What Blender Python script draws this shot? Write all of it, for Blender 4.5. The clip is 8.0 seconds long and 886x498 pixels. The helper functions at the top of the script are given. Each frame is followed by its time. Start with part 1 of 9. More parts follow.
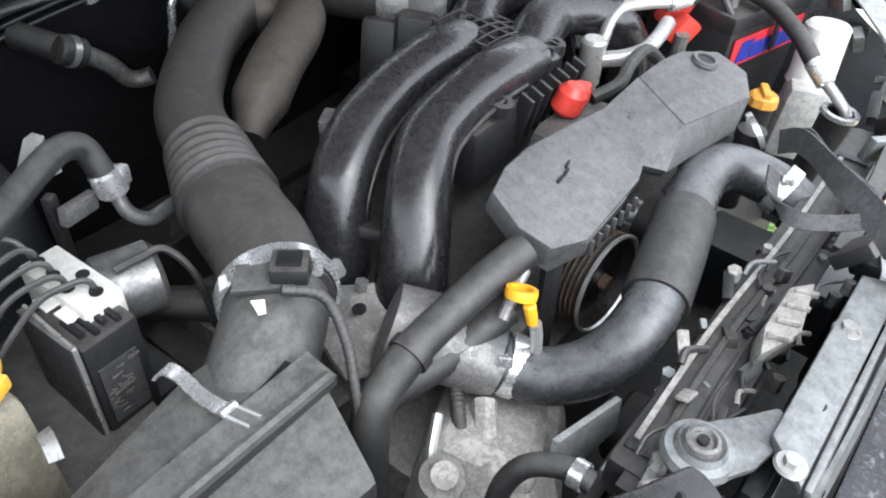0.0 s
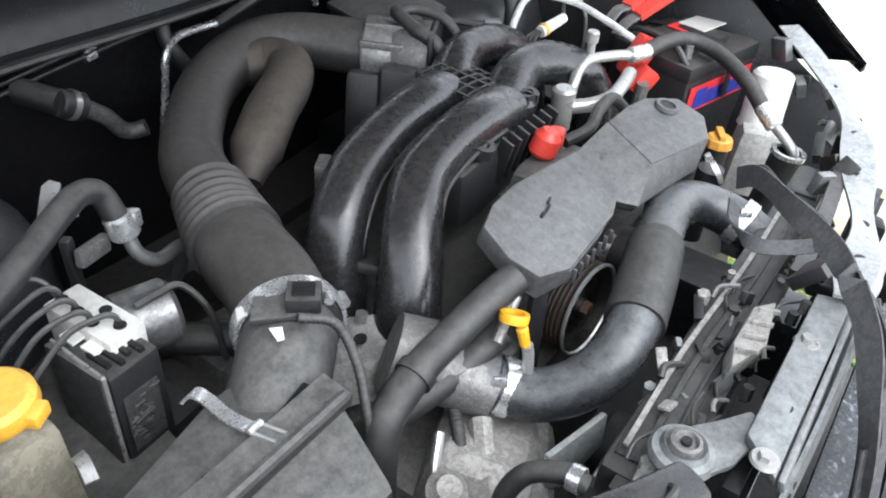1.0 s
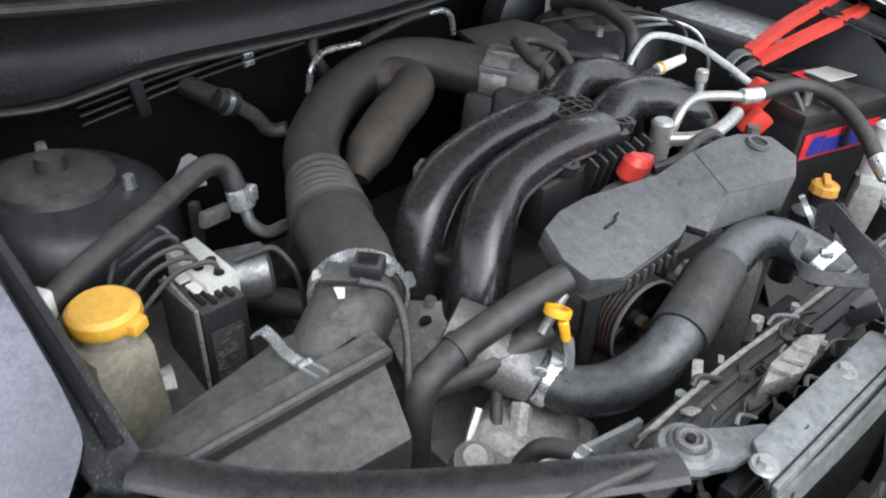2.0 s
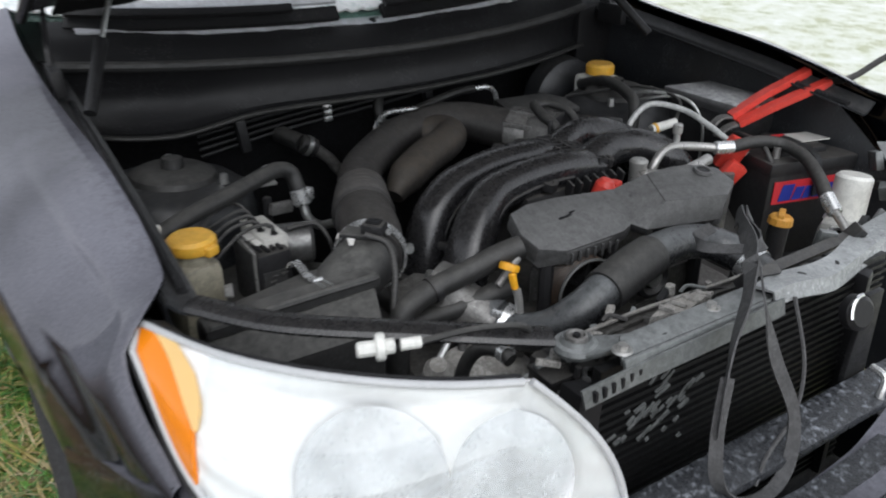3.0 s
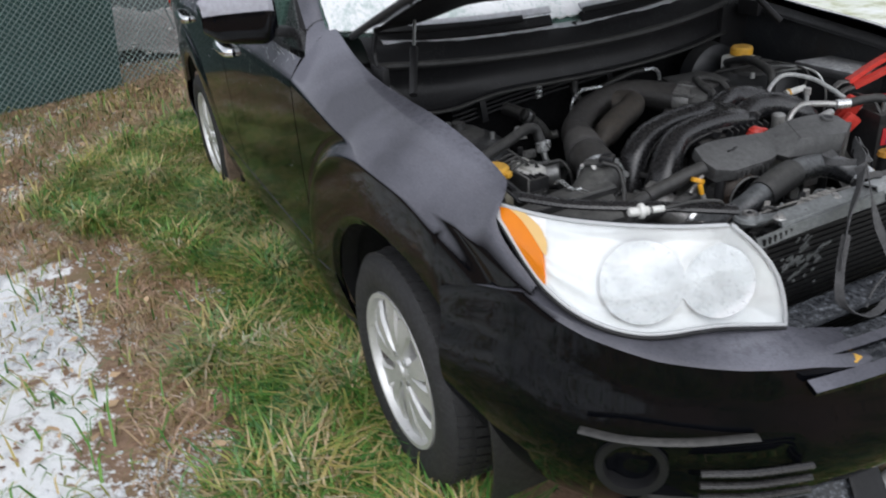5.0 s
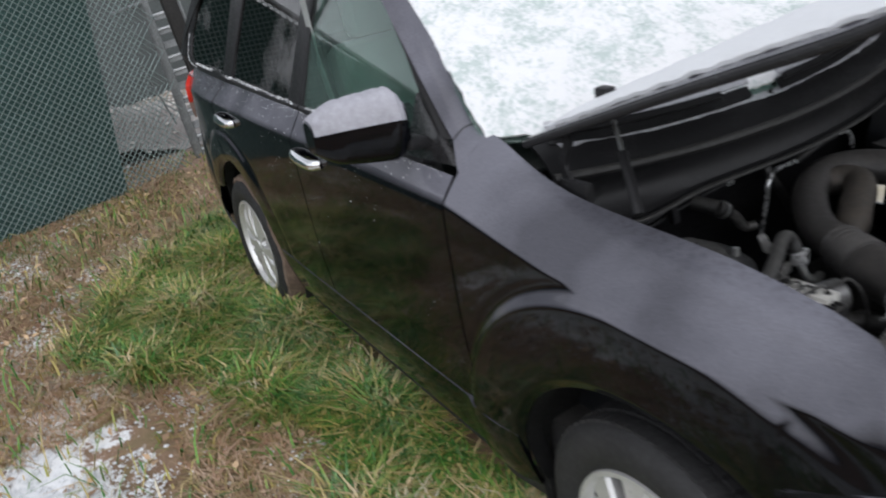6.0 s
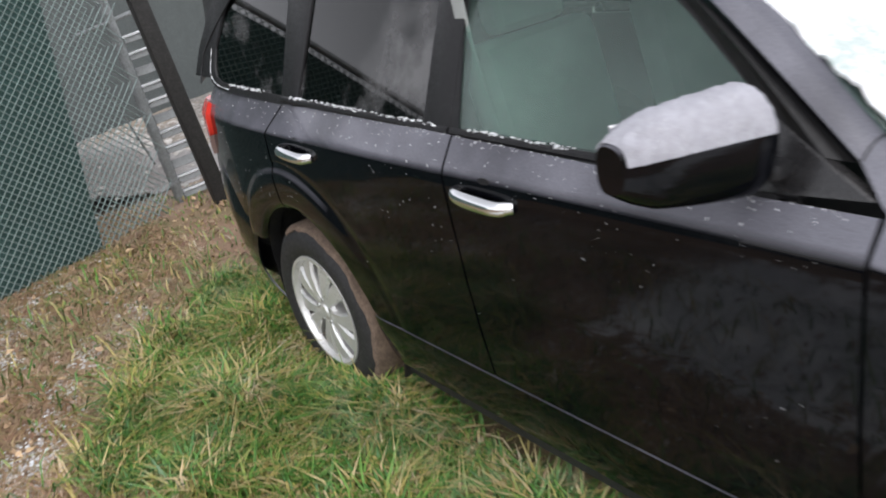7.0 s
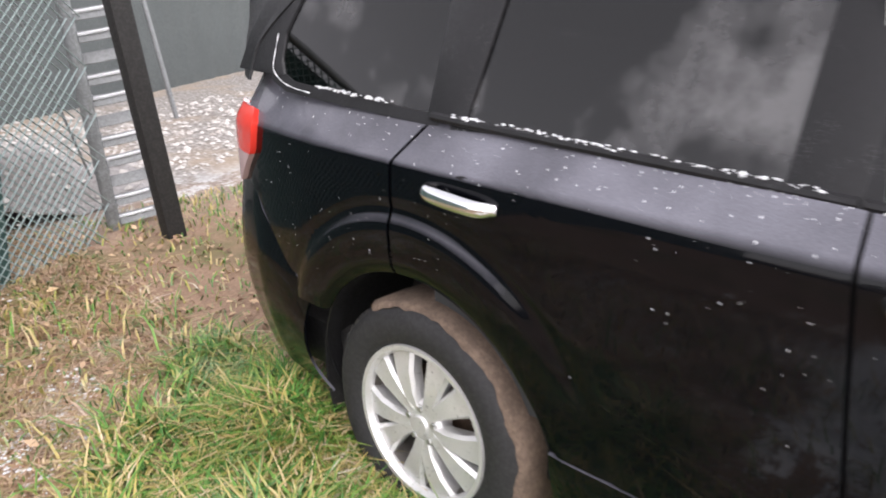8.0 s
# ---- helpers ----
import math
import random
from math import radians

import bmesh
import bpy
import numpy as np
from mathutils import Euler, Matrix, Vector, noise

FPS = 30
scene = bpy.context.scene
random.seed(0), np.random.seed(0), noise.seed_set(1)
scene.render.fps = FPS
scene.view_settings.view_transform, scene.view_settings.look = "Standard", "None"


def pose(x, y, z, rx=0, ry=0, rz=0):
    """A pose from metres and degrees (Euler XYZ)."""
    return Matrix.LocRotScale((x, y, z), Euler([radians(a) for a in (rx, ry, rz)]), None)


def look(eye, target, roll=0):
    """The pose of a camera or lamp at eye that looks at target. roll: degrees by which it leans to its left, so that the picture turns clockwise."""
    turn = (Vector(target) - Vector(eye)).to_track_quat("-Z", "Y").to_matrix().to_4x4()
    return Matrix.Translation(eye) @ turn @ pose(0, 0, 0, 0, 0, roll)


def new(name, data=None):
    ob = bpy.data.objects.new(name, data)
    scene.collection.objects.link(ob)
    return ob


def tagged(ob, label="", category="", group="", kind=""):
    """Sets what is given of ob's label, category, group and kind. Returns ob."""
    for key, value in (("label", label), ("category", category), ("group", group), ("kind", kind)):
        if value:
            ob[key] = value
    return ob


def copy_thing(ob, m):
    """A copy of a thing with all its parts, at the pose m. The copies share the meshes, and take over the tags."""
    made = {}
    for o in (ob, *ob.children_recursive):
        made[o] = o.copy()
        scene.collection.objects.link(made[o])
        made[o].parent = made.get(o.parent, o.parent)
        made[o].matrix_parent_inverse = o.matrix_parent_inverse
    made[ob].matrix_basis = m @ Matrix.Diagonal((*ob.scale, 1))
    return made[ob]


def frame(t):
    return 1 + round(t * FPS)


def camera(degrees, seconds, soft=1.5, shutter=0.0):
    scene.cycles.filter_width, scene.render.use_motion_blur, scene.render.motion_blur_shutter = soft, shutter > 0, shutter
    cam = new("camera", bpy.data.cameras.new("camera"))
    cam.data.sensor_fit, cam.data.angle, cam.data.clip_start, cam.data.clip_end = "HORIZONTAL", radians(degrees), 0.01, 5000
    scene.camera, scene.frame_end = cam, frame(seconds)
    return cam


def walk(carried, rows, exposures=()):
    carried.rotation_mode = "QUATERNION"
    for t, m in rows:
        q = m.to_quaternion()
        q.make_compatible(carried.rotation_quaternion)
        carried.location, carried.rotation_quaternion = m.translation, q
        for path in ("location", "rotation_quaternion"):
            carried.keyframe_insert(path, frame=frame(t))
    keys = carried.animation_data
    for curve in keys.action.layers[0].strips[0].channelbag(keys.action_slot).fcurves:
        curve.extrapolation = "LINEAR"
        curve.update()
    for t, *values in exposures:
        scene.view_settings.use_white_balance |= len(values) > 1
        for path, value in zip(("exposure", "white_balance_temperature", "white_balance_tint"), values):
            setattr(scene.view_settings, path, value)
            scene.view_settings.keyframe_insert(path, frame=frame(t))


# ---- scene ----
cam = camera(59.0, 8.0, 1.9, 0.3)
PATH = [
    (0, (-0.678, -0.668, 1.404), (0.534, 0.211, 0.077), 3.5),
    (0.5, (-0.723, -0.682, 1.423), (0.551, 0.177, 0.143), 3.4),
    (1, (-0.753, -0.675, 1.431), (0.582, 0.175, 0.207), 4.4),
    (1.5, (-0.769, -0.705, 1.438), (0.523, 0.267, 0.26), 3.8),
    (1.7, (-0.762, -0.745, 1.438), (0.459, 0.33, 0.275), 3.5),
    (2.8, (-0.787, -1.143, 1.434), (0.16, 0.303, 0.428), -0.4),
    (3, (-0.855, -1.243, 1.43), (0.117, 0.265, 0.547), 0.2),
    (3.5, (-0.99, -1.504, 1.438), (-0.096, 0.09, 0.627), 1.3),
    (4, (-0.991, -1.688, 1.433), (-0.317, -0.056, 0.492), 0.1),
    (4.2, (-1.019, -1.748, 1.438), (-0.357, -0.152, 0.431), -0.5),
    (5.3, (-1.572, -1.645, 1.632), (-0.774, -0.027, 0.768), -7.0),
    (5.5, (-1.592, -1.469, 1.632), (-0.761, 0.13, 0.765), -8.7),
    (6, (-1.68, -0.952, 1.687), (-0.846, 0.682, 0.889), -10.4),
    (6.5, (-1.857, -0.457, 1.698), (-0.985, 1.14, 0.867), -12.5),
    (7, (-1.929, 0.099, 1.62), (-0.907, 1.635, 0.847), -11.4),
    (7.5, (-1.964, 0.709, 1.533), (-0.815, 2.185, 0.824), -7.3),
    (8, (-2.063, 1.317, 1.484), (-0.724, 2.633, 0.795), -1.1),
]
EXPOSURES = [(0.0, 2.4, 6150, 10), (1.0, 2.25, 6150, 10), (1.7, 2.1, 6150, 10), (2.8, 1.05, 6250, 10), (3.5, 0.6, 6300, 10), (4.2, 0.7, 6250, 10), (5.5, 0.7, 6200, 12), (6.5, 0.66, 6350, 12), (7.0, 1.1, 6400, 13), (7.5, 1.6, 6500, 17), (8.0, 1.75, 6550, 18)]
walk(cam, [(t, look(eye, target, roll)) for t, eye, target, roll in PATH], EXPOSURES)

# ---- world, sun and exposure ----
world = bpy.data.worlds.new("overcast_sky")
scene.world = world
world.use_nodes = True
wn = world.node_tree
sky = wn.nodes.new("ShaderNodeTexSky")
sky.sky_type, sky.sun_disc = "NISHITA", False
sky.sun_elevation, sky.sun_rotation = radians(48), radians(200)
grey = wn.nodes.new("ShaderNodeHueSaturation")
grey.inputs["Saturation"].default_value = 0.12
wn.links.new(sky.outputs["Color"], grey.inputs["Color"])
wn.links.new(grey.outputs["Color"], wn.nodes["Background"].inputs["Color"])
wn.nodes["Background"].inputs["Strength"].default_value = 0.15
sun = new("sun", bpy.data.lights.new("sun", "SUN"))
sun.data.energy, sun.data.angle, sun.data.color = 0.5, radians(60), (1.0, 0.98, 0.95)
sun.matrix_world = look((-2, -5, 8), (0, 0, 0))



# ---- mesh helpers ----
SHIFT = {}


def link(name, bm, material, parent=None, label="", smooth=35, at=None):
    me = bpy.data.meshes.new(name)
    bm.normal_update()
    bm.to_mesh(me)
    bm.free()
    me.materials.append(material)
    me.shade_smooth()
    me.set_sharp_from_angle(angle=radians(smooth))
    ob = new(name, me)
    if parent is not None:
        ob.parent = parent
        root = parent
        while root.parent is not None:
            root = root.parent
        ob.matrix_parent_inverse = (Matrix.Translation(root.location - SHIFT.get(root.name, Vector())) if parent == root else Matrix()).inverted()
    if label:
        tagged(ob, label)
    return ob


def part(name, bm, material, parent, label="", smooth=35):
    return link(name, bm, material, parent, label, smooth)


def thing(name, label, category, loc, group="", kind="", shift=(0, 0, 0)):
    """An empty at a thing's base; shift slides the whole thing from where its parts are drawn."""
    e = new(name)
    e.location = Vector(loc) + Vector(shift)
    SHIFT[e.name] = Vector(shift)
    e.empty_display_size = 0.05
    return tagged(e, label, category, group, kind)


def whole(name, bm, material, label, category, group="", kind="", smooth=35):
    return tagged(link(name, bm, material, None, "", smooth), label, category, group, kind)


def spline(pts, sub=6):
    """Catmull-Rom through points."""
    P = [Vector(p) for p in pts]
    if len(P) == 2:
        return [P[0].lerp(P[1], i / sub) for i in range(sub + 1)]
    P = [2 * P[0] - P[1]] + P + [2 * P[-1] - P[-2]]
    out = []
    for i in range(1, len(P) - 2):
        a, b, c, d = P[i - 1:i + 3]
        for k in range(sub):
            t = k / sub
            out.append(0.5 * (2 * b + (c - a) * t + (2 * a - 5 * b + 4 * c - d) * t * t + (3 * b - a - 3 * c + d) * t ** 3))
    return out + [P[-2]]


def lerps(x, table):
    """Piecewise linear table of (x, value)."""
    return float(np.interp(x, [p[0] for p in table], [p[1] for p in table]))


def smooths(x, table):
    """Smooth curve through a table of (x, value)."""
    xs = [p[0] for p in table]
    if x <= xs[0]:
        return table[0][1]
    if x >= xs[-1]:
        return table[-1][1]
    k = max(i for i in range(len(xs)) if xs[i] <= x)
    g = lambda i: table[min(max(i, 0), len(table) - 1)]
    (x0, y0), (x1, y1), (x2, y2), (x3, y3) = g(k - 1), g(k), g(k + 1), g(k + 2)
    t, h = (x - x1) / (x2 - x1), x2 - x1
    m1 = (y2 - y0) / max(x2 - x0, 1e-6) * h
    m2 = (y3 - y1) / max(x3 - x1, 1e-6) * h
    return (2 * t ** 3 - 3 * t * t + 1) * y1 + (t ** 3 - 2 * t * t + t) * m1 + (3 * t * t - 2 * t ** 3) * y2 + (t ** 3 - t * t) * m2


def rings(bm, loops, closed=True, caps=True):
    rows = [[bm.verts.new(p) for p in lp] for lp in loops]
    n = len(rows[0])
    for a, b in zip(rows, rows[1:]):
        for i in range(n if closed else n - 1):
            j = (i + 1) % n
            bm.faces.new((a[i], a[j], b[j], b[i]))
    if caps and closed:
        bm.faces.new(rows[0][::-1])
        bm.faces.new(rows[-1])
    return rows


def sweep(pts, r, segs=14, sub=6, flat=1.0, bm=None, caps=True, up=(0, 0, 1)):
    """A tube along a smooth path. r: a radius, or a function of 0..1. flat: height over width."""
    bm = bm or bmesh.new()
    C = spline(pts, sub)
    loops, side = [], None
    for i, c in enumerate(C):
        d = (C[min(i + 1, len(C) - 1)] - C[max(i - 1, 0)]).normalized()
        if side is None:
            ref = Vector(up) if abs(d.dot(Vector(up))) < 0.95 else Vector((1, 0.2, 0))
            side = d.cross(ref).normalized()
        side = (side - d * side.dot(d)).normalized()
        top = side.cross(d)
        rad = r(i / (len(C) - 1)) if callable(r) else r
        loops.append([c + side * math.cos(2 * math.pi * k / segs) * rad + top * math.sin(2 * math.pi * k / segs) * rad * flat for k in range(segs)])
    rings(bm, loops, True, caps)
    bmesh.ops.recalc_face_normals(bm, faces=bm.faces[:])
    return bm


def ribbon(pts, width, thick, across, sub=8, bm=None):
    """A flat strap along a smooth path; across: its width direction, or one per point."""
    bm = bm or bmesh.new()
    C = spline(pts, sub)
    A = spline(across, sub) if isinstance(across[0], (tuple, list)) else [Vector(across)] * len(C)
    loops = []
    for i, c in enumerate(C):
        d = (C[min(i + 1, len(C) - 1)] - C[max(i - 1, 0)]).normalized()
        w = (A[i] - d * A[i].dot(d)).normalized()
        n = d.cross(w)
        loops.append([c + w * sx * width / 2 + n * sy * thick / 2 for sx, sy in ((-1, -1), (1, -1), (1, 1), (-1, 1))])
    rings(bm, loops)
    bmesh.ops.recalc_face_normals(bm, faces=bm.faces[:])
    return bm


def rod(p, q, r1, r2=None, segs=14, bm=None, bevel=0.0):
    bm = bm or bmesh.new()
    p, q = Vector(p), Vector(q)
    d = (q - p).normalized()
    s = d.cross(Vector((0, 0, 1)) if abs(d.z) < 0.9 else Vector((1, 0, 0))).normalized()
    u = s.cross(d)
    r2 = r1 if r2 is None else r2
    L = (q - p).length
    prof = [(r1, 0), (r2, L)] if not bevel else [(r1 - bevel, 0), (r1, bevel), (r2, L - bevel), (r2 - bevel, L)]
    rings(bm, [[p + d * h + (s * math.cos(2 * math.pi * k / segs) + u * math.sin(2 * math.pi * k / segs)) * rr for k in range(segs)] for rr, h in prof])
    bmesh.ops.recalc_face_normals(bm, faces=bm.faces[:])
    return bm


def lathe(profile, origin, axis, segs=32, bm=None, closed=False):
    """Turns a profile of (radius, height) round an axis."""
    bm = bm or bmesh.new()
    o, d = Vector(origin), Vector(axis).normalized()
    s = d.cross(Vector((0, 0, 1)) if abs(d.z) < 0.9 else Vector((1, 0, 0))).normalized()
    u = s.cross(d)
    loops = [[o + d * h + (s * math.cos(2 * math.pi * k / segs) + u * math.sin(2 * math.pi * k / segs)) * max(rr, 1e-4) for k in range(segs)] for rr, h in profile]
    if closed:
        loops.append(loops[0])
    rings(bm, loops, True, not closed)
    if closed:
        bmesh.ops.remove_doubles(bm, verts=bm.verts[:], dist=1e-6)
    bmesh.ops.recalc_face_normals(bm, faces=bm.faces[:])
    return bm


def block(center, size, rot=(0, 0, 0), bevel=0.006, bm=None, seg=2, taper=1.0):
    """A box with rounded edges; taper shrinks its top."""
    out = bmesh.new()
    bmesh.ops.create_cube(out, size=1.0)
    for v in out.verts:
        k = taper if v.co.z > 0 else 1.0
        v.co = Vector((v.co.x * size[0] * k, v.co.y * size[1] * k, v.co.z * size[2]))
    if bevel:
        bmesh.ops.bevel(out, geom=out.edges[:], offset=bevel, segments=seg, affect="EDGES", profile=0.6)
    out.transform(pose(*center, *rot))
    return join(bm, out)


def join(bm, other):
    if bm is None:
        return other
    me = bpy.data.meshes.new("tmp")
    other.to_mesh(me)
    other.free()
    bm.from_mesh(me)
    bpy.data.meshes.remove(me)
    return bm


def prism(outline, depth, bevel=0.004, bm=None, seg=2):
    """A solid from a 3D outline, thickened by the vector depth."""
    out = bmesh.new()
    d = Vector(depth)
    a = [out.verts.new(p) for p in outline]
    b = [out.verts.new(Vector(p) + d) for p in outline]
    n = len(a)
    out.faces.new(a[::-1])
    out.faces.new(b)
    for i in range(n):
        out.faces.new((a[i], a[(i + 1) % n], b[(i + 1) % n], b[i]))
    bmesh.ops.recalc_face_normals(out, faces=out.faces[:])
    if bevel:
        bmesh.ops.bevel(out, geom=out.edges[:], offset=bevel, segments=seg, affect="EDGES", profile=0.6)
    return join(bm, out)


def sheet(fn, nu, nv, thick=0.0, bm=None, inward=None):
    """A grid surface fn(u, v), with a back face set off by thick along its normal."""
    out = bmesh.new()
    g = [[Vector(fn(i / nu, j / nv)) for j in range(nv + 1)] for i in range(nu + 1)]
    V = [[out.verts.new(p) for p in row] for row in g]
    for i in range(nu):
        for j in range(nv):
            out.faces.new((V[i][j], V[i + 1][j], V[i + 1][j + 1], V[i][j + 1]))
    if thick:
        out.normal_update()
        W = [[out.verts.new(v.co - v.normal * thick) for v in row] for row in V]
        for i in range(nu):
            for j in range(nv):
                out.faces.new((W[i][j], W[i][j + 1], W[i + 1][j + 1], W[i + 1][j]))
        border = [(i, 0) for i in range(nu)] + [(nu, j) for j in range(nv)] + [(i, nv) for i in range(nu, 0, -1)] + [(0, j) for j in range(nv, 0, -1)]
        for (a, b), (c, d) in zip(border, border[1:] + border[:1]):
            out.faces.new((V[a][b], V[c][d], W[c][d], W[a][b]))
        bmesh.ops.recalc_face_normals(out, faces=out.faces[:])
    return join(bm, out)


def mirrored(bm):
    m = bm.copy()
    for v in m.verts:
        v.co.x = -v.co.x
    bmesh.ops.reverse_faces(m, faces=m.faces[:])
    return m


# ---- materials ----
def nodes_of(name):
    m = bpy.data.materials.new(name)
    m.use_nodes = True
    t = m.node_tree
    return m, t, t.nodes["Principled BSDF"]


def noise_node(t, scale, detail=4, rough=0.6, vec=None, kind="ShaderNodeTexNoise"):
    n = t.nodes.new(kind)
    n.inputs["Scale"].default_value = scale
    if kind == "ShaderNodeTexNoise":
        n.inputs["Detail"].default_value, n.inputs["Roughness"].default_value = detail, rough
    if vec is not None:
        t.links.new(vec, n.inputs["Vector"])
    return n


def ramp(t, src, lo, hi, c0=(0, 0, 0, 1), c1=(1, 1, 1, 1)):
    r = t.nodes.new("ShaderNodeValToRGB")
    r.color_ramp.elements[0].position, r.color_ramp.elements[1].position = lo, hi
    r.color_ramp.elements[0].color, r.color_ramp.elements[1].color = c0, c1
    t.links.new(src, r.inputs["Fac"])
    return r.outputs["Color"]


def mix(t, fac, a, b, how="MIX"):
    m = t.nodes.new("ShaderNodeMix")
    m.data_type, m.blend_type = "RGBA", how
    for s, v in ((m.inputs[0], fac), (m.inputs[6], a), (m.inputs[7], b)):
        if isinstance(v, (int, float)):
            s.default_value = v
        elif isinstance(v, tuple):
            s.default_value = (*v[:3], 1)
        else:
            t.links.new(v, s)
    return m.outputs[2]


def times(t, a, b):
    m = t.nodes.new("ShaderNodeMath")
    m.operation = "MULTIPLY"
    for s, v in zip(m.inputs, (a, b)):
        if isinstance(v, (int, float)):
            s.default_value = v
        else:
            t.links.new(v, s)
    return m.outputs[0]


def upward(t, lo, hi):
    g = t.nodes.new("ShaderNodeNewGeometry")
    x = t.nodes.new("ShaderNodeSeparateXYZ")
    t.links.new(g.outputs["Normal"], x.inputs[0])
    return ramp(t, x.outputs[2], lo, hi)


def mat(name, base, rough=0.5, metal=0.0, var=0.2, scale=12, grain=180, bump=0.15, dist=0.002, dust=None, amount=0.5, where=(0.1, 0.9), coat=0.0, specks=0.0, spec=0.5, pits=0.0, grit=0.3, mottle=0.5):
    """A worn surface: base colour with two scales of variation, fine relief, and dust or grime that settled on its upper sides."""
    m, t, b = nodes_of(name)
    co = t.nodes.new("ShaderNodeTexCoord").outputs["Object"]
    n1, n2 = noise_node(t, scale, 5, 0.62, co), noise_node(t, grain, 3, 0.6, co)
    dark, light = tuple(c * (1 - var) for c in base), tuple(min(c * (1 + var), 1) for c in base)
    col = mix(t, ramp(t, n1.outputs["Fac"], 0.15, 0.85), dark, light)
    col = mix(t, times(t, n2.outputs["Fac"], 0.5), col, tuple(c * 0.75 for c in base))
    nm = noise_node(t, 75, 9, 0.82, co)
    if mottle:
        col = mix(t, times(t, ramp(t, nm.outputs["Fac"], 0.5, 0.36), mottle), col, tuple(c * 0.3 for c in base))
        col = mix(t, times(t, ramp(t, nm.outputs["Fac"], 0.52, 0.66), mottle * 0.6), col, tuple(min(c * 1.9 + 0.01, 0.85) for c in base))
    rfac = ramp(t, nm.outputs["Fac"], 0.3, 0.7, (max(rough - 0.2, 0.05),) * 3 + (1,), (min(rough + 0.15, 1),) * 3 + (1,))
    if dust:
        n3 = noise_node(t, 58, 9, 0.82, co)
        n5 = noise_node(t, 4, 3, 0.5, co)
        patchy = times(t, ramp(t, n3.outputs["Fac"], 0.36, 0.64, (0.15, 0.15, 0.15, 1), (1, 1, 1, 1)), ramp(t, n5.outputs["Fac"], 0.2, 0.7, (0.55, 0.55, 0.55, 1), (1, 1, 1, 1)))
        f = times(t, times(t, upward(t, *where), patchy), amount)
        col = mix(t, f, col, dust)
        rfac = mix(t, f, rfac, (0.95, 0.95, 0.95))
    if grit:
        g1, g2 = noise_node(t, 210, 5, 0.78, co), noise_node(t, 18, 5, 0.7, co)
        f = times(t, times(t, ramp(t, g1.outputs["Fac"], 0.54, 0.64), ramp(t, g2.outputs["Fac"], 0.42, 0.66)), grit)
        col = mix(t, f, col, tuple(min(c * 2.6 + 0.05, 0.8) for c in base))
        g3 = noise_node(t, 34, 7, 0.8, co)
        col = mix(t, times(t, ramp(t, g3.outputs["Fac"], 0.55, 0.7), grit * 0.8), col, tuple(c * 0.35 for c in base))
    if pits:
        p1, p2 = noise_node(t, 48, 6, 0.72, co), noise_node(t, 7, 3, 0.5, co)
        f = times(t, times(t, ramp(t, p1.outputs["Fac"], 0.62, 0.68), ramp(t, p2.outputs["Fac"], 0.42, 0.6)), pits)
        col = mix(t, f, col, tuple(c * 0.25 for c in base))
    if specks:
        v = noise_node(t, 260, vec=co, kind="ShaderNodeTexVoronoi")
        n4 = noise_node(t, 9, 3, 0.6, co)
        f = times(t, times(t, ramp(t, v.outputs["Distance"], 0.16, 0.24, (1, 1, 1, 1), (0, 0, 0, 1)), ramp(t, n4.outputs["Fac"], 0.5, 0.62)), specks)
        col = mix(t, f, col, (0.8, 0.82, 0.85))
    t.links.new(col, b.inputs["Base Color"])
    t.links.new(rfac, b.inputs["Roughness"])
    b.inputs["Metallic"].default_value = metal
    b.inputs["Specular IOR Level"].default_value = spec
    b.inputs["Coat Weight"].default_value = coat
    b.inputs["Coat Roughness"].default_value = 0.05
    bp = t.nodes.new("ShaderNodeBump")
    bp.inputs["Strength"].default_value, bp.inputs["Distance"].default_value = bump, dist
    relief = t.nodes.new("ShaderNodeMath")
    relief.operation = "MULTIPLY_ADD"
    t.links.new(nm.outputs["Fac"], relief.inputs[0])
    relief.inputs[1].default_value = 2.0 * mottle
    t.links.new(n2.outputs["Fac"], relief.inputs[2])
    t.links.new(relief.outputs[0], bp.inputs["Height"])
    t.links.new(bp.outputs["Normal"], b.inputs["Normal"])
    return m


DUST = (0.2, 0.187, 0.167)
PALE = (0.5, 0.51, 0.5)
plastic = mat("black_plastic", (0.0196, 0.0196, 0.021), 0.45, dust=DUST, amount=0.35)
dusty_plastic = mat("dusty_plastic", (0.03, 0.03, 0.03), 0.55, dust=(0.21, 0.205, 0.19), amount=0.5)
cover_plastic = mat("grey_cover_plastic", (0.062, 0.062, 0.062), 0.5, var=0.08, dust=(0.205, 0.205, 0.205), amount=0.6, bump=0.3, where=(-0.2, 0.8), pits=0.6)
glossy_plastic = mat("satin_black_plastic", (0.013, 0.013, 0.0145), 0.26, var=0.1, dust=(0.2, 0.185, 0.165), amount=0.12, bump=0.05, spec=0.6, mottle=0.12)
rubber = mat("black_rubber", (0.0186, 0.0186, 0.0186), 0.55, dust=(0.161, 0.155, 0.143), amount=0.45)
brown_rubber = mat("dusty_intake_rubber", (0.0306, 0.0292, 0.0286), 0.48, var=0.1, scale=7, dust=(0.102, 0.0918, 0.0816), amount=0.55, where=(-0.4, 0.6), mottle=0.8)
earthy_rubber = mat("earth_dusted_rubber", (0.036, 0.033, 0.030), 0.6, var=0.15, scale=9, dust=(0.133, 0.105, 0.077), amount=0.5, where=(-0.9, 0.3))
strap_web = mat("black_webbing", (0.075, 0.075, 0.077), 0.85, grain=500, bump=0.5)
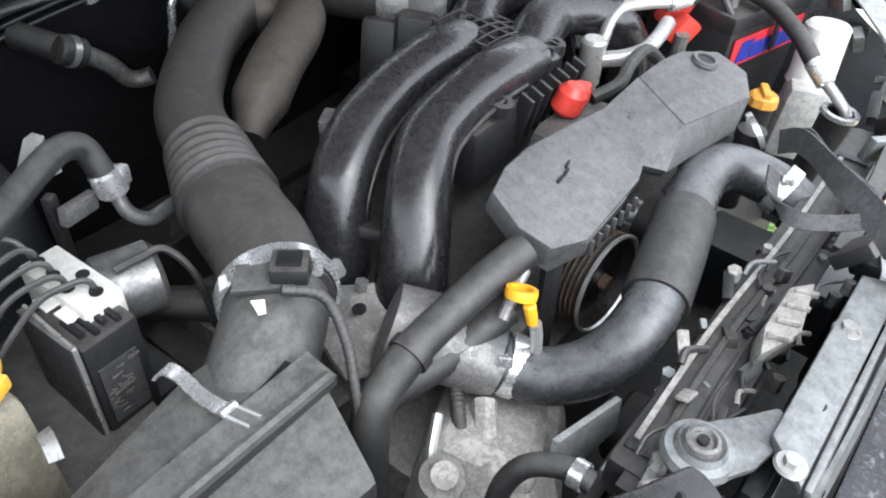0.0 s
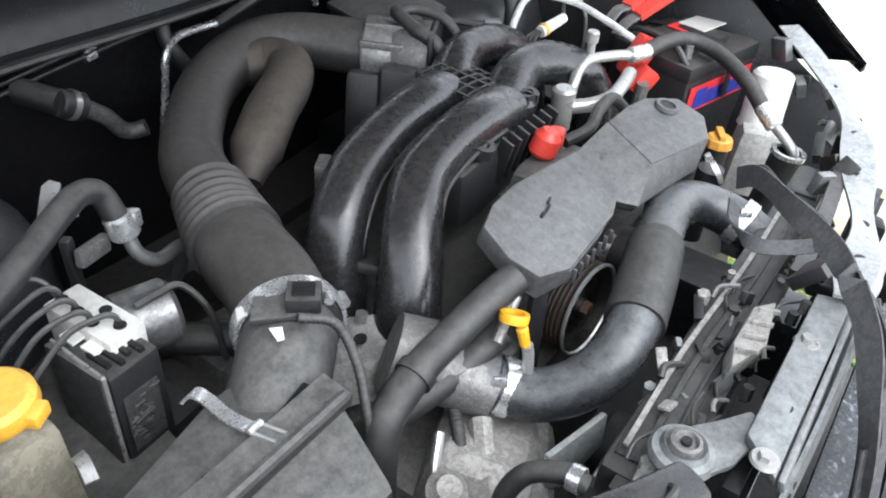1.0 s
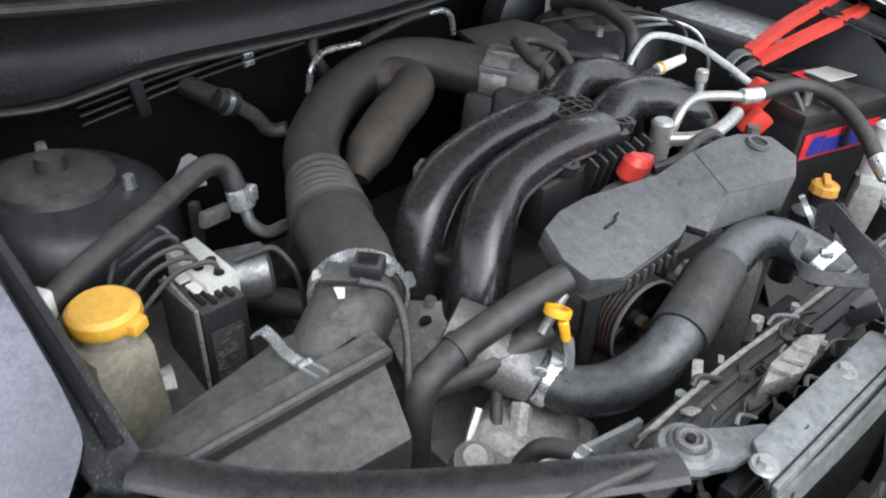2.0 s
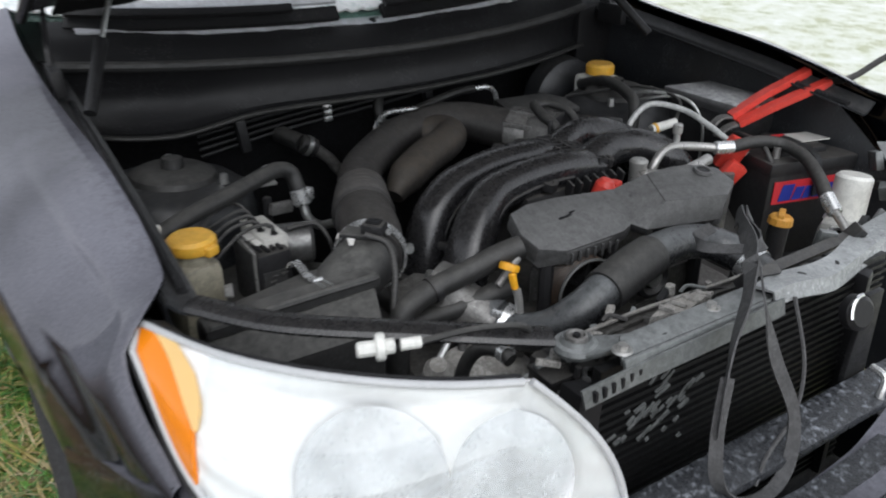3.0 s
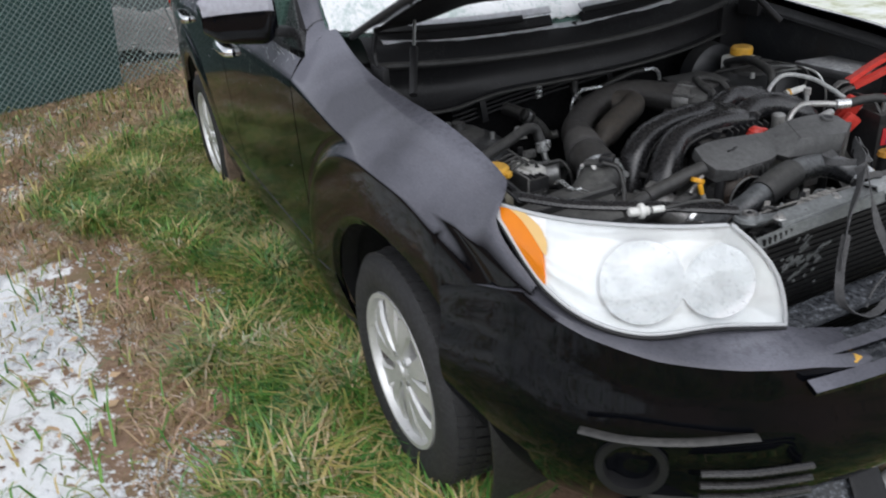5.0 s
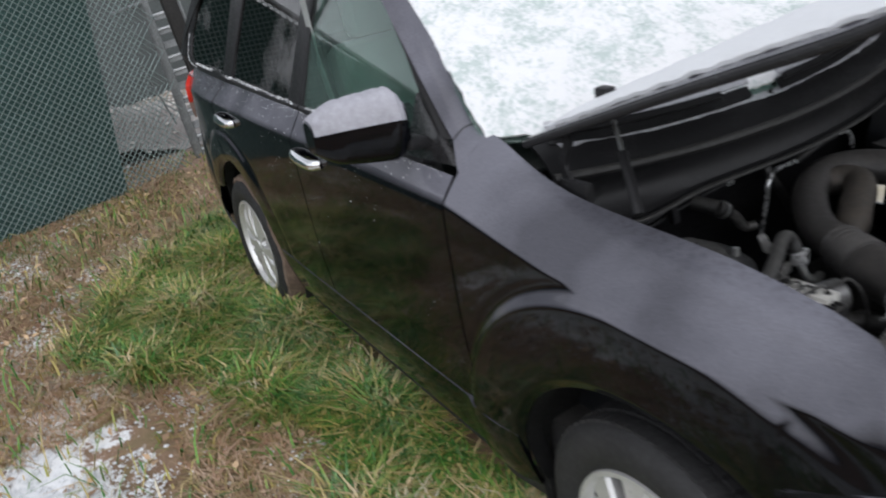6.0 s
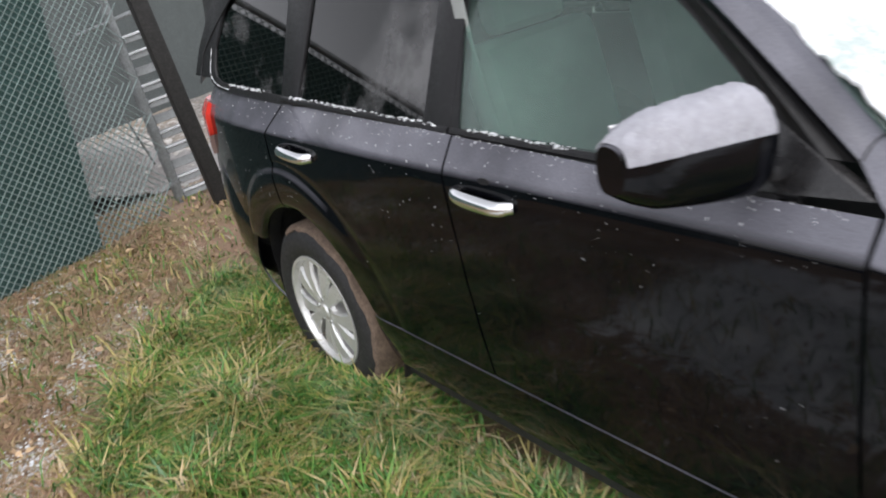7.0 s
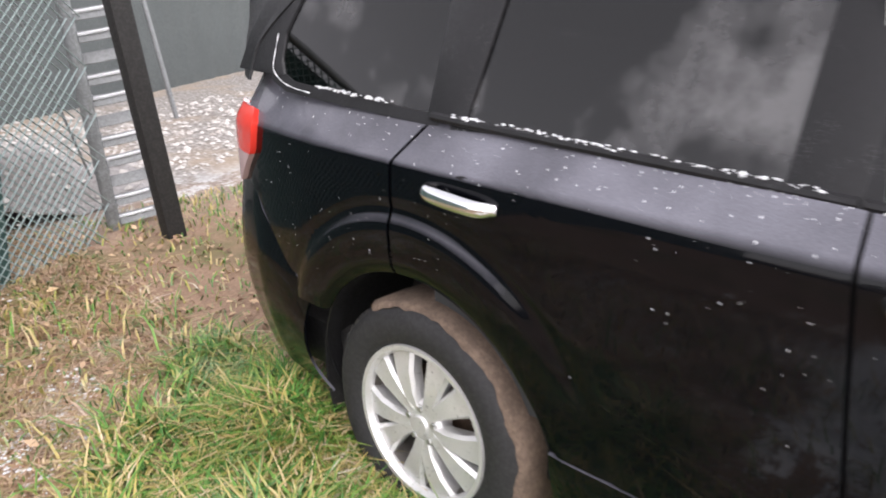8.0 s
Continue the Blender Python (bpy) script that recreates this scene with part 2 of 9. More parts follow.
cast_metal = mat("cast_aluminium", (0.27, 0.266, 0.259), 0.5, 0.7, var=0.3, scale=16, dust=(0.15, 0.139, 0.124), amount=0.6, bump=0.4, pits=0.5)
dark_casting = mat("grimy_casting", (0.0975, 0.0962, 0.091), 0.55, 0.6, var=0.3, scale=16, dust=(0.078, 0.0715, 0.065), amount=0.6, bump=0.5, pits=0.5)
pale_casting = mat("pale_grimy_casting", (0.40, 0.39, 0.37), 0.55, 0.3, var=0.25, scale=20, dust=(0.25, 0.23, 0.2), amount=0.5, bump=0.5, pits=0.7, mottle=0.7)
bare_alloy = mat("bare_alloy_pipe", (0.42, 0.415, 0.4), 0.36, 0.6, var=0.1, bump=0.1, mottle=0.12, grit=0.1)
steel = mat("zinc_steel", (0.55, 0.56, 0.55), 0.38, 0.85, var=0.2, mottle=0.12, grit=0.1, bump=0.03)
bright_steel = mat("bright_clamp_steel", (0.75, 0.76, 0.76), 0.3, 0.8, var=0.1, mottle=0.12, grit=0.1, bump=0.03)
painted_metal = mat("primer_grey_bay_metal", (0.0132, 0.015, 0.018), 0.4, var=0.3, dust=DUST, amount=0.18, specks=0.2)
support_metal = mat("scuffed_support_steel", (0.12, 0.128, 0.128), 0.42, 0.3, var=0.4, scale=22, dust=(0.375, 0.39, 0.39), amount=0.75, pits=0.7)
pulley_metal = mat("dark_grooved_steel", (0.030, 0.026, 0.023), 0.4, 0.5, var=0.3, scale=40)
insulator = mat("black_felt_insulator", (0.008, 0.008, 0.009), 0.9, grain=90, bump=0.6, dist=0.004, spec=0.15)
yellow_plastic = mat("yellow_cap_plastic", (0.75, 0.40, 0.04), 0.5, var=0.15, dust=(0.5, 0.38, 0.2), amount=0.3, mottle=0.2)
yellow_stick = mat("yellow_dipstick_plastic", (0.8, 0.38, 0.015), 0.45, var=0.12, mottle=0.2)
red_plastic = mat("red_plastic", (0.62, 0.05, 0.035), 0.42, var=0.15, mottle=0.2)
white_plastic = mat("white_tank_plastic", (0.72, 0.72, 0.68), 0.45, var=0.1, mottle=0.2)
stained_tank = mat("stained_tank_plastic", (0.27, 0.25, 0.19), 0.5, var=0.25, scale=18, dust=DUST, amount=0.4)
label_white = mat("label_paper", (0.62, 0.61, 0.58), 0.6, var=0.05, grit=0, mottle=0)
label_red = mat("label_red", (0.65, 0.04, 0.05), 0.4, var=0.08, grit=0, mottle=0)
label_blue = mat("label_blue", (0.03, 0.05, 0.35), 0.4, var=0.08, grit=0, mottle=0)
rust = mat("rusty_steel", (0.09, 0.055, 0.035), 0.7, 0.3, var=0.5, scale=40)
fin_metal = mat("radiator_fin", (0.0123, 0.0126, 0.0133), 0.5, 0.5, var=0.3)
chrome = mat("chrome", (0.85, 0.86, 0.87), 0.1, 1.0, var=0.05, bump=0.02, grit=0, mottle=0)
# barrel alloy with the shade behind the spokes put into its colour
shaded_alloy = mat("shaded_barrel_alloy", (0.11, 0.10, 0.09), 0.65, 0.3, var=0.3, scale=20, bump=0.1, grit=0.2, mottle=0.3)
alloy = mat("silver_alloy", (0.68, 0.68, 0.67), 0.38, 0.5, var=0.06, scale=20, dust=(0.5, 0.47, 0.43), amount=0.06, bump=0.006, grit=0, mottle=0)
tyre_rubber = mat("tyre_rubber", (0.022, 0.022, 0.023), 0.75, var=0.3, scale=14, bump=0.3)
mud = mat("dried_mud", (0.19, 0.135, 0.10), 0.95, var=0.75, scale=16, bump=0.8, dist=0.004)
trim = mat("black_trim", (0.012, 0.012, 0.013), 0.5, var=0.1, specks=0.12, spec=0.3, grit=0, mottle=0)
dark_inside = mat("dark_interior_cloth", (0.05, 0.052, 0.052), 0.9, grit=0, mottle=0)
seat_cloth = mat("grey_seat_cloth", (0.34, 0.36, 0.35), 0.9, grain=400, grit=0, mottle=0)
frost = mat("snow_crust", (0.82, 0.84, 0.86), 0.8, var=0.06, scale=60, grain=300, bump=0.7, dist=0.006, grit=0, mottle=0)


def paint_material():
    """Dark blue-black metallic paint under clear coat, with water beads and some snow flakes; mirrored sky is painted
    pale on its upper faces.
    """
    m, t, b = nodes_of("dark_car_paint")
    co = t.nodes.new("ShaderNodeTexCoord").outputs["Object"]
    n1 = noise_node(t, 5, 5, 0.6, co)
    col = mix(t, n1.outputs["Fac"], (0.0014, 0.0017, 0.0027), (0.0023, 0.0027, 0.004))
    n2 = noise_node(t, 14, 6, 0.75, co)
    up = upward(t, 0.0, 0.7)
    v = noise_node(t, 190, vec=co, kind="ShaderNodeTexVoronoi")
    drops = ramp(t, v.outputs["Distance"], 0.1, 0.42, (1, 1, 1, 1), (0, 0, 0, 1))
    dirt = times(t, ramp(t, n2.outputs["Fac"], 0.5, 0.8), 0.015)
    col = mix(t, dirt, col, (0.16, 0.15, 0.13))
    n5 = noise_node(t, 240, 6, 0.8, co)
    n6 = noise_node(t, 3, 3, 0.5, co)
    # pale lilac painted on upward faces in place of the sky's reflection
    sky_sheen = times(t, times(t, upward(t, 0.28, 0.52), ramp(t, n6.outputs["Fac"], 0.36, 0.62, (0.6, 0.6, 0.6, 1), (1.2, 1.2, 1.2, 1))), ramp(t, n5.outputs["Fac"], 0.25, 0.75, (0.19, 0.19, 0.19, 1), (0.37, 0.37, 0.37, 1)))
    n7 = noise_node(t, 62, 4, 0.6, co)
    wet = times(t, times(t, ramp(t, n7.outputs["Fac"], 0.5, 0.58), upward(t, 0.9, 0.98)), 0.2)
    sky_sheen = mix(t, wet, sky_sheen, (0.04, 0.04, 0.04))
    col = mix(t, sky_sheen, col, (0.45, 0.45, 0.525))
    t.links.new(col, b.inputs["Base Color"])
    b.inputs["Metallic"].default_value = 0.0
    t.links.new(ramp(t, n2.outputs["Fac"], 0.3, 0.8, (0.06, 0.06, 0.06, 1), (0.2, 0.2, 0.2, 1)), b.inputs["Roughness"])
    b.inputs["Coat Weight"].default_value, b.inputs["Coat Roughness"].default_value = 0.36, 0.04
    b.inputs["Coat IOR"].default_value = 1.5
    b.inputs["Specular IOR Level"].default_value = 0.05
    bp = t.nodes.new("ShaderNodeBump")
    bp.inputs["Strength"].default_value, bp.inputs["Distance"].default_value = 0.25, 0.0015
    t.links.new(times(t, drops, up), bp.inputs["Height"])
    t.links.new(bp.outputs["Normal"], b.inputs["Normal"])
    return m


def glass_material(name, tint, rough=0.02, fog=0.0, sky_tint=(0.42, 0.52, 0.49), patches=(0.3, 0.75)):
    """Thin tinted pane: part of the light passes, the rest mirrors. fog is the share of flat colour painted in for
    reflected sky and cloud.
    """
    m, t, b = nodes_of(name)
    out = t.nodes["Material Output"]
    tr = t.nodes.new("ShaderNodeBsdfTransparent")
    tr.inputs["Color"].default_value = (*tint, 1)
    gl = t.nodes.new("ShaderNodeBsdfGlossy")
    gl.inputs["Roughness"].default_value = rough
    face = t.nodes.new("ShaderNodeLayerWeight")
    face.inputs["Blend"].default_value = 0.5
    steep = t.nodes.new("ShaderNodeMath")
    steep.operation = "POWER"
    t.links.new(face.outputs["Facing"], steep.inputs[0])
    steep.inputs[1].default_value = 4.5
    fr = t.nodes.new("ShaderNodeMath")
    fr.operation = "MULTIPLY_ADD"
    t.links.new(steep.outputs[0], fr.inputs[0])
    fr.inputs[1].default_value, fr.inputs[2].default_value = 0.85, 0.05
    mx = t.nodes.new("ShaderNodeMixShader")
    t.links.new(fr.outputs[0], mx.inputs[0])
    t.links.new(tr.outputs[0], mx.inputs[1])
    t.links.new(gl.outputs[0], mx.inputs[2])
    df = t.nodes.new("ShaderNodeBsdfDiffuse")
    df.inputs["Color"].default_value = (*sky_tint, 1)
    co = t.nodes.new("ShaderNodeTexCoord").outputs["Object"]
    n = noise_node(t, 3.5, 5, 0.6, co)
    m2 = t.nodes.new("ShaderNodeMixShader")
    # cloudy patches of flat colour imitate the sky mirrored in the pane
    t.links.new(times(t, ramp(t, n.outputs["Fac"], *patches), fog), m2.inputs[0])
    t.links.new(mx.outputs[0], m2.inputs[1])
    t.links.new(df.outputs[0], m2.inputs[2])
    t.links.new(m2.outputs[0], out.inputs["Surface"])
    return m


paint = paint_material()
clear_glass = glass_material("green_side_glass", (0.66, 0.82, 0.76), 0.02, 0.12, (0.3, 0.4, 0.37))
privacy_glass = glass_material("privacy_glass", (0.12, 0.123, 0.127), 0.02, 0.35, (0.28, 0.28, 0.285), (0.52, 0.72))


def lens_material(name, col, rough, trans):
    m, t, b = nodes_of(name)
    co = t.nodes.new("ShaderNodeTexCoord").outputs["Object"]
    n = noise_node(t, 40, 4, 0.6, co)
    t.links.new(mix(t, n.outputs["Fac"], tuple(c * 0.93 for c in col), col), b.inputs["Base Color"])
    b.inputs["Roughness"].default_value, b.inputs["Transmission Weight"].default_value = rough, trans
    b.inputs["IOR"].default_value = 1.3
    b.inputs["Coat Weight"].default_value = 0.5
    return m


orange_lens = lens_material("amber_lens", (0.95, 0.28, 0.01), 0.25, 0.2)
red_lens = lens_material("red_lens", (0.9, 0.06, 0.04), 0.2, 0.2)
pale_amber = lens_material("pale_amber_lens", (0.92, 0.62, 0.25), 0.3, 0.2)
pink_lens = lens_material("clear_tail_lens", (0.62, 0.42, 0.42), 0.25, 0.2)


# ---- ground ----
def ground_height(x, y):
    rise = 0.18 * min(max((y - 1.8) / 3.2, 0), 1) + 0.012 * math.sin(1.7 * x + 0.6) * math.cos(1.3 * y)
    return rise + 0.02 * noise.noise(Vector((x * 1.1, y * 1.1, 0.3)))


def ground_material():
    m, t, b = nodes_of("snowy_grass_ground")
    co = t.nodes.new("ShaderNodeTexCoord").outputs["Object"]
    big, mid, fine = noise_node(t, 0.9, 5, 0.6, co), noise_node(t, 5, 6, 0.65, co), noise_node(t, 60, 4, 0.7, co)
    grass = mix(t, ramp(t, mid.outputs["Fac"], 0.35, 0.65), (0.07, 0.085, 0.025), (0.22, 0.17, 0.08))
    dirt = mix(t, fine.outputs["Fac"], (0.09, 0.055, 0.036), (0.46, 0.305, 0.205))
    col = mix(t, ramp(t, big.outputs["Fac"], 0.38, 0.5), grass, dirt)
    # bare strip and drifted snow away from the car
    x = t.nodes.new("ShaderNodeSeparateXYZ")
    t.links.new(co, x.inputs[0])
    away = t.nodes.new("ShaderNodeMapRange")
    away.inputs[1].default_value, away.inputs[2].default_value = -1.3, -2.0
    t.links.new(x.outputs[0], away.inputs[0])
    far = t.nodes.new("ShaderNodeMapRange")
    far.inputs[1].default_value, far.inputs[2].default_value = 1.2, 2.6
    t.links.new(x.outputs[0], far.inputs[0])
    back = t.nodes.new("ShaderNodeMapRange")
    back.inputs[1].default_value, back.inputs[2].default_value = 5.0, 6.2
    t.links.new(x.outputs[1], back.inputs[0])
    lane = t.nodes.new("ShaderNodeMapRange")
    lane.inputs[1].default_value, lane.inputs[2].default_value = -3.6, -2.6
    t.links.new(x.outputs[0], lane.inputs[0])
    ad = t.nodes.new("ShaderNodeMath")
    ad.operation = "MAXIMUM"
    gone = t.nodes.new("ShaderNodeMapRange")
    gone.inputs[1].default_value, gone.inputs[2].default_value = 4.0, 2.4
    t.links.new(x.outputs[1], gone.inputs[0])
    t.links.new(times(t, times(t, times(t, away.outputs[0], lane.outputs[0]), gone.outputs[0]), ramp(t, big.outputs["Fac"], 0.36, 0.58, (0.75, 0.75, 0.75, 1), (1.15, 1.15, 1.15, 1))), ad.inputs[0])
    t.links.new(times(t, far.outputs[0], 0.82), ad.inputs[1])
    ad2 = t.nodes.new("ShaderNodeMath")
    ad2.operation = "MAXIMUM"
    t.links.new(ad.outputs[0], ad2.inputs[0])
    t.links.new(back.outputs[0], ad2.inputs[1])
    sm = t.nodes.new("ShaderNodeMath")
    sm.operation = "MULTIPLY_ADD"
    t.links.new(ad2.outputs[0], sm.inputs[0])
    sm.inputs[1].default_value = 0.38
    t.links.new(times(t, mid.outputs["Fac"], 0.75), sm.inputs[2])
    fs = t.nodes.new("ShaderNodeMath")
    fs.operation = "MULTIPLY_ADD"
    t.links.new(fine.outputs["Fac"], fs.inputs[0])
    fs.inputs[1].default_value = 0.30
    t.links.new(sm.outputs[0], fs.inputs[2])
    snow = ramp(t, fs.outputs[0], 0.76, 0.80)
    # pale gravel behind the car
    stones = noise_node(t, 26, vec=co, kind="ShaderNodeTexVoronoi")
    gravel = mix(t, ramp(t, stones.outputs["Distance"], 0.1, 0.6), (0.42, 0.41, 0.385), (0.20, 0.18, 0.16))
    gravel = mix(t, times(t, ramp(t, big.outputs["Fac"], 0.5, 0.62), 0.6), gravel, (0.34, 0.26, 0.18))
    col = mix(t, snow, col, (0.86, 0.87, 0.88))
    col = mix(t, back.outputs[0], col, gravel)
    meadow = mix(t, ramp(t, mid.outputs["Fac"], 0.3, 0.7), (0.46, 0.50, 0.30), (0.80, 0.82, 0.78))
    near = t.nodes.new("ShaderNodeMapRange")
    near.inputs[1].default_value, near.inputs[2].default_value = 5.4, 4.6
    t.links.new(x.outputs[1], near.inputs[0])
    col = mix(t, times(t, times(t, far.outputs[0], 0.85), near.outputs[0]), col, meadow)
    t.links.new(col, b.inputs["Base Color"])
    b.inputs["Roughness"].default_value = 0.9
    bp = t.nodes.new("ShaderNodeBump")
    bp.inputs["Strength"].default_value, bp.inputs["Distance"].default_value = 0.45, 0.02
    t.links.new(fine.outputs["Fac"], bp.inputs["Height"])
    t.links.new(bp.outputs["Normal"], b.inputs["Normal"])
    return m


def build_ground():
    bm = bmesh.new()
    xs = [-400, -120, -40, -15, -8] + [-5 + 0.2 * i for i in range(46)] + [6, 10, 20, 60, 150, 400]
    ys = [-400, -120, -40, -15, -8] + [-4 + 0.2 * i for i in range(66)] + [11, 15, 25, 60, 150, 400]
    V = [[bm.verts.new((x, y, ground_height(x, y))) for y in ys] for x in xs]
    for i in range(len(xs) - 1):
        for j in range(len(ys) - 1):
            bm.faces.new((V[i][j], V[i + 1][j], V[i + 1][j + 1], V[i][j + 1]))
    return whole("ground", bm, ground_material(), "patchy grass and brown soil with thin melting snow", "ground", kind="structure", smooth=80)


ground = build_ground()


# ---- car body ----
FRONT, REAR, HUB_Z, ARCH = 0.0, 2.615, 0.335, 0.43
PLAN = [(-0.62, 0.728), (-0.565, 0.754), (-0.5, 0.774), (-0.45, 0.785), (-0.36, 0.804), (-0.25, 0.825), (0.0, 0.858), (0.3, 0.866), (1.6, 0.868), (2.3, 0.865), (2.615, 0.86), (2.9, 0.85), (3.1, 0.835), (3.3, 0.803), (3.45, 0.763), (3.56, 0.69)]
TUCK = [(0.25, 0.075), (0.33, 0.045), (0.42, 0.02), (0.46, 0.014), (0.6, 0.004), (0.75, 0.0), (0.95, 0.001), (1.03, 0.004), (1.04, 0.006), (1.05, 0.014), (1.14, 0.082), (1.2, 0.12)]
BELT = [(0.5, 1.105), (0.9, 1.108), (1.75, 1.13), (2.5, 1.152), (3.24, 1.185), (3.4, 1.19)]
car = thing("car", "black sport utility car without hood and grille, parked on grass", "car", (0, 1.3, 0))


def side_x(y, z):
    """Half width of the body at a place along and up its side, with the flares over the wheels."""
    w = smooths(y, PLAN) - lerps(z, TUCK)
    for c, f, r0 in ((FRONT, 0.020, 0.645), (REAR, 0.012, 0.585)):
        d = math.hypot(y - c, z - HUB_Z)
        k = min(max((r0 - d) / 0.035, 0), 1)
        bulge = k * k * (3 - 2 * k) * min(max((y - c + 0.50) / 0.22, 0), 1)
        roll = min(max((r0 - 0.03 - d) / (r0 - 0.46), 0), 1)
        w += f * bulge * (1 - 0.75 * roll ** 1.6) - 0.004 * math.exp(-((d - r0 - 0.012) / 0.012) ** 2)
        k = min(max((0.452 - d) / 0.022, 0), 1)
        w -= 0.010 * k
    return w


def low_edge(y, sill):
    for c in (FRONT, REAR):
        if abs(y - c) < ARCH:
            return max(sill, HUB_Z + math.sqrt(ARCH ** 2 - (y - c) ** 2))
    return sill


def side_panel(y0, y1, z0, z1, nu=36, nv=26, thick=0.006):
    """A panel of the side between two edges y0(z), y1(z) and the heights z0(y), z1(y)."""
    def fn(u, v):
        y = y0(0.8) + (y1(0.8) - y0(0.8)) * u
        lo, hi = z0(y), z1(y)
        z = lo + (hi - lo) * v
        y = y0(z) + (y1(z) - y0(z)) * u
        return (-side_x(y, z), y, z)
    return sheet(fn, nu, nv, thick)


def fender(u, v):
    """Front wing: upright below its shoulder, then rolling over to the hood edge; its nose follows the headlamp."""
    y = -0.565 + 1.161 * u
    zc = smooths(y, [(-0.565, 0.822), (-0.43, 0.875), (-0.4, 0.885), (-0.25, 0.915), (0.05, 0.955), (0.6, 1.035)])
    zt = smooths(y, [(-0.565, 0.838), (-0.445, 0.92), (-0.405, 0.968), (-0.15, 1.026), (0.15, 1.053), (0.28, 1.067), (0.37, 1.088), (0.45, 1.122), (0.53, 1.156), (0.6, 1.173)])
    xt = smooths(y, [(-0.565, 0.745), (-0.435, 0.757), (-0.408, 0.72), (-0.36, 0.686), (-0.1, 0.684), (0.2, 0.70), (0.35, 0.708), (0.46, 0.716), (0.6, 0.712)])
    lo = low_edge(y, 0.33)
    if y < -0.30:
        lo = max(lo, lerps(y, [(-0.565, 0.842), (-0.31, 0.756)])) if y < -0.31 else max(lo, 0.752)
    if v < 0.72:
        z = lo + (zc - lo) * v / 0.72
        return (-side_x(y, z), y, z)
    s = (v - 0.72) / 0.28
    w = side_x(y, zc)
    even = sum(side_x(y + 0.06 * k, zc) for k in range(-3, 4)) / 7
    k = min(s / 0.4, 1)
    w += (even - w) * k * k * (3 - 2 * k) * min(max((y + 0.30) / 0.15, 0), 1)
    x = w + (xt - w) * s ** 1.15
    z = zc + (zt - zc) * (1 - (1 - s) ** lerps(y, [(0.25, 1.6), (0.55, 1.2)]))
    fade = min(max((0.12 - y) / 0.35, 0), 1) * min(max((y + 0.40) / 0.12, 0), 1)
    step = min(max((s - 0.52) / 0.10, 0), 1)
    return (-x - 0.003 * step * fade, y, z - 0.008 * (1 - step * step * (3 - 2 * step)) * fade * math.sin(min(s / 0.52, 1) * math.pi / 2))


def both(name, bm, material, label="", slide=None):
    m = mirrored(bm)
    if slide:
        m.transform(Matrix.Translation(slide))
    a = part(name, bm, material, car, label)
    b = part(name, m, material, car, label)
    return a, b


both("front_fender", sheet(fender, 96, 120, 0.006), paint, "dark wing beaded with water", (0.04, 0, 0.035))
gapy = 0.004
seam_y = lambda z: 1.642 + 0.105 * (min(z, 1.11) - 1.11)
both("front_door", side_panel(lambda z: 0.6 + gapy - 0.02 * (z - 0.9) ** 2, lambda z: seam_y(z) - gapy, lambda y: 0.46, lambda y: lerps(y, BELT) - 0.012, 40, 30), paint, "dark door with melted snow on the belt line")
rear_edge = lambda z: lerps(z, [(0.4, 2.16), (0.77, 2.60), (0.95, 2.66), (1.04, 2.672), (1.14, 2.595)])


def rear_door(u, v):
    zl = 0.46
    ye = 2.665
    y = 1.646 + (ye - 1.646) * u
    lo = low_edge(y, zl)
    hi = lerps(y, BELT) - 0.012
    z = lo + (hi - lo) * v
    y = seam_y(z) + gapy + (ye - seam_y(z) - gapy) * u
    if z > 1.04 and y > 2.5:
        y -= (z - 1.04) * 0.75 * (y - 2.5) / 0.165
    return (-side_x(y, z), y, z)


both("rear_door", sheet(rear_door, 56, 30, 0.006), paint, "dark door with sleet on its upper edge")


def quarter(u, v):
    y = 2.672 + gapy + (3.47 - 2.672) * u
    lo = low_edge(y, 0.56)
    hi = lerps(y, BELT) - 0.004
    z = lo + (hi - lo) * v
    if z > 1.04 and y < 2.85:
        y -= (z - 1.04) * 0.75 * (2.85 - y) / 0.175
    return (-side_x(y, z), y, z)


both("rear_quarter_panel", sheet(quarter, 40, 30, 0.006), paint)


def rear_bumper(u, v):
    a = -1 + 2 * u
    pts = [(0.0, 3.62), (0.42, 3.61), (0.665, 3.57), (0.75, 3.49), (0.80, 3.32), (0.832, 3.07)]
    s = abs(a) * 5
    k = min(int(s), 4)
    f = s - k
    x = pts[k][0] + (pts[k + 1][0] - pts[k][0]) * f
    y = pts[k][1] + (pts[k + 1][1] - pts[k][1]) * f
    z = 0.27 + (0.86 - 0.27) * v if abs(a) < 0.72 else 0.27 + (0.56 - 0.27) * v + (0.3 * v * (1 - (abs(a) - 0.72) / 0.28))
    bul = 0.03 * math.sin(v * math.pi) - 0.05 * (1 - v) ** 3
    return ((x + bul * 0.5) * (1 if a > 0 else -1), y + bul, z)


part("rear_bumper", sheet(rear_bumper, 60, 12, 0.008), paint, car)
sill_y = lambda u: 0.43 + (2.19 - 0.43) * u
both("sill", sheet(lambda u, v: (-(side_x(sill_y(u), 0.3 + 0.155 * v) - 0.004 + 0.004 * math.sin(v * math.pi)), sill_y(u), 0.27 + 0.185 * v), 30, 8, 0.012), paint, "dark mud-spattered sill")
LOW_SILL = mat("sill_cladding", (0.02, 0.02, 0.021), 0.6, dust=DUST, amount=0.3)
both("sill_cladding", sheet(lambda u, v: (-(side_x(sill_y(u), 0.26) - 0.02 + 0.004 * v), sill_y(u), 0.2 + 0.08 * v), 12, 3, 0.01), LOW_SILL)

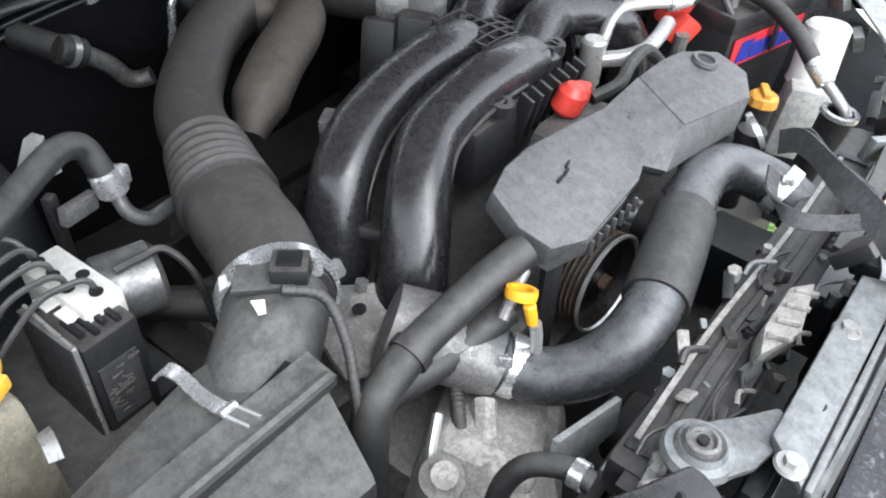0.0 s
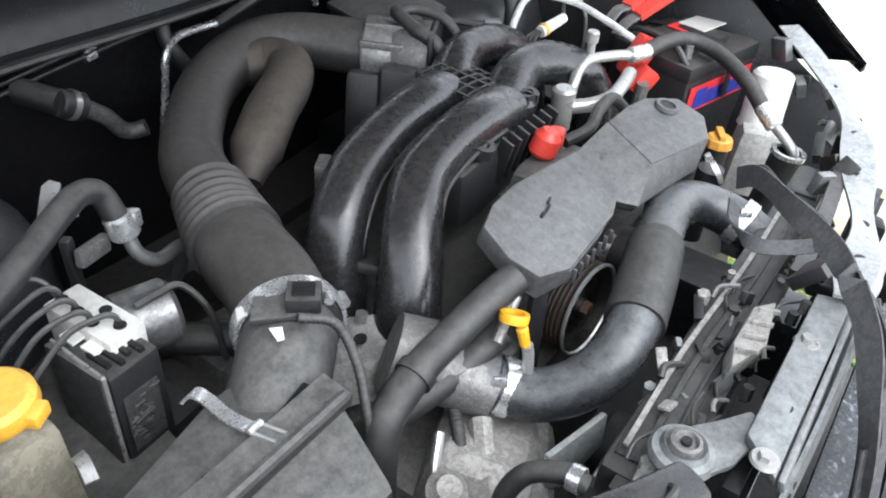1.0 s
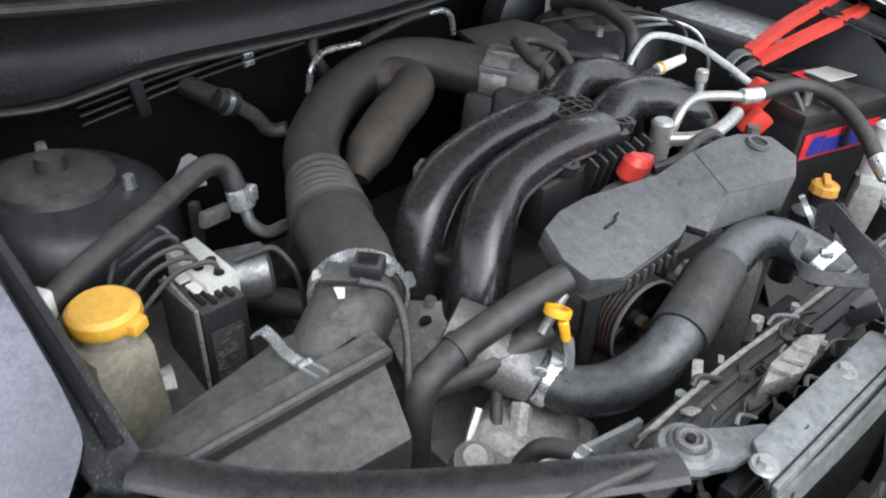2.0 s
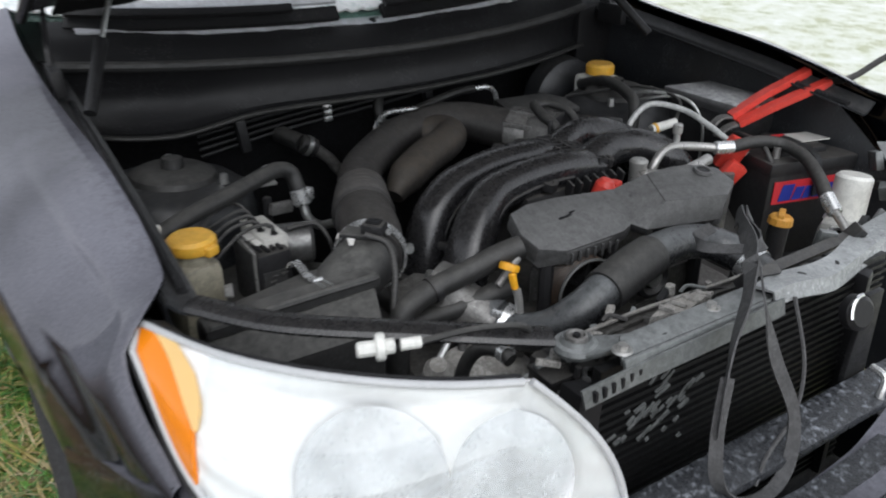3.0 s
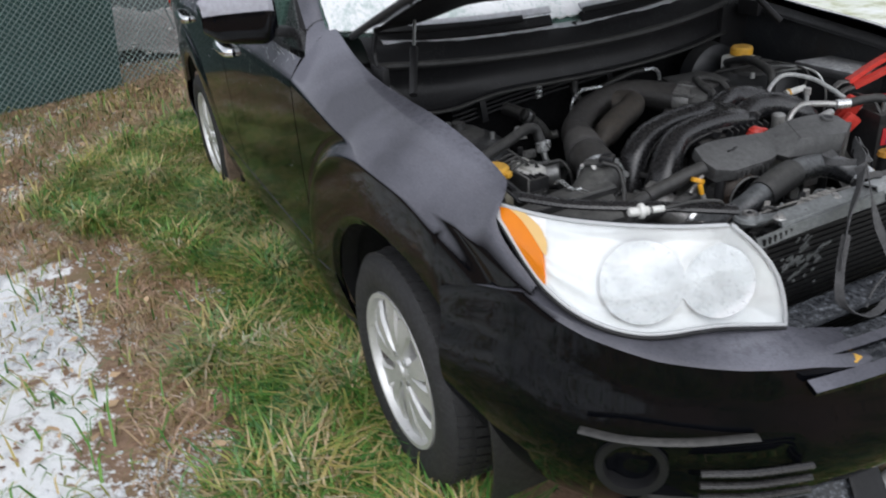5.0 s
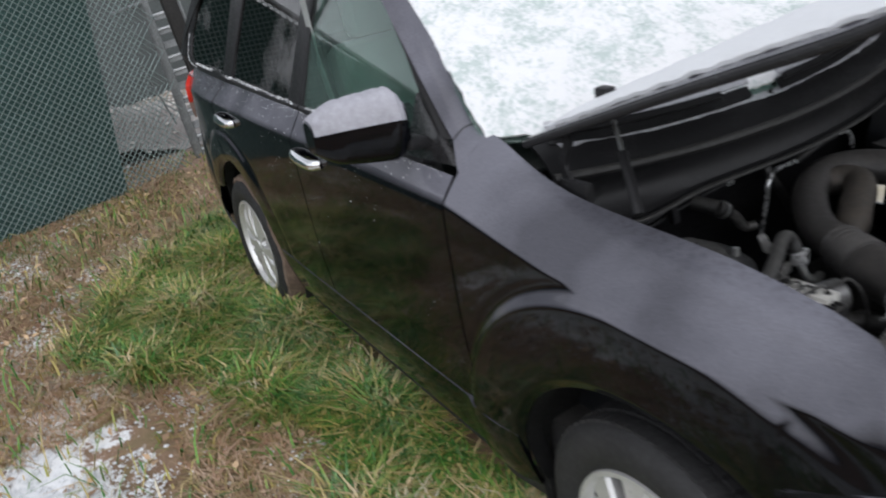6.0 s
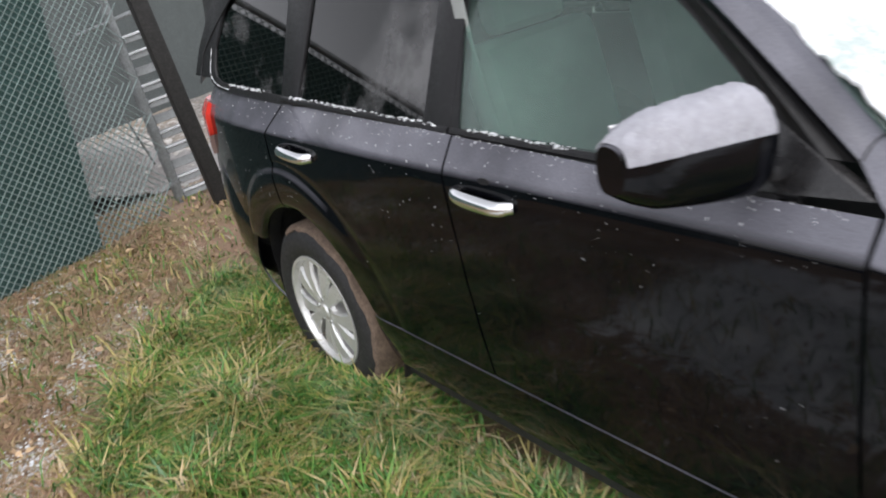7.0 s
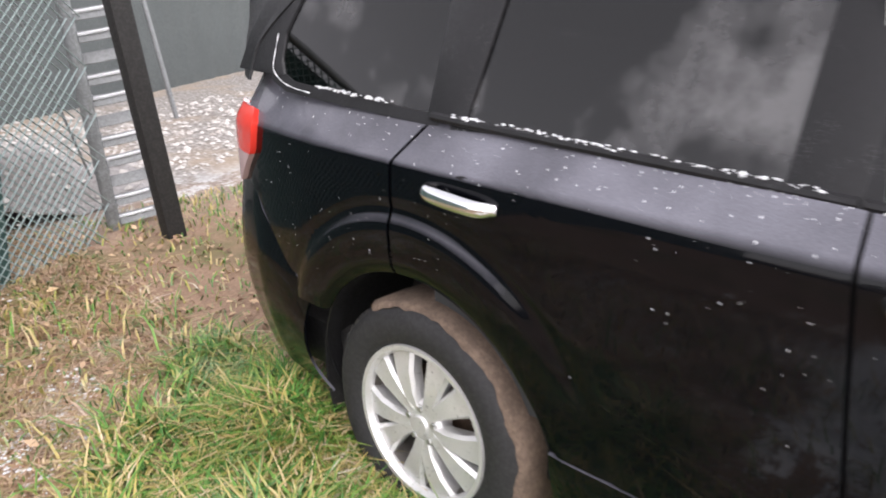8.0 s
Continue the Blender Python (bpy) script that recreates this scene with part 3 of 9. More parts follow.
# rolled lips and liners of the wheel arches
for c, nm in ((FRONT, "front"), (REAR, "rear")):
    def lip(u, v):
        a = math.radians(-8 + 196 * u)
        y, z = c - ARCH * math.cos(a), HUB_Z + ARCH * math.sin(a)
        return (-(side_x(y, z) - 0.003 - 0.05 * v), y, z - 0.002 - 0.004 * v)
    both("wheel_arch_lip", sheet(lip, 40, 3, 0.004), trim)

    def liner(u, v):
        a = math.radians(-20 + 220 * u)
        r = ARCH + 0.02
        return (-(0.80 - 0.34 * v), c - r * math.cos(a), HUB_Z + r * math.sin(a))
    both("wheel_arch_liner", sheet(liner, 30, 4, 0.006), rubber)

# inner structure that closes the cabin and the bay
under = block((0, 1.9, 0.36), (1.5, 3.1, 0.16), bevel=0.03)
part("floor_pan", under, LOW_SILL, car)
ROOF = [(1.12, 1.53), (1.3, 1.585), (1.6, 1.63), (2.0, 1.645), (2.6, 1.625), (3.1, 1.57), (3.3, 1.53)]
glass_x = lambda z: 0.79 - (z - 1.13) * 0.42


def roof(u, v):
    y = 1.2 + 2.1 * v
    a = -1 + 2 * u
    z0 = smooths(y, ROOF)
    w = glass_x(z0 - 0.04)
    return (w * a, y, z0 + 0.035 * (1 - abs(a) ** 2.2) - 0.045 * abs(a) ** 8)


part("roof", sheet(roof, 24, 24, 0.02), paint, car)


def side_poly(pts, off=0.0, thick=0.006, bm=None, bevel=0.0):
    """A pane or trim piece lying in the side glass plane from an outline of (y, z)."""
    return prism([(-(glass_x(z) + off), y, z) for y, z in pts], (thick, 0, 0.3 * thick), bevel, bm)


FRONT_WIN = [(0.80, 1.108), (1.63, 1.125), (1.66, 1.35), (1.655, 1.575), (1.45, 1.57), (1.22, 1.515), (1.015, 1.38), (0.85, 1.25)]
REAR_WIN = [(1.775, 1.128), (2.49, 1.15), (2.505, 1.3), (2.46, 1.55), (2.35, 1.572), (1.765, 1.577)]
QUART_WIN = [(2.60, 1.155), (2.9, 1.165), (3.15, 1.178), (3.232, 1.205), (3.245, 1.28), (3.19, 1.42), (3.13, 1.5), (2.62, 1.54)]
for pts, m, nm in ((FRONT_WIN, clear_glass, "green-tinted side window with melting sleet"), (REAR_WIN, privacy_glass, "dark privacy glass"), (QUART_WIN, privacy_glass, "dark privacy glass")):
    for ob in both("side_window", side_poly(pts), m, nm):
        ob.visible_shadow = False


def grown(pts, k):
    cy, cz = sum(p[0] for p in pts) / len(pts), sum(p[1] for p in pts) / len(pts)
    return [(cy + (y - cy) * (1 + k / max(abs(y - cy), 0.12) * (abs(y - cy) > 0.02)), cz + (z - cz) * (1 + k / max(abs(z - cz), 0.1))) for y, z in pts]


def frame_ring(pts, k, off, thick):
    """A window frame between an outline and the same outline grown by k."""
    bm = bmesh.new()
    big = grown(pts, k)
    n = len(pts)
    loops = []
    for (y, z), (Y, Z) in zip(pts, big):
        a, b = -(glass_x(z) + off), -(glass_x(Z) + off)
        loops.append([(a, y, z), (b, Y, Z), (b + thick, Y, Z), (a + thick, y, z)])
    loops.append(loops[0])
    rings(bm, loops, True, False)
    bmesh.ops.remove_doubles(bm, verts=bm.verts[:], dist=1e-6)
    bmesh.ops.recalc_face_normals(bm, faces=bm.faces[:])
    return bm


both("window_frame", frame_ring(FRONT_WIN, 0.035, 0.006, 0.03), trim)
both("window_frame", frame_ring(REAR_WIN, 0.04, 0.006, 0.03), trim)
both("window_frame", frame_ring(QUART_WIN, 0.028, 0.004, 0.03), trim)
both("b_pillar", side_poly([(1.66, 1.115), (1.78, 1.118), (1.775, 1.59), (1.66, 1.59)], 0.008, 0.05, bevel=0.004), trim, "black pillar trim")
both("c_pillar", side_poly([(2.49, 1.14), (2.61, 1.14), (2.64, 1.56), (2.45, 1.565)], 0.009, 0.05, bevel=0.004), trim)
d_out = [(3.2, 1.19), (3.34, 1.19), (3.435, 1.195), (3.42, 1.30), (3.37, 1.40), (3.28, 1.51), (3.12, 1.58), (3.1, 1.52), (3.19, 1.43), (3.24, 1.3), (3.23, 1.23)]
both("d_pillar", side_poly(d_out, 0.008, 0.10, bevel=0.006), trim)


def rear_corner(u, v):
    """Rear corner of the body between the side pillar and the hatch."""
    z = 1.165 + 0.36 * v
    a = Vector((-(glass_x(z) + 0.004), 3.36 - 0.45 * max(v - 0.25, 0) ** 1.3, z))
    b = Vector((-0.60 + 0.04 * v, 3.64 - 0.02 * v, z))
    c = Vector((b.x - 0.06, a.y + 0.12, z)) + Vector((-0.05, 0.03, 0))
    return a * (1 - u) ** 2 + c * 2 * u * (1 - u) + b * u * u


both("rear_corner", sheet(rear_corner, 14, 14, 0.008), trim, "black corner between pillar and hatch")
rim_line = [tuple(Vector(rear_corner(u, v)) + Vector((-0.004, 0.002, 0.0))) for u, v in ((0.98, 0.30), (0.97, 0.42), (0.90, 0.47), (0.80, 0.44), (0.6, 0.38), (0.35, 0.33), (0.1, 0.31))]
sill_line = [(-(glass_x(z) + 0.013), y, z) for y, z in ((3.268, 1.30), (3.262, 1.25), (3.25, 1.205), (3.20, 1.178), (3.14, 1.165), (3.06, 1.158))]
for line, r in ((rim_line, 0.0035), (sill_line, 0.0018)):
    whole("pillar_sleet", sweep(line, lambda s: r * (0.7 + 0.5 * math.sin(s * 37) * math.sin(s * 11)), 7, 8), frost, "thin line of sleet round the rear pillar", "snow", kind="stuff", smooth=80)
both("roof_side", side_poly([(1.2, 1.5), (1.35, 1.55), (1.5, 1.585), (2.4, 1.59), (3.12, 1.53), (3.12, 1.6), (2.6, 1.65), (2.0, 1.665), (1.6, 1.65), (1.3, 1.6), (1.14, 1.53)], 0.006, 0.05, bevel=0.006), paint)
# belt moulding with a line of sleet on it
for y0, y1 in ((0.74, 1.655), (1.665, 2.585)):
    pts = [(-0.798, y, lerps(y, BELT) - 0.004) for y in np.linspace(y0, y1, 12)]
    both("belt_moulding", sweep(pts, 0.011, 8, 2), trim)
# wing corner that climbs from the wing to the windscreen pillar
OUTER = [(-0.812, 0.597, 1.095), (-0.805, 0.612, 1.112), (-0.797, 0.626, 1.130), (-0.788, 0.641, 1.147), (-0.78, 0.654, 1.163)]
INNER = [(-0.712, 0.59, 1.173), (-0.711, 0.604, 1.176), (-0.709, 0.618, 1.179), (-0.707, 0.632, 1.183), (-0.705, 0.643, 1.187)]


def wing_corner(u, v):
    a = Vector([smooths(v * 4, [(i, p[j]) for i, p in enumerate(OUTER)]) for j in range(3)])
    b = Vector([smooths(v * 4, [(i, p[j]) for i, p in enumerate(INNER)]) for j in range(3)])
    return a.lerp(b, u) + Vector((-0.3, 0, 1)) * (0.012 * math.sin(u * math.pi))


both("wing_corner", sheet(wing_corner, 16, 20, 0.006), paint, "painted corner between wing and windscreen pillar")
both("pillar_seam", sweep([tuple(Vector(wing_corner(u, 1.0)) + Vector((0, 0, 0.001))) for u in np.linspace(0.02, 0.98, 7)], 0.002, 6, 3), trim)
# sleet caught along the belt line
rs = random.Random(33)
crumbs = bmesh.new()
for _ in range(420):
    y = rs.uniform(0.8, 3.1)
    z = lerps(y, BELT) + 0.004
    r = rs.uniform(0.001, 0.0034)
    if noise.noise(Vector((y * 4, 0, 0))) < -0.1:
        continue
    c = Vector((-(0.79 + 0.006 + rs.uniform(-0.004, 0.008)), y, z + rs.uniform(-0.002, 0.006)))
    block(c, (r * rs.uniform(1, 2.5), r * rs.uniform(1, 4), r), (rs.uniform(-20, 20), rs.uniform(-20, 20), rs.uniform(0, 90)), 0, crumbs)
whole("belt_sleet", crumbs, frost, "white sleet caught along the window sills", "snow", kind="stuff", smooth=80)
def stuck_sleet():
    """Flat flakes of sleet that stick to the doors, thickest just below the windows."""
    rng = random.Random(91)
    bm = bmesh.new()
    for _ in range(800):
        y = rng.uniform(0.65, 3.3)
        top = lerps(y, BELT)
        z = top - 0.012 - (rng.random() ** 3.4) * 0.5
        if (noise.noise(Vector((y * 3, z * 3, 8))) < -0.05 and z < top - 0.1) or z < low_edge(y, 0.46) + 0.03 or abs(y - seam_y(z)) < 0.012 or abs(y - 2.668) < 0.02:
            continue
        x = -side_x(y, z) - 0.0062
        r = rng.choice((0.0005, 0.0007, 0.001, 0.0016)) * rng.uniform(0.7, 1.2)
        q = []
        for k in range(5):
            a = 2 * math.pi * k / 5 + rng.uniform(-0.4, 0.4)
            yy, zz = y + r * math.cos(a), min(z + r * 1.4 * math.sin(a), top - 0.01)
            q.append(bm.verts.new((-side_x(yy, zz) - 0.0063, yy, zz + 0.004 * (zz > 1.045))))
        c = bm.verts.new((x - 0.0012, y, min(z, top - 0.01) + 0.0045 * (z > 1.045)))
        for k in range(5):
            bm.faces.new((q[k], c, q[(k + 1) % 5]))
    return bm


whole("stuck_sleet", stuck_sleet(), frost, "small white flakes of sleet sticking to the doors", "snow", kind="stuff", smooth=80)
# windscreen pillars: a broad painted face from the door frame to the glass, with returns at both edges
PIL_OUT = [(-0.78, 0.656, 1.164), (-0.772, 0.731, 1.234), (-0.757, 0.833, 1.325), (-0.735, 0.95, 1.418), (-0.69, 1.13, 1.53), (-0.645, 1.33, 1.605)]
PIL_IN = [(-0.705, 0.645, 1.188), (-0.70, 0.715, 1.258), (-0.69, 0.782, 1.318), (-0.68, 0.863, 1.388), (-0.645, 1.07, 1.52), (-0.605, 1.29, 1.615)]


def along(table, v):
    n = len(table) - 1
    return Vector([smooths(v * n, [(i, p[j]) for i, p in enumerate(table)]) for j in range(3)])


def pillar(u, v):
    a, b = along(PIL_OUT, v), along(PIL_IN, v)
    if u < 0.12:
        return a + Vector((0.014, 0.022, -0.006)) * (1 - u / 0.12)
    if u > 0.86:
        return b + Vector((0.012, 0.014, -0.026)) * ((u - 0.86) / 0.14)
    s = (u - 0.12) / 0.74
    return a.lerp(b, s) + Vector((-0.35, -0.5, 0.8)) * (0.011 * math.sin(s * math.pi))


both("windscreen_pillar", sheet(pillar, 24, 40, 0.006), paint, "dark pillar beside the snowy windscreen")
WIN_EDGE = [(0.79, 1.165), (0.815, 1.205), (0.855, 1.255), (1.01, 1.385), (1.20, 1.515), (1.30, 1.545)]


def door_frame(u, v):
    """Black frame of the door between its glass and the pillar, with a raised outer bead."""
    w = WIN_EDGE
    y, z = (smooths(v * 5, [(i, p[j]) for i, p in enumerate(w)]) for j in range(2))
    a = Vector((-(glass_x(z) + 0.006), y, z))
    b = along(PIL_OUT, v) + Vector((0.010, 0.012, -0.006))
    return a.lerp(b, u) + Vector((-0.008, -0.002, 0.004)) * (math.exp(-((u - 0.62) / 0.12) ** 2) - 0.5 * math.exp(-((u - 0.88) / 0.06) ** 2))


both("door_frame", sheet(door_frame, 22, 36, 0.006), trim, "black door frame beside the pillar")
both("mirror_sail", side_poly([(0.62, 1.112), (0.86, 1.10), (0.862, 1.25), (0.80, 1.215), (0.69, 1.15)], 0.010, 0.02, bevel=0.002), glossy_plastic, "glossy black sail behind the mirror")


def screen(u, v, lift=0.0):
    a = -1 + 2 * u
    w = 0.735 + (0.62 - 0.735) * v
    y0 = 0.50 + 0.09 * a ** 6 - 0.15 * (1 - a * a)
    y1 = 1.30 - 0.05 * (1 - a * a)
    z0 = 1.15 - 0.025 * (1 - a * a)
    return (w * a, y0 + (y1 - y0) * v - lift * 0.5, z0 + (1.585 + 0.03 * (1 - a * a) - z0) * v + (0.02 + 0.03 * a ** 4) * math.sin(v * math.pi) + lift)


part("windscreen", sheet(lambda u, v: screen(1 - u, v), 24, 16, 0.005), clear_glass, car, "windscreen under a crust of snow").visible_shadow = False


def snow_sheet_material():
    m, t, b = nodes_of("windscreen_snow")
    co = t.nodes.new("ShaderNodeTexCoord").outputs["Object"]
    n1, n2 = noise_node(t, 9, 4, 0.6, co), noise_node(t, 70, 5, 0.7, co)
    ad = t.nodes.new("ShaderNodeMath")
    ad.operation = "ADD"
    t.links.new(times(t, n1.outputs["Fac"], 0.6), ad.inputs[0])
    t.links.new(times(t, n2.outputs["Fac"], 0.55), ad.inputs[1])
    thin = ramp(t, ad.outputs[0], 0.47, 0.60)
    t.links.new(mix(t, thin, (0.50, 0.58, 0.56), (0.82, 0.83, 0.84)), b.inputs["Base Color"])
    b.inputs["Roughness"].default_value = 0.75
    bp = t.nodes.new("ShaderNodeBump")
    bp.inputs["Strength"].default_value, bp.inputs["Distance"].default_value = 0.8, 0.01
    t.links.new(n2.outputs["Fac"], bp.inputs["Height"])
    t.links.new(bp.outputs["Normal"], b.inputs["Normal"])
    return m


def snow_on_glass(u, v):
    p = Vector(screen(1 - (0.004 + 0.992 * u), 0.01 + 0.97 * v, 0.008))
    return p + Vector((0, -0.4, 1)) * (0.008 * noise.noise(p * 40) + 0.006 * noise.noise(p * 90))


whole("windscreen_snow", sheet(snow_on_glass, 110, 70, 0.006), snow_sheet_material(), "thin crusted white snow lying on the windscreen", "snow", kind="stuff", smooth=80)

# ---- wheels ----
def build_wheel():
    """An alloy wheel at the origin with its face towards -x."""
    made = []

    def part(name, bm, material, parent, label="", smooth=35):
        ob = link(name, bm, material, None, label, smooth)
        made.append(ob)

    w = None
    R, RIM, W = 0.342, 0.222, 0.215
    prof = [(RIM, 0.0), (RIM + 0.012, -0.012), (0.27, -0.022), (0.305, -0.018), (0.328, -0.002), (0.337, 0.02), (R - 0.008, 0.04), (R - 0.008, W - 0.04), (0.337, W - 0.02), (0.30, W + 0.012), (RIM, W)]
    bm = lathe(prof + [(RIM - 0.002, W / 2)], (0, 0, 0), (1, 0, 0), 72, closed=True)
    bmesh.ops.recalc_face_normals(bm, faces=bm.faces[:])
    part("tyre", bm, tyre_rubber, w, "worn black tyre with open tread blocks")
    bm = bmesh.new()
    n = 64
    for k in range(n):
        a = 2 * math.pi * k / n
        for j, (x0, x1, sh) in enumerate(((0.004, 0.042, 0), (0.05, 0.095, 0.5), (0.12, 0.165, 0), (0.173, 0.211, 0.5))):
            aa = a + sh * 2 * math.pi / n
            da = 2 * math.pi / n * 0.38
            r0, r1 = R - 0.014, R + (0.0 if j in (1, 2) else -0.004)
            q = []
            for rr in (r0, r1):
                for x, s in ((x0, -1), (x1, -1), (x1, 1), (x0, 1)):
                    tw = aa + s * da + (x - x0) * 0.9
                    q.append(bm.verts.new((x, rr * math.cos(tw), rr * math.sin(tw))))
            for f in ((4, 5, 6, 7), (0, 1, 5, 4), (1, 2, 6, 5), (2, 3, 7, 6), (3, 0, 4, 7)):
                bm.faces.new([q[i] for i in f])
    bmesh.ops.recalc_face_normals(bm, faces=bm.faces[:])
    part("tread", bm, tyre_rubber, w)
    tagged(made[-1], kind="stuff")
    rim = lathe([(RIM + 0.006, -0.004), (RIM + 0.004, -0.014), (RIM - 0.008, -0.014), (RIM - 0.016, 0.0), (RIM - 0.018, 0.012), (RIM - 0.004, 0.014)], (0, 0, 0), (1, 0, 0), 64, closed=True)
    part("wheel", rim, alloy, w, "silver ten-spoke alloy wheel with worn tyre")
    part("barrel", lathe([(RIM - 0.017, 0.0125), (RIM - 0.024, 0.03), (RIM - 0.03, 0.12), (RIM - 0.01, 0.2), (RIM, 0.2), (RIM - 0.004, 0.0145)], (0, 0, 0), (1, 0, 0), 64, closed=True), shaded_alloy, w, "alloy barrel coloured dark for the shade behind the spokes")
    for k in range(10):
        pair = (k // 2) * 2 * math.pi / 5 + (0.295 if k % 2 else -0.295)
        base = (k // 2) * 2 * math.pi / 5 + (0.17 if k % 2 else -0.17)
        out = bmesh.new()
        loops = []
        for r, ang, wd, x in ((0.045, base, 0.017, -0.004), (0.09, base * 0.7 + pair * 0.3, 0.023, -0.008), (0.15, base * 0.3 + pair * 0.7, 0.034, -0.007), (0.206, pair, 0.047, 0.004)):
            c, s = math.cos(ang), math.sin(ang)
            mid = Vector((0, c * r, s * r))
            tang = Vector((0, -s, c))
            loops.append([mid + tang * wd * m + Vector((x + dx, 0, 0)) for m, dx in ((-1, 0.01), (-0.75, 0.0), (0.0, 0.002), (0.75, 0.0), (1, 0.01), (0.85, 0.045), (-0.85, 0.045))])
        rings(out, loops)
        bmesh.ops.recalc_face_normals(out, faces=out.faces[:])
        part("spoke", out, alloy, w)
    part("hub", lathe([(0.0, -0.012), (0.026, -0.011), (0.03, -0.004), (0.06, 0.0), (0.068, 0.012), (0.066, 0.05), (0.0, 0.05)], (0, 0, 0), (1, 0, 0), 32), alloy, w)
    for k in range(5):
        a = 2 * math.pi * (k + 0.5) / 5
        part("wheel_nut", rod((0.006, 0.048 * math.cos(a), 0.048 * math.sin(a)), (-0.008, 0.048 * math.cos(a), 0.048 * math.sin(a)), 0.0095, 0.008, 6), steel, w)
    part("brake_disc", lathe([(0.05, 0.07), (0.145, 0.07), (0.145, 0.095), (0.05, 0.095)], (0, 0, 0), (1, 0, 0), 36), rust, w)
    hub = [o for o in made if o.name == "wheel"][0]
    for o in made:
        if o != hub:
            o.parent = hub
    return hub


def set_wheel(hub, m):
    hub.parent = car
    hub.matrix_parent_inverse = Matrix.Translation(car.location).inverted()
    hub.matrix_basis = m


wheel = build_wheel()
others = [copy_thing(wheel, m) for m in (pose(-0.835, REAR, HUB_Z, 52, 0, 0), pose(0.835, FRONT, HUB_Z, 12, 0, 180), pose(0.835, REAR, HUB_Z, 40, 0, 180))]
for hub, m in zip([wheel] + others, (pose(-0.835, FRONT, HUB_Z, 20, 0, 0), pose(-0.835, REAR, HUB_Z, 52, 0, 0), pose(0.835, FRONT, HUB_Z, 12, 0, 180), pose(0.835, REAR, HUB_Z, 40, 0, 180))):
    set_wheel(hub, m)
# mud caked on the rear tyre's tread
mudbm = bmesh.new()
rings(mudbm, [[(-0.835 + x + 0.003 * math.sin(a * 9 + x * 80), REAR + r * math.cos(a), HUB_Z + r * math.sin(a)) for x, r in ((-0.006, 0.325 + 0.005 * math.sin(11 * a) + 0.004 * math.sin(29 * a)), (-0.004, 0.334), (0.0, 0.342), (0.02, 0.350 + 0.002 * math.sin(7 * a)), (0.1, 0.3505 + 0.002 * math.sin(5 * a + 1)), (0.17, 0.346), (0.17, 0.335), (0.02, 0.315))] for a in [math.radians(58 + 3 * i) for i in range(56)]])
bmesh.ops.recalc_face_normals(mudbm, faces=mudbm.faces[:])
whole("tyre_mud", mudbm, mud, "dried brown mud on the rear tyre tread", "mud", kind="stuff")


# ---- front bumper ----
BUMP = [(0.836, -0.30), (0.806, -0.42), (0.768, -0.55), (0.702, -0.665), (0.605, -0.765), (0.48, -0.845), (0.33, -0.90), (0.15, -0.93), (0.0, -0.938)]
BTOP = [0.745, 0.795, 0.826, 0.772, 0.735, 0.715, 0.70, 0.655, 0.65]


def bump_at(s):
    """Plan place and top height at arc parameter 0..8 from the wheel arch to the middle."""
    xs = smooths(s, [(i, p[0]) for i, p in enumerate(BUMP)])
    ys = smooths(s, [(i, p[1]) for i, p in enumerate(BUMP)])
    return xs, ys, lerps(s, list(enumerate(BTOP)))


def bumper(u, v):
    a = -8 + 16 * u
    s = 8 - abs(a)
    x, y, zt = bump_at(s)
    sg = -1 if a < 0 else 1
    x2, y2, _ = bump_at(min(s + 0.05, 8))
    x1, y1, _ = bump_at(max(s - 0.05, 0))
    n = Vector((-(y2 - y1), (x2 - x1), 0)).normalized()
    lo = 0.26 if s > 1.2 else 0.26 + 0.06 * (1.2 - s)
    if v < 0.78:
        k = v / 0.78
        z = lo + (zt - lo) * k
        out = 0.03 * math.sin(min(k * 1.25, 1) * math.pi) - 0.10 * (1 - k) ** 3
        if s > 3.4 and s < 5.8:
            out -= 0.02 * math.exp(-((z - 0.47) / 0.05) ** 2)
        ins = 0
    else:
        k = (v - 0.78) / 0.22
        ledge = min(max((s - 1.7) / 1.3, 0), 1)
        z = zt + 0.014 * math.sin(k * math.pi / 2) * ledge
        out = -0.012 * k - 0.105 * k * ledge
    return (sg * (x + n.x * out), y + n.y * out, z)


part("front_bumper", sheet(lambda u, v: bumper(u * 0.66, v), 84, 30, 0.006), paint, car, "black bumper cover with wet ledge under the headlamp")
# fog lamp recess and lower grille bars
for sg in (-1,):
    n = Vector((sg * -0.62, 0.78, 0))
    o = Vector((sg * 0.655, -0.765, 0.475)) + n * 0.012
    part("fog_lamp_bezel", lathe([(0.05, 0.03), (0.056, 0.004), (0.072, 0.002), (0.074, 0.012), (0.07, 0.03), (0.052, 0.05)], o, n, 32, closed=True), trim, car)
    part("fog_ledge", sweep([(-0.735, -0.70, 0.575), (-0.68, -0.775, 0.580), (-0.58, -0.838, 0.575), (-0.45, -0.885, 0.565)], 0.012, 10, 6, 0.4), rubber, car, "ledge over the fog lamp")
    part("fog_lamp_recess", lathe([(0.0, 0.05), (0.05, 0.045), (0.05, 0.055), (0.0, 0.06)], o, n, 24), trim, car)
    for k in range(4):
        z = 0.5 - 0.03 * k
        p = [(sg * 0.56, -0.855, z), (sg * 0.47, -0.905, z), (sg * 0.36, -0.945, z)]
        part("lower_grille_slat", sweep(p, 0.008, 8, 5), glossy_plastic, car)
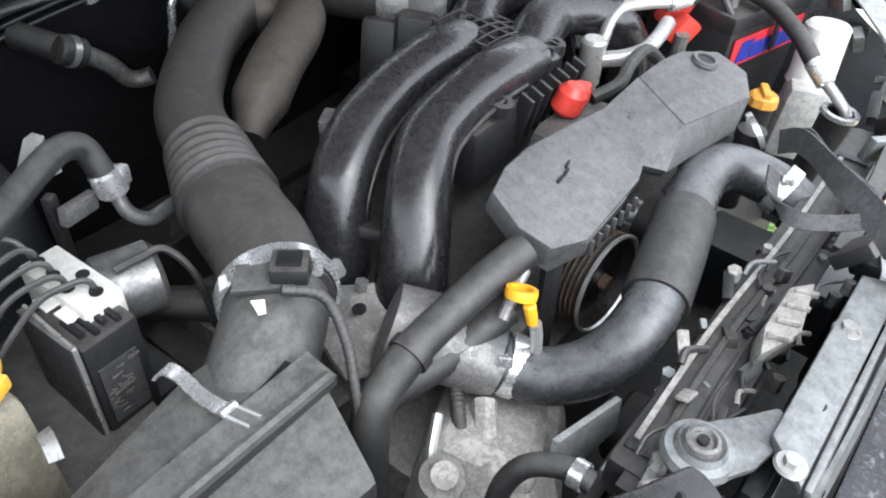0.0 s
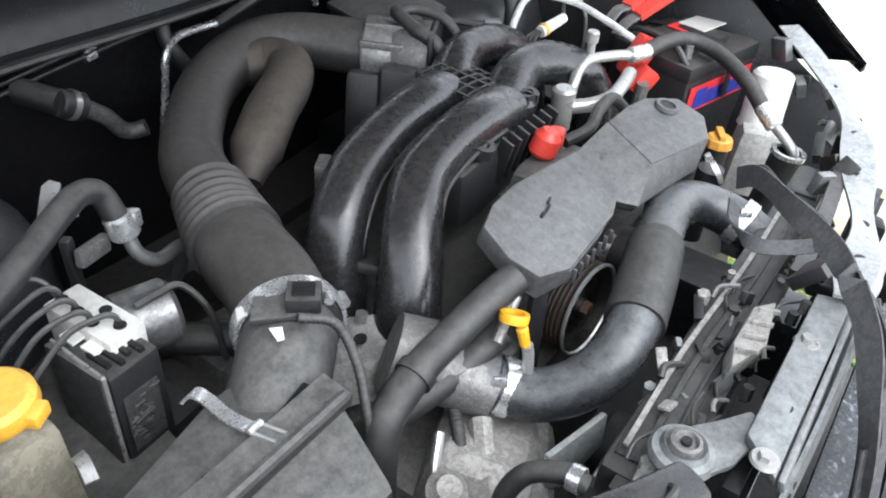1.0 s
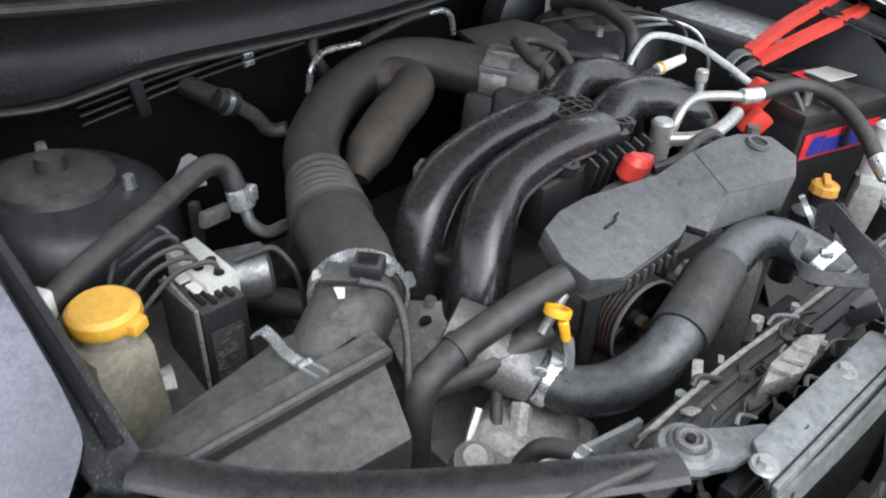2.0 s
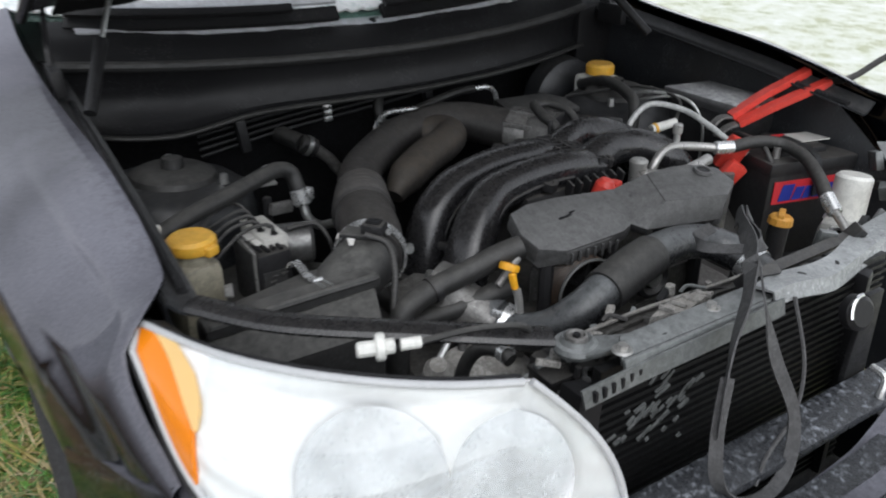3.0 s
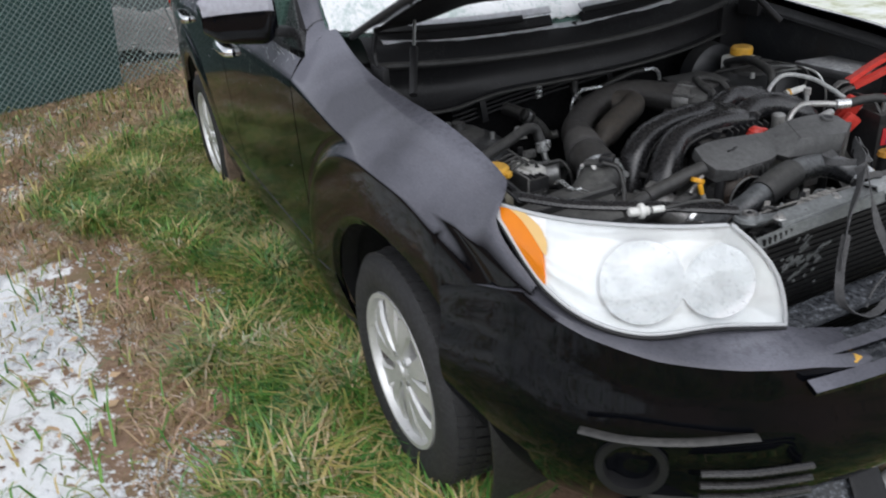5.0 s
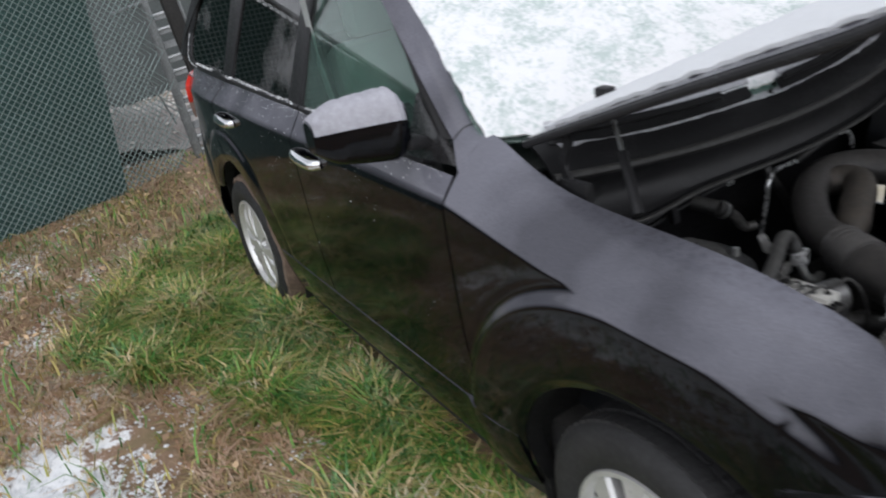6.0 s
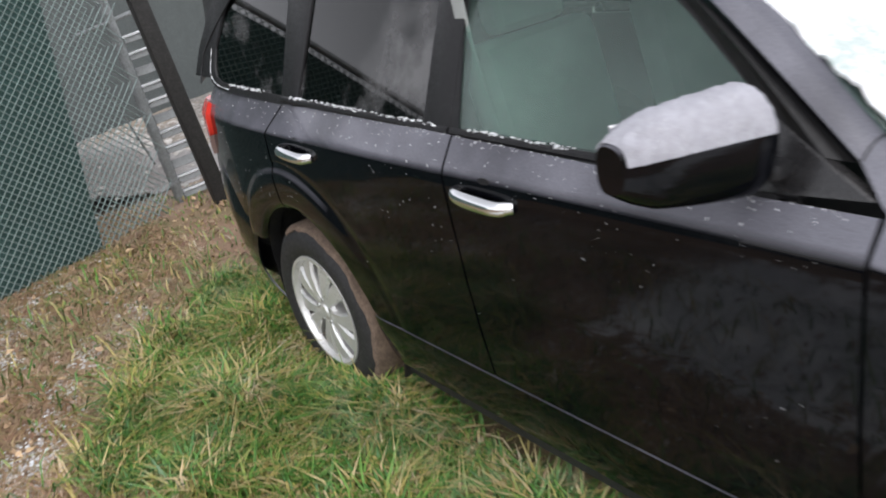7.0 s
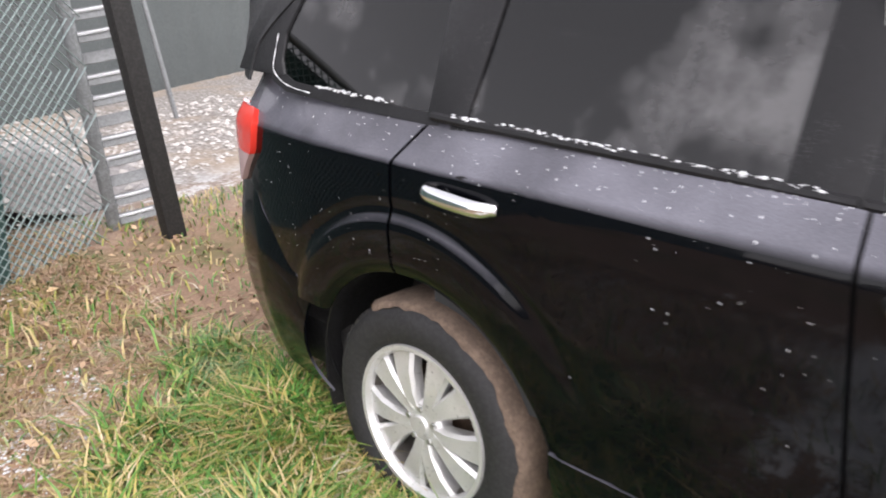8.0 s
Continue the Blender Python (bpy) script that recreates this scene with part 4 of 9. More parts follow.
# exposed crash beam and foam behind the missing grille
beam = bmesh.new()
loops = []
for x in np.linspace(-0.42, 0.42, 15):
    y = -0.86 + 0.25 * x * x
    loops.append([(x, y - 0.05, 0.60), (x, y - 0.055, 0.665), (x, y - 0.03, 0.68), (x, y + 0.03, 0.68), (x, y + 0.035, 0.60)])
rings(beam, loops)
bmesh.ops.recalc_face_normals(beam, faces=beam.faces[:])
def ice_material():
    """Wet black plastic with a broken crust of ice."""
    m, t, b = nodes_of("iced_black_plastic")
    co = t.nodes.new("ShaderNodeTexCoord").outputs["Object"]
    n1, n2, n3 = noise_node(t, 80, 7, 0.75, co), noise_node(t, 240, 5, 0.7, co), noise_node(t, 6, 3, 0.5, co)
    ice = times(t, times(t, ramp(t, n1.outputs["Fac"], 0.53, 0.66), ramp(t, n3.outputs["Fac"], 0.35, 0.6, (0.35, 0.35, 0.35, 1), (1, 1, 1, 1))), ramp(t, n2.outputs["Fac"], 0.35, 0.6, (0.5, 0.5, 0.5, 1), (1, 1, 1, 1)))
    t.links.new(mix(t, times(t, ice, upward(t, -0.2, 0.6)), (0.022, 0.024, 0.028), (0.42, 0.45, 0.5)), b.inputs["Base Color"])
    t.links.new(ramp(t, n1.outputs["Fac"], 0.4, 0.6, (0.14, 0.14, 0.14, 1), (0.6, 0.6, 0.6, 1)), b.inputs["Roughness"])
    bp = t.nodes.new("ShaderNodeBump")
    bp.inputs["Strength"].default_value, bp.inputs["Distance"].default_value = 0.6, 0.004
    t.links.new(n1.outputs["Fac"], bp.inputs["Height"])
    t.links.new(bp.outputs["Normal"], b.inputs["Normal"])
    return m


wet_black = ice_material()
part("crash_beam", beam, wet_black, car, "wet black beam sprinkled with sleet")
part("bumper_carrier", prism([(-0.44, -0.80, 0.69), (0.44, -0.80, 0.69), (0.44, -0.74, 0.70), (-0.44, -0.74, 0.70)], (0, 0, 0.015)), wet_black, car, "wet black strip with ice crumbs")
def strip(x0, dy, z):
    return [(x, -0.86 + 0.25 * x * x + dy, z) for x in np.linspace(x0, 0.46, 9)]


part("beam_lip", ribbon(strip(-0.33, -0.03, 0.690), 0.026, 0.008, (0, 1, 0.1)), paint, car, "smooth wet lip on the beam")
part("grille_lip", ribbon(strip(-0.36, -0.085, 0.662), 0.03, 0.012, (0, 1, 0.35)), paint, car, "smooth wet lip of the bumper")
part("grille_seat", sheet(lambda u, v: (-0.22 + 0.66 * u, -0.895 + 0.25 * (-0.22 + 0.66 * u) ** 2 - 0.05 * v, 0.666 - 0.004 * v), 24, 3, 0.005), wet_black, car, "iced black ledge of the missing grille")
part("bumper_skirt", sheet(lambda u, v: (-0.6 + 1.2 * u, -0.82 + 0.1 * abs(u - 0.5) + 0.12 * v, 0.25 - 0.02 * v), 20, 4, 0.006), wet_black, car)


# ---- headlamps ----
TOPC = [(-0.731, -0.398, 0.953), (-0.685, -0.488, 0.949), (-0.63, -0.565, 0.948), (-0.56, -0.637, 0.948), (-0.488, -0.69, 0.947), (-0.413, -0.729, 0.946)]
BOTC = [(-0.747, -0.432, 0.937), (-0.734, -0.568, 0.845), (-0.683, -0.655, 0.79), (-0.59, -0.717, 0.757), (-0.45, -0.757, 0.75), (-0.303, -0.79, 0.72)]


def lamp_edge(table, u, k=0):
    return Vector([smooths(u * 5, [(i, p[j]) for i, p in enumerate(table)]) for j in range(3)])


def lamp(u, v, depth=0.0):
    a, b = lamp_edge(BOTC, u), lamp_edge(TOPC, u)
    p = a.lerp(b, v) + Vector((0.032, -0.004, 0.004)) * (math.sin(min(max(v, 0), 1) * math.pi) * max(u, 0) ** 3)
    out = Vector((-0.45, -0.75, 0.45)).normalized()
    bulge = 0.035 * (math.sin(min(max(v, 0), 1) * math.pi) ** 0.7) * min(u * 4, 1) * min((1 - u) * 6 + 0.25, 1)
    return p + out * (bulge - depth)


head_glass = glass_material("clear_lamp_lens", (0.97, 0.98, 0.98), 0.03)
reflector = mat("bright_lamp_reflector", (0.9, 0.9, 0.9), 0.3, 0.0, var=0.02, bump=0.05, grit=0, mottle=0)
bowl_chrome = mat("lamp_bowl_chrome", (0.50, 0.505, 0.51), 0.34, 0.55, var=0.4, scale=26, bump=0.003, grit=0, mottle=0)


rim_clear = mat("milky_lens_rim", (0.5, 0.51, 0.52), 0.25, var=0.1, grit=0.1, mottle=0.1)


def build_headlamp(sg):
    flip = (lambda b: b) if sg < 0 else mirrored
    h = part("headlamp", flip(sheet(lambda u, v: (lamp(0.02 + 0.96 * u, v, 0.05 + 0.05 * math.sin(v * math.pi)) if v < 0.999 else lamp(0.02 + 0.96 * u, v, 0.004)), 24, 10, 0.004)), plastic, car, "clear headlamp with amber turn signal and twin reflectors")
    part("lens", flip(sheet(lambda u, v: lamp(0.225 + 0.775 * u, v), 30, 16, 0.003)), head_glass, h, "clear wet plastic lens").visible_shadow = False
    amber = lambda v: lerps(v, [(0, 0.20), (0.45, 0.195), (0.8, 0.10), (1, 0.03)])
    part("turn_signal", flip(sheet(lambda u, v: lamp(0.012 + amber(v) * u, v * 0.97 + 0.015, -0.001), 12, 14, 0.006)), orange_lens, h, "amber turn signal lens")
    part("pale_amber", flip(sheet(lambda u, v: lamp(0.014 + amber(0.45 + 0.55 * v) + u * (0.01 + lerps(v, [(0, 0), (0.35, 0.06), (0.7, 0.085), (1, 0.07)])), (0.45 + 0.55 * v) * 0.97 + 0.012, -0.001), 8, 10, 0.005)), pale_amber, h, "pale yellow corner of the turn signal")
    bowls = ((Vector((-0.575, -0.668, 0.846)), 0.090), (Vector((-0.438, -0.722, 0.832)), 0.080))

    def mirror_face(u, v):
        p = lamp(0.012 + 0.983 * u, 0.005 + 0.99 * v, 0.004 + (0.004 + 0.02 * min(max(u - 0.2, 0) * 5, 1)) * min(1, 7 * (1 - v), 7 * v, 12 * (1 - u)))
        deep = 0.0
        out = Vector((-0.45, -0.75, 0.45)).normalized()
        for c, r in bowls:
            away = p - c
            d = (away - out * away.dot(out)).length
            if d < 1.2 * r:
                deep = max(deep, 0.045 * (1 - (d / (1.2 * r)) ** 2) ** 2)
        step = 0.0008 * math.sin(v * 40) * (deep == 0)
        return p - out * (deep + step)
    part("reflector", flip(sheet(mirror_face, 110, 60, 0.003)), reflector, h, "white and silver stepped reflector")
    axis = Vector((-0.42, -0.86, 0.25))
    for c, r in bowls:
        ax2 = Vector((-0.45, -0.75, 0.45)).normalized()
        spots = [lamp(0.012 + 0.983 * i / 60, 0.005 + 0.99 * j / 30, 0.024) for i in range(61) for j in range(31)]
        o = min(spots, key=lambda q: (q - c - ax2 * (q - c).dot(ax2)).length) - ax2 * 0.0068
        part("lamp_bowl", flip(lathe([(r * 0.9 * k / 14, -0.03 * (1 - (k / 14) ** 2) - 0.0035 * math.sin(k * 1.3) * (k < 12)) for k in range(0, 15)], o, ax2, 40)), bowl_chrome, h, "silvery round reflector bowl")
        part("bulb_shield", flip(lathe([(0.0, -0.01), (0.009, -0.014), (0.011, -0.02), (0.011, -0.045), (0.0, -0.045)], o, axis, 16)), bowl_chrome, h)
    edge = [lamp(u, 1.0, -0.002) for u in np.linspace(0.02, 0.98, 14)]
    part("top_rim", flip(sweep([tuple(p) for p in edge], 0.0045, 8, 3)), rim_clear, h, "milky rim of the lens")
    part("top_seal", flip(sweep([tuple(p + Vector((0.003, 0.009, 0.0))) for p in edge], 0.0035, 8, 3)), trim, h)
    side = [lamp(1.0, v, -0.002) for v in np.linspace(0.0, 1.0, 8)]
    part("side_rim", flip(sweep([tuple(p) for p in side], 0.0045, 8, 3)), rim_clear, h)
    left = [lamp(0.0, v, -0.002) for v in np.linspace(0.0, 1.0, 6)] + [lamp(u, 1.0, -0.002) for u in (0.02, 0.04)]
    part("side_rim", flip(sweep([tuple(p) for p in left], 0.0045, 8, 3)), rim_clear, h)
    low = [lamp(u, 0.0, -0.002) for u in np.linspace(0.0, 1.0, 16)]
    part("lower_rim", flip(sweep([tuple(p) for p in low], 0.004, 8, 3)), rim_clear, h)
    part("lower_seal", flip(sweep([tuple(p + Vector((-0.003, -0.004, -0.006))) for p in low], 0.004, 8, 3)), trim, h)
    return h


build_headlamp(-1)
# side gap between bumper, lamp and wing is left open; the lamp's wiring plug lies on its top edge
plug = thing("wiring_plug", "white electrical plug lying on the headlamp's top edge", "plug", (-0.521, -0.602, 0.949))
part("plug_body", rod((-0.548, -0.594, 0.957), (-0.508, -0.608, 0.957), 0.009, None, 10, bevel=0.002), white_plastic, plug)
part("plug_collar", rod((-0.528, -0.60, 0.957), (-0.518, -0.604, 0.957), 0.016, None, 12, bevel=0.002), white_plastic, plug)
part("plug_nose", rod((-0.502, -0.61, 0.957), (-0.48, -0.617, 0.957), 0.007, None, 10), white_plastic, plug)
part("wire", sweep([(-0.48, -0.617, 0.957), (-0.42, -0.63, 0.96), (-0.36, -0.64, 0.95), (-0.33, -0.63, 0.92)], 0.004, 8), rubber, plug)

# ---- mirrors, handles, tail lamps ----
def mirror_point(f, a, grow=0.0):
    """A place on the mirror shell: f from the door outwards, a round it."""
    sh = max(min(0.62 + 3.2 * f, 1), 0.5) * (1 - 0.5 * max(f - 0.72, 0) ** 1.6 / 0.28 ** 1.6 * 0.8)
    w, hh = 0.060 * sh + grow, 0.088 * sh * (1.06 - 0.28 * f * f) + grow
    ca, sa = math.cos(a), math.sin(a)
    return (-0.838 - 0.205 * f - grow * (f > 0.9), 0.79 + 0.135 * f + w * math.copysign(abs(ca) ** 0.8, ca) * (0.6 if ca > 0 else 1.0), 1.208 - 0.006 * f + hh * math.copysign(abs(sa) ** 0.7, sa))


def build_mirror(flip):
    arm = block((-0.80, 0.80, 1.145), (0.12, 0.09, 0.03), (0, 10, 12), 0.012)
    part("mirror_arm", flip(arm), trim, car)
    shell = bmesh.new()
    rings(shell, [[mirror_point(k / 12, 2 * math.pi * i / 22) for i in range(22)] for k in range(13)])
    bmesh.ops.recalc_face_normals(shell, faces=shell.faces[:])
    part("mirror_shell", flip(shell), paint, car, "dark door mirror shell topped with wet snow")
    part("mirror_glass", flip(block((-0.945, 0.897, 1.204), (0.16, 0.006, 0.125), (0, 0, -33), 0.003)), chrome, car)
    tri = prism([(-0.795, 0.74, 1.10), (-0.795, 0.96, 1.105), (-0.75, 0.955, 1.21), (-0.765, 0.80, 1.155)], (0.02, 0, 0.004), 0.004)
    part("mirror_base", flip(tri), trim, car)


build_mirror(lambda b: b)
build_mirror(mirrored)
snow_cap = sheet(lambda u, v: mirror_point(0.04 + 0.94 * u, math.pi * (0.10 + 0.87 * v), 0.002 + 0.004 * max(noise.noise(Vector((u * 16, v * 11, 1))), -0.4)), 40, 20, 0.003)
slush = mat("wet_grey_snow", (0.55, 0.56, 0.60), 0.6, var=0.3, mottle=0.25, scale=50, grain=240, bump=0.7, dist=0.004)
whole("mirror_snow", snow_cap, mat("thin_wet_snow", (0.36, 0.36, 0.40), 0.6, var=0.25, mottle=0.0, scale=60, grain=300, bump=0.6, dist=0.003), "wet snow lying on top of the door mirror", "snow", kind="stuff")


def build_handle(y, flip):
    x = -side_x(y, 1.0)
    pts = [(x - 0.004, y + 0.095, 1.003), (x - 0.03, y + 0.07, 1.001), (x - 0.036, y, 0.997), (x - 0.03, y - 0.075, 0.992), (x - 0.004, y - 0.105, 0.99)]
    part("door_handle", flip(sweep(pts, lambda s: 0.0125 + 0.004 * math.sin(s * math.pi), 12, 8, 1.25)), chrome, car, "chrome pull handle")
    cup = lathe([(0.0, 0.0), (0.03, -0.001), (0.042, -0.003), (0.042, -0.012), (0.0, -0.012)], (x - 0.0035, y - 0.01, 1.006), (-1, 0, 0), 28)
    part("handle_cup", flip(cup), trim, car)


for y in (1.485, 2.445):
    build_handle(y, lambda b: b)
    build_handle(y, mirrored)


def tail(u, v, out=0.006, z0=0.845, z1=1.075):
    z = z0 + (z1 - z0) * v
    wid = lerps(v, [(0, 0.02), (0.5, 0.17), (0.85, 0.20), (1, 0.15)])
    y = 3.475 - wid * 0.8 * (1 - u) + 0.055 * u
    x = lerps(y, [(3.2, 0.818), (3.3, 0.803), (3.4, 0.78), (3.47, 0.755), (3.53, 0.71)]) - lerps(z, TUCK) + out
    return (-x, y, z)


both("tail_lamp", sheet(lambda u, v: tail(u, 0.45 + 0.55 * v), 10, 8, 0.02), red_lens, "red tail lamp lens")
both("tail_lamp_lower", sheet(lambda u, v: tail(u, 0.45 * v), 10, 6, 0.02), pink_lens, "pale lower tail lamp lens")
# tailgate and rear screen
part("tailgate", sheet(lambda u, v: ((0.66 - 0.05 * v) * (-1 + 2 * u), 3.56 - 0.1 * abs(-1 + 2 * u) ** 3 - 0.06 * v, 0.62 + 0.55 * v), 16, 10, 0.02), paint, car)
part("rear_window", sheet(lambda u, v: ((0.62 - 0.1 * v) * (-1 + 2 * u), 3.5 - 0.1 * abs(-1 + 2 * u) ** 3 - 0.24 * v, 1.17 + 0.36 * v), 16, 8, 0.006), privacy_glass, car)
wip = sheet(lambda u, v: (-0.60 + 0.09 * math.sin(u * math.pi) * 0.4 - 0.06 * (1 - u), 3.50 + 0.055 * math.sin(u * math.pi) * (0.5 + 0.5 * v), 1.17 + 0.19 * u), 8, 4, 0.012)
part("rear_side_trim", wip, trim, car)
# fuel-door and rear reflector seams stay as shallow lines
part("door_edge_guard", rod((-0.866, 1.652, 0.62), (-0.866, 1.652, 1.02), 0.002, None, 6), trim, car)

# ---- cabin inside, seen through the glass ----
def build_seat(x):
    s = part("front_seat", block((x, 1.45, 0.62), (0.48, 0.5, 0.24), (4, 0, 0), 0.06, seg=3), seat_cloth, car, "grey cloth front seat")
    part("backrest", block((x, 1.74, 0.98), (0.46, 0.14, 0.62), (-14, 0, 0), 0.06, seg=3), seat_cloth, s)
    part("headrest", block((x, 1.82, 1.37), (0.27, 0.1, 0.17), (-10, 0, 0), 0.045, seg=3), seat_cloth, s)


build_seat(-0.36)
build_seat(0.36)
rear_bench = part("rear_bench", block((0, 2.35, 0.62), (1.25, 0.5, 0.26), (4, 0, 0), 0.06, seg=3), dark_inside, car, "dark cloth rear bench")
part("backrest", block((0, 2.66, 0.92), (1.25, 0.14, 0.58), (-16, 0, 0), 0.06, seg=3), dark_inside, rear_bench)
part("dashboard", block((0, 0.78, 0.98), (1.36, 0.5, 0.24), (8, 0, 0), 0.07, seg=3), dark_inside, car)
wheel_ring = lathe([(0.17, -0.014), (0.186, 0.0), (0.17, 0.014), (0.156, 0.0)], (0.36, 1.08, 1.03), (0, -0.9, 0.45), 32, closed=True)
part("steering_wheel", wheel_ring, dark_inside, car)
both("door_lining", sheet(lambda u, v: (-0.77, 0.75 + 1.85 * u, 0.48 + 0.62 * v), 10, 4, 0.02), dark_inside)
part("belt_web", ribbon([(-0.69, 1.69, 1.5), (-0.69, 1.66, 1.25), (-0.66, 1.63, 1.0), (-0.62, 1.6, 0.7)], 0.045, 0.003, (0, 1, 0.1)), seat_cloth, car, "pale seat belt webbing")

# ---- cowl, firewall and bay structure ----
def cowl(u, v):
    a = -1 + 2 * u
    y = 0.42 - 0.12 * (1 - a * a) + 0.085 * v
    z = 1.075 - 0.02 * (1 - a * a) + 0.05 * math.sin(v * math.pi / 2) + 0.018 * v
    return (0.67 * a, y, z)


part("cowl_panel", sheet(lambda u, v: cowl(1 - u, v), 30, 6, 0.008), trim, car, "black plastic cowl under the windscreen")
slush_strip = sheet(lambda u, v: Vector(cowl(0.96 - 0.92 * u, 0.55 + 0.42 * v)) + Vector((0, 0, 0.008 + 0.006 * noise.noise(Vector((u * 30, v * 4, 5))) - 0.012 * noise.noise(Vector((u * 7, 0, 2))))), 70, 5, 0.006)
whole("cowl_snow", slush_strip, slush, "grey slush along the cowl below the windscreen", "snow", kind="stuff")
part("cowl_seal", sweep([(0.67 * a, 0.415 - 0.12 * (1 - a * a), 1.078 - 0.02 * (1 - a * a)) for a in np.linspace(-1, 1, 11)], 0.011, 10, 4), rubber, car)


def firewall(u, v):
    a = -1 + 2 * u
    y = 0.53 - 0.06 * (1 - a * a)
    return (0.69 * a, y + 0.03 * (1 - v), 0.40 + 0.67 * v)


part("firewall", sheet(lambda u, v: firewall(1 - u, v), 24, 16, 0.02), insulator, car, "black felt-lined firewall")
LIP = [(-0.66, 0.95), (-0.58, 0.935), (-0.47, 0.932), (-0.35, 0.958), (-0.25, 0.967), (0.04, 0.968), (0.37, 0.972), (0.66, 0.985)]


def cowl_front(u, v):
    """The black wall that hangs from the cowl's front edge and curls back to the firewall."""
    a = -1 + 2 * u
    y = 0.418 - 0.12 * (1 - a * a)
    top = 1.072 - 0.02 * (1 - a * a)
    low = smooths(0.67 * a, LIP)
    bow = 0.035 * math.exp(-((0.67 * a + 0.5) / 0.12) ** 2)
    return (0.67 * a, y + (0.012 + bow) * math.sin(v * math.pi) - 0.012 * (v > 0.97), top + (low - top) * v)


part("cowl_front", sheet(lambda u, v: cowl_front(1 - u, v), 60, 14, 0.006), trim, car, "black wall below the cowl")
part("cowl_lip", sweep([tuple(Vector(cowl_front(u, 1.0)) + Vector((0, -0.004, -0.003))) for u in np.linspace(0.01, 0.99, 22)], 0.009, 8, 3, 0.6), rubber, car, "rubber lip of the cowl wall")
part("cowl_end", prism([(0.64, 0.40, 0.75), (0.80, 0.40, 0.75), (0.80, 0.40, 1.085), (0.70, 0.40, 1.09), (0.64, 0.395, 1.07)], (0, 0.05, 0), 0.004), trim, car)
part("cowl_underside", sheet(lambda u, v: Vector(cowl_front(1 - u, 1.0)).lerp(Vector(firewall(1 - u, 0.78)), v), 24, 4, 0.004), insulator, car)
# aprons, rails, strut towers
for sg in (-1, 1):
    f = (lambda b: b) if sg < 0 else mirrored
    if sg < 0:
        part("inner_apron", sheet(lambda u, v: (-(0.70 - 0.05 * (1 - v) - 0.02 * math.sin(v * 3)), -0.36 + 0.80 * u, 0.42 + lerps(u, [(0, 0.555), (0.1, 0.585), (1, 0.645)]) * v), 24, 12, 0.006), painted_metal, car)
    else:
        part("inner_apron", mirrored(sheet(lambda u, v: (-(0.775 - 0.05 * (1 - v) - 0.02 * math.sin(v * 3)), -0.60 + 1.04 * u, 0.42 + lerps(u, [(0, 0.36), (0.12, 0.42), (0.25, 0.52), (0.35, 0.585), (1, 0.645)]) * v), 30, 12, 0.006)), painted_metal, car)
    g = (lambda b: b) if sg < 0 else (lambda b: (lambda m: (m.transform(Matrix.Translation((0.045, 0, 0.03))), m)[1])(mirrored(b)))
    part("hood_gutter", g(sheet(lambda u, v: (-(0.698 - 0.045 * v), -0.40 + 0.9 * u, lerps(u, [(0, 0.962), (0.3, 1.005), (0.6, 1.035), (1, 1.075)]) - 0.022 * math.sin(v * 2.2)), 24, 5, 0.004)), painted_metal, car)
    part("wing_bolt_rail", g(sweep([(-0.668, -0.36, 0.955), (-0.668, -0.05, 0.995), (-0.668, 0.3, 1.035)], 0.007, 8)), trim, car)
    part("chassis_rail", f(block((-0.48, -0.15, 0.47), (0.11, 1.2, 0.14), (0, 0, 0), 0.015)), painted_metal, car)
    part("strut_tower", f(lathe([(0.0, 0.0), (0.055, 0.0), (0.075, -0.006), (0.11, -0.012), (0.135, -0.03), (0.15, -0.07), (0.165, -0.2), (0.175, -0.5)], (-0.545, 0.14, 0.925), (0.06, 0, 1), 40)), painted_metal, car, "dusty black strut tower")
    part("strut_mount", f(lathe([(0.0, 0.03), (0.018, 0.03), (0.02, 0.012), (0.06, 0.01), (0.075, 0.002), (0.08, -0.01)], (-0.545, 0.14, 0.926), (0.06, 0, 1), 36)), rubber, car)
    for k in range(3):
        a = math.radians(80 + 120 * k)
        p = Vector((-0.545 + 0.095 * math.cos(a), 0.14 + 0.095 * math.sin(a), 0.912))
        part("strut_nut", f(rod(p, p + Vector((0.0, 0, 0.018)), 0.009, 0.007, 6)), steel, car)
part("bay_floor", block((0, -0.25, 0.36), (1.2, 1.12, 0.04), bevel=0.01), rubber, car)
# upper radiator support
sup = bmesh.new()
for x0, x1 in ((-0.25, 0.04),):
    prism([(x0, -0.708, 0.905), (x1, -0.708, 0.905), (x1 - 0.02, -0.672, 0.91), (x0 + 0.03, -0.672, 0.91)], (0, 0, 0.012), 0.004, sup)
    prism([(x0, -0.722, 0.89), (x1, -0.722, 0.89), (x1, -0.715, 0.918), (x0, -0.715, 0.918)], (0, 0.006, 0), 0.002, sup)
for v in sup.verts:
    v.co.z -= 0.02
    v.co.y += 0.008
part("radiator_support", sup, support_metal, car, "scuffed grey radiator support panel")
for x, y, r in ((-0.164, -0.69, 0.008), (-0.115, -0.682, 0.006), (0.0, -0.685, 0.007)):
    part("support_hole", lathe([(0.0, 0.0), (r, 0.0), (r, 0.0012), (0.0, 0.0012)], (x, y + 0.008, 0.8975), (0, 0, 1), 16), trim, car)
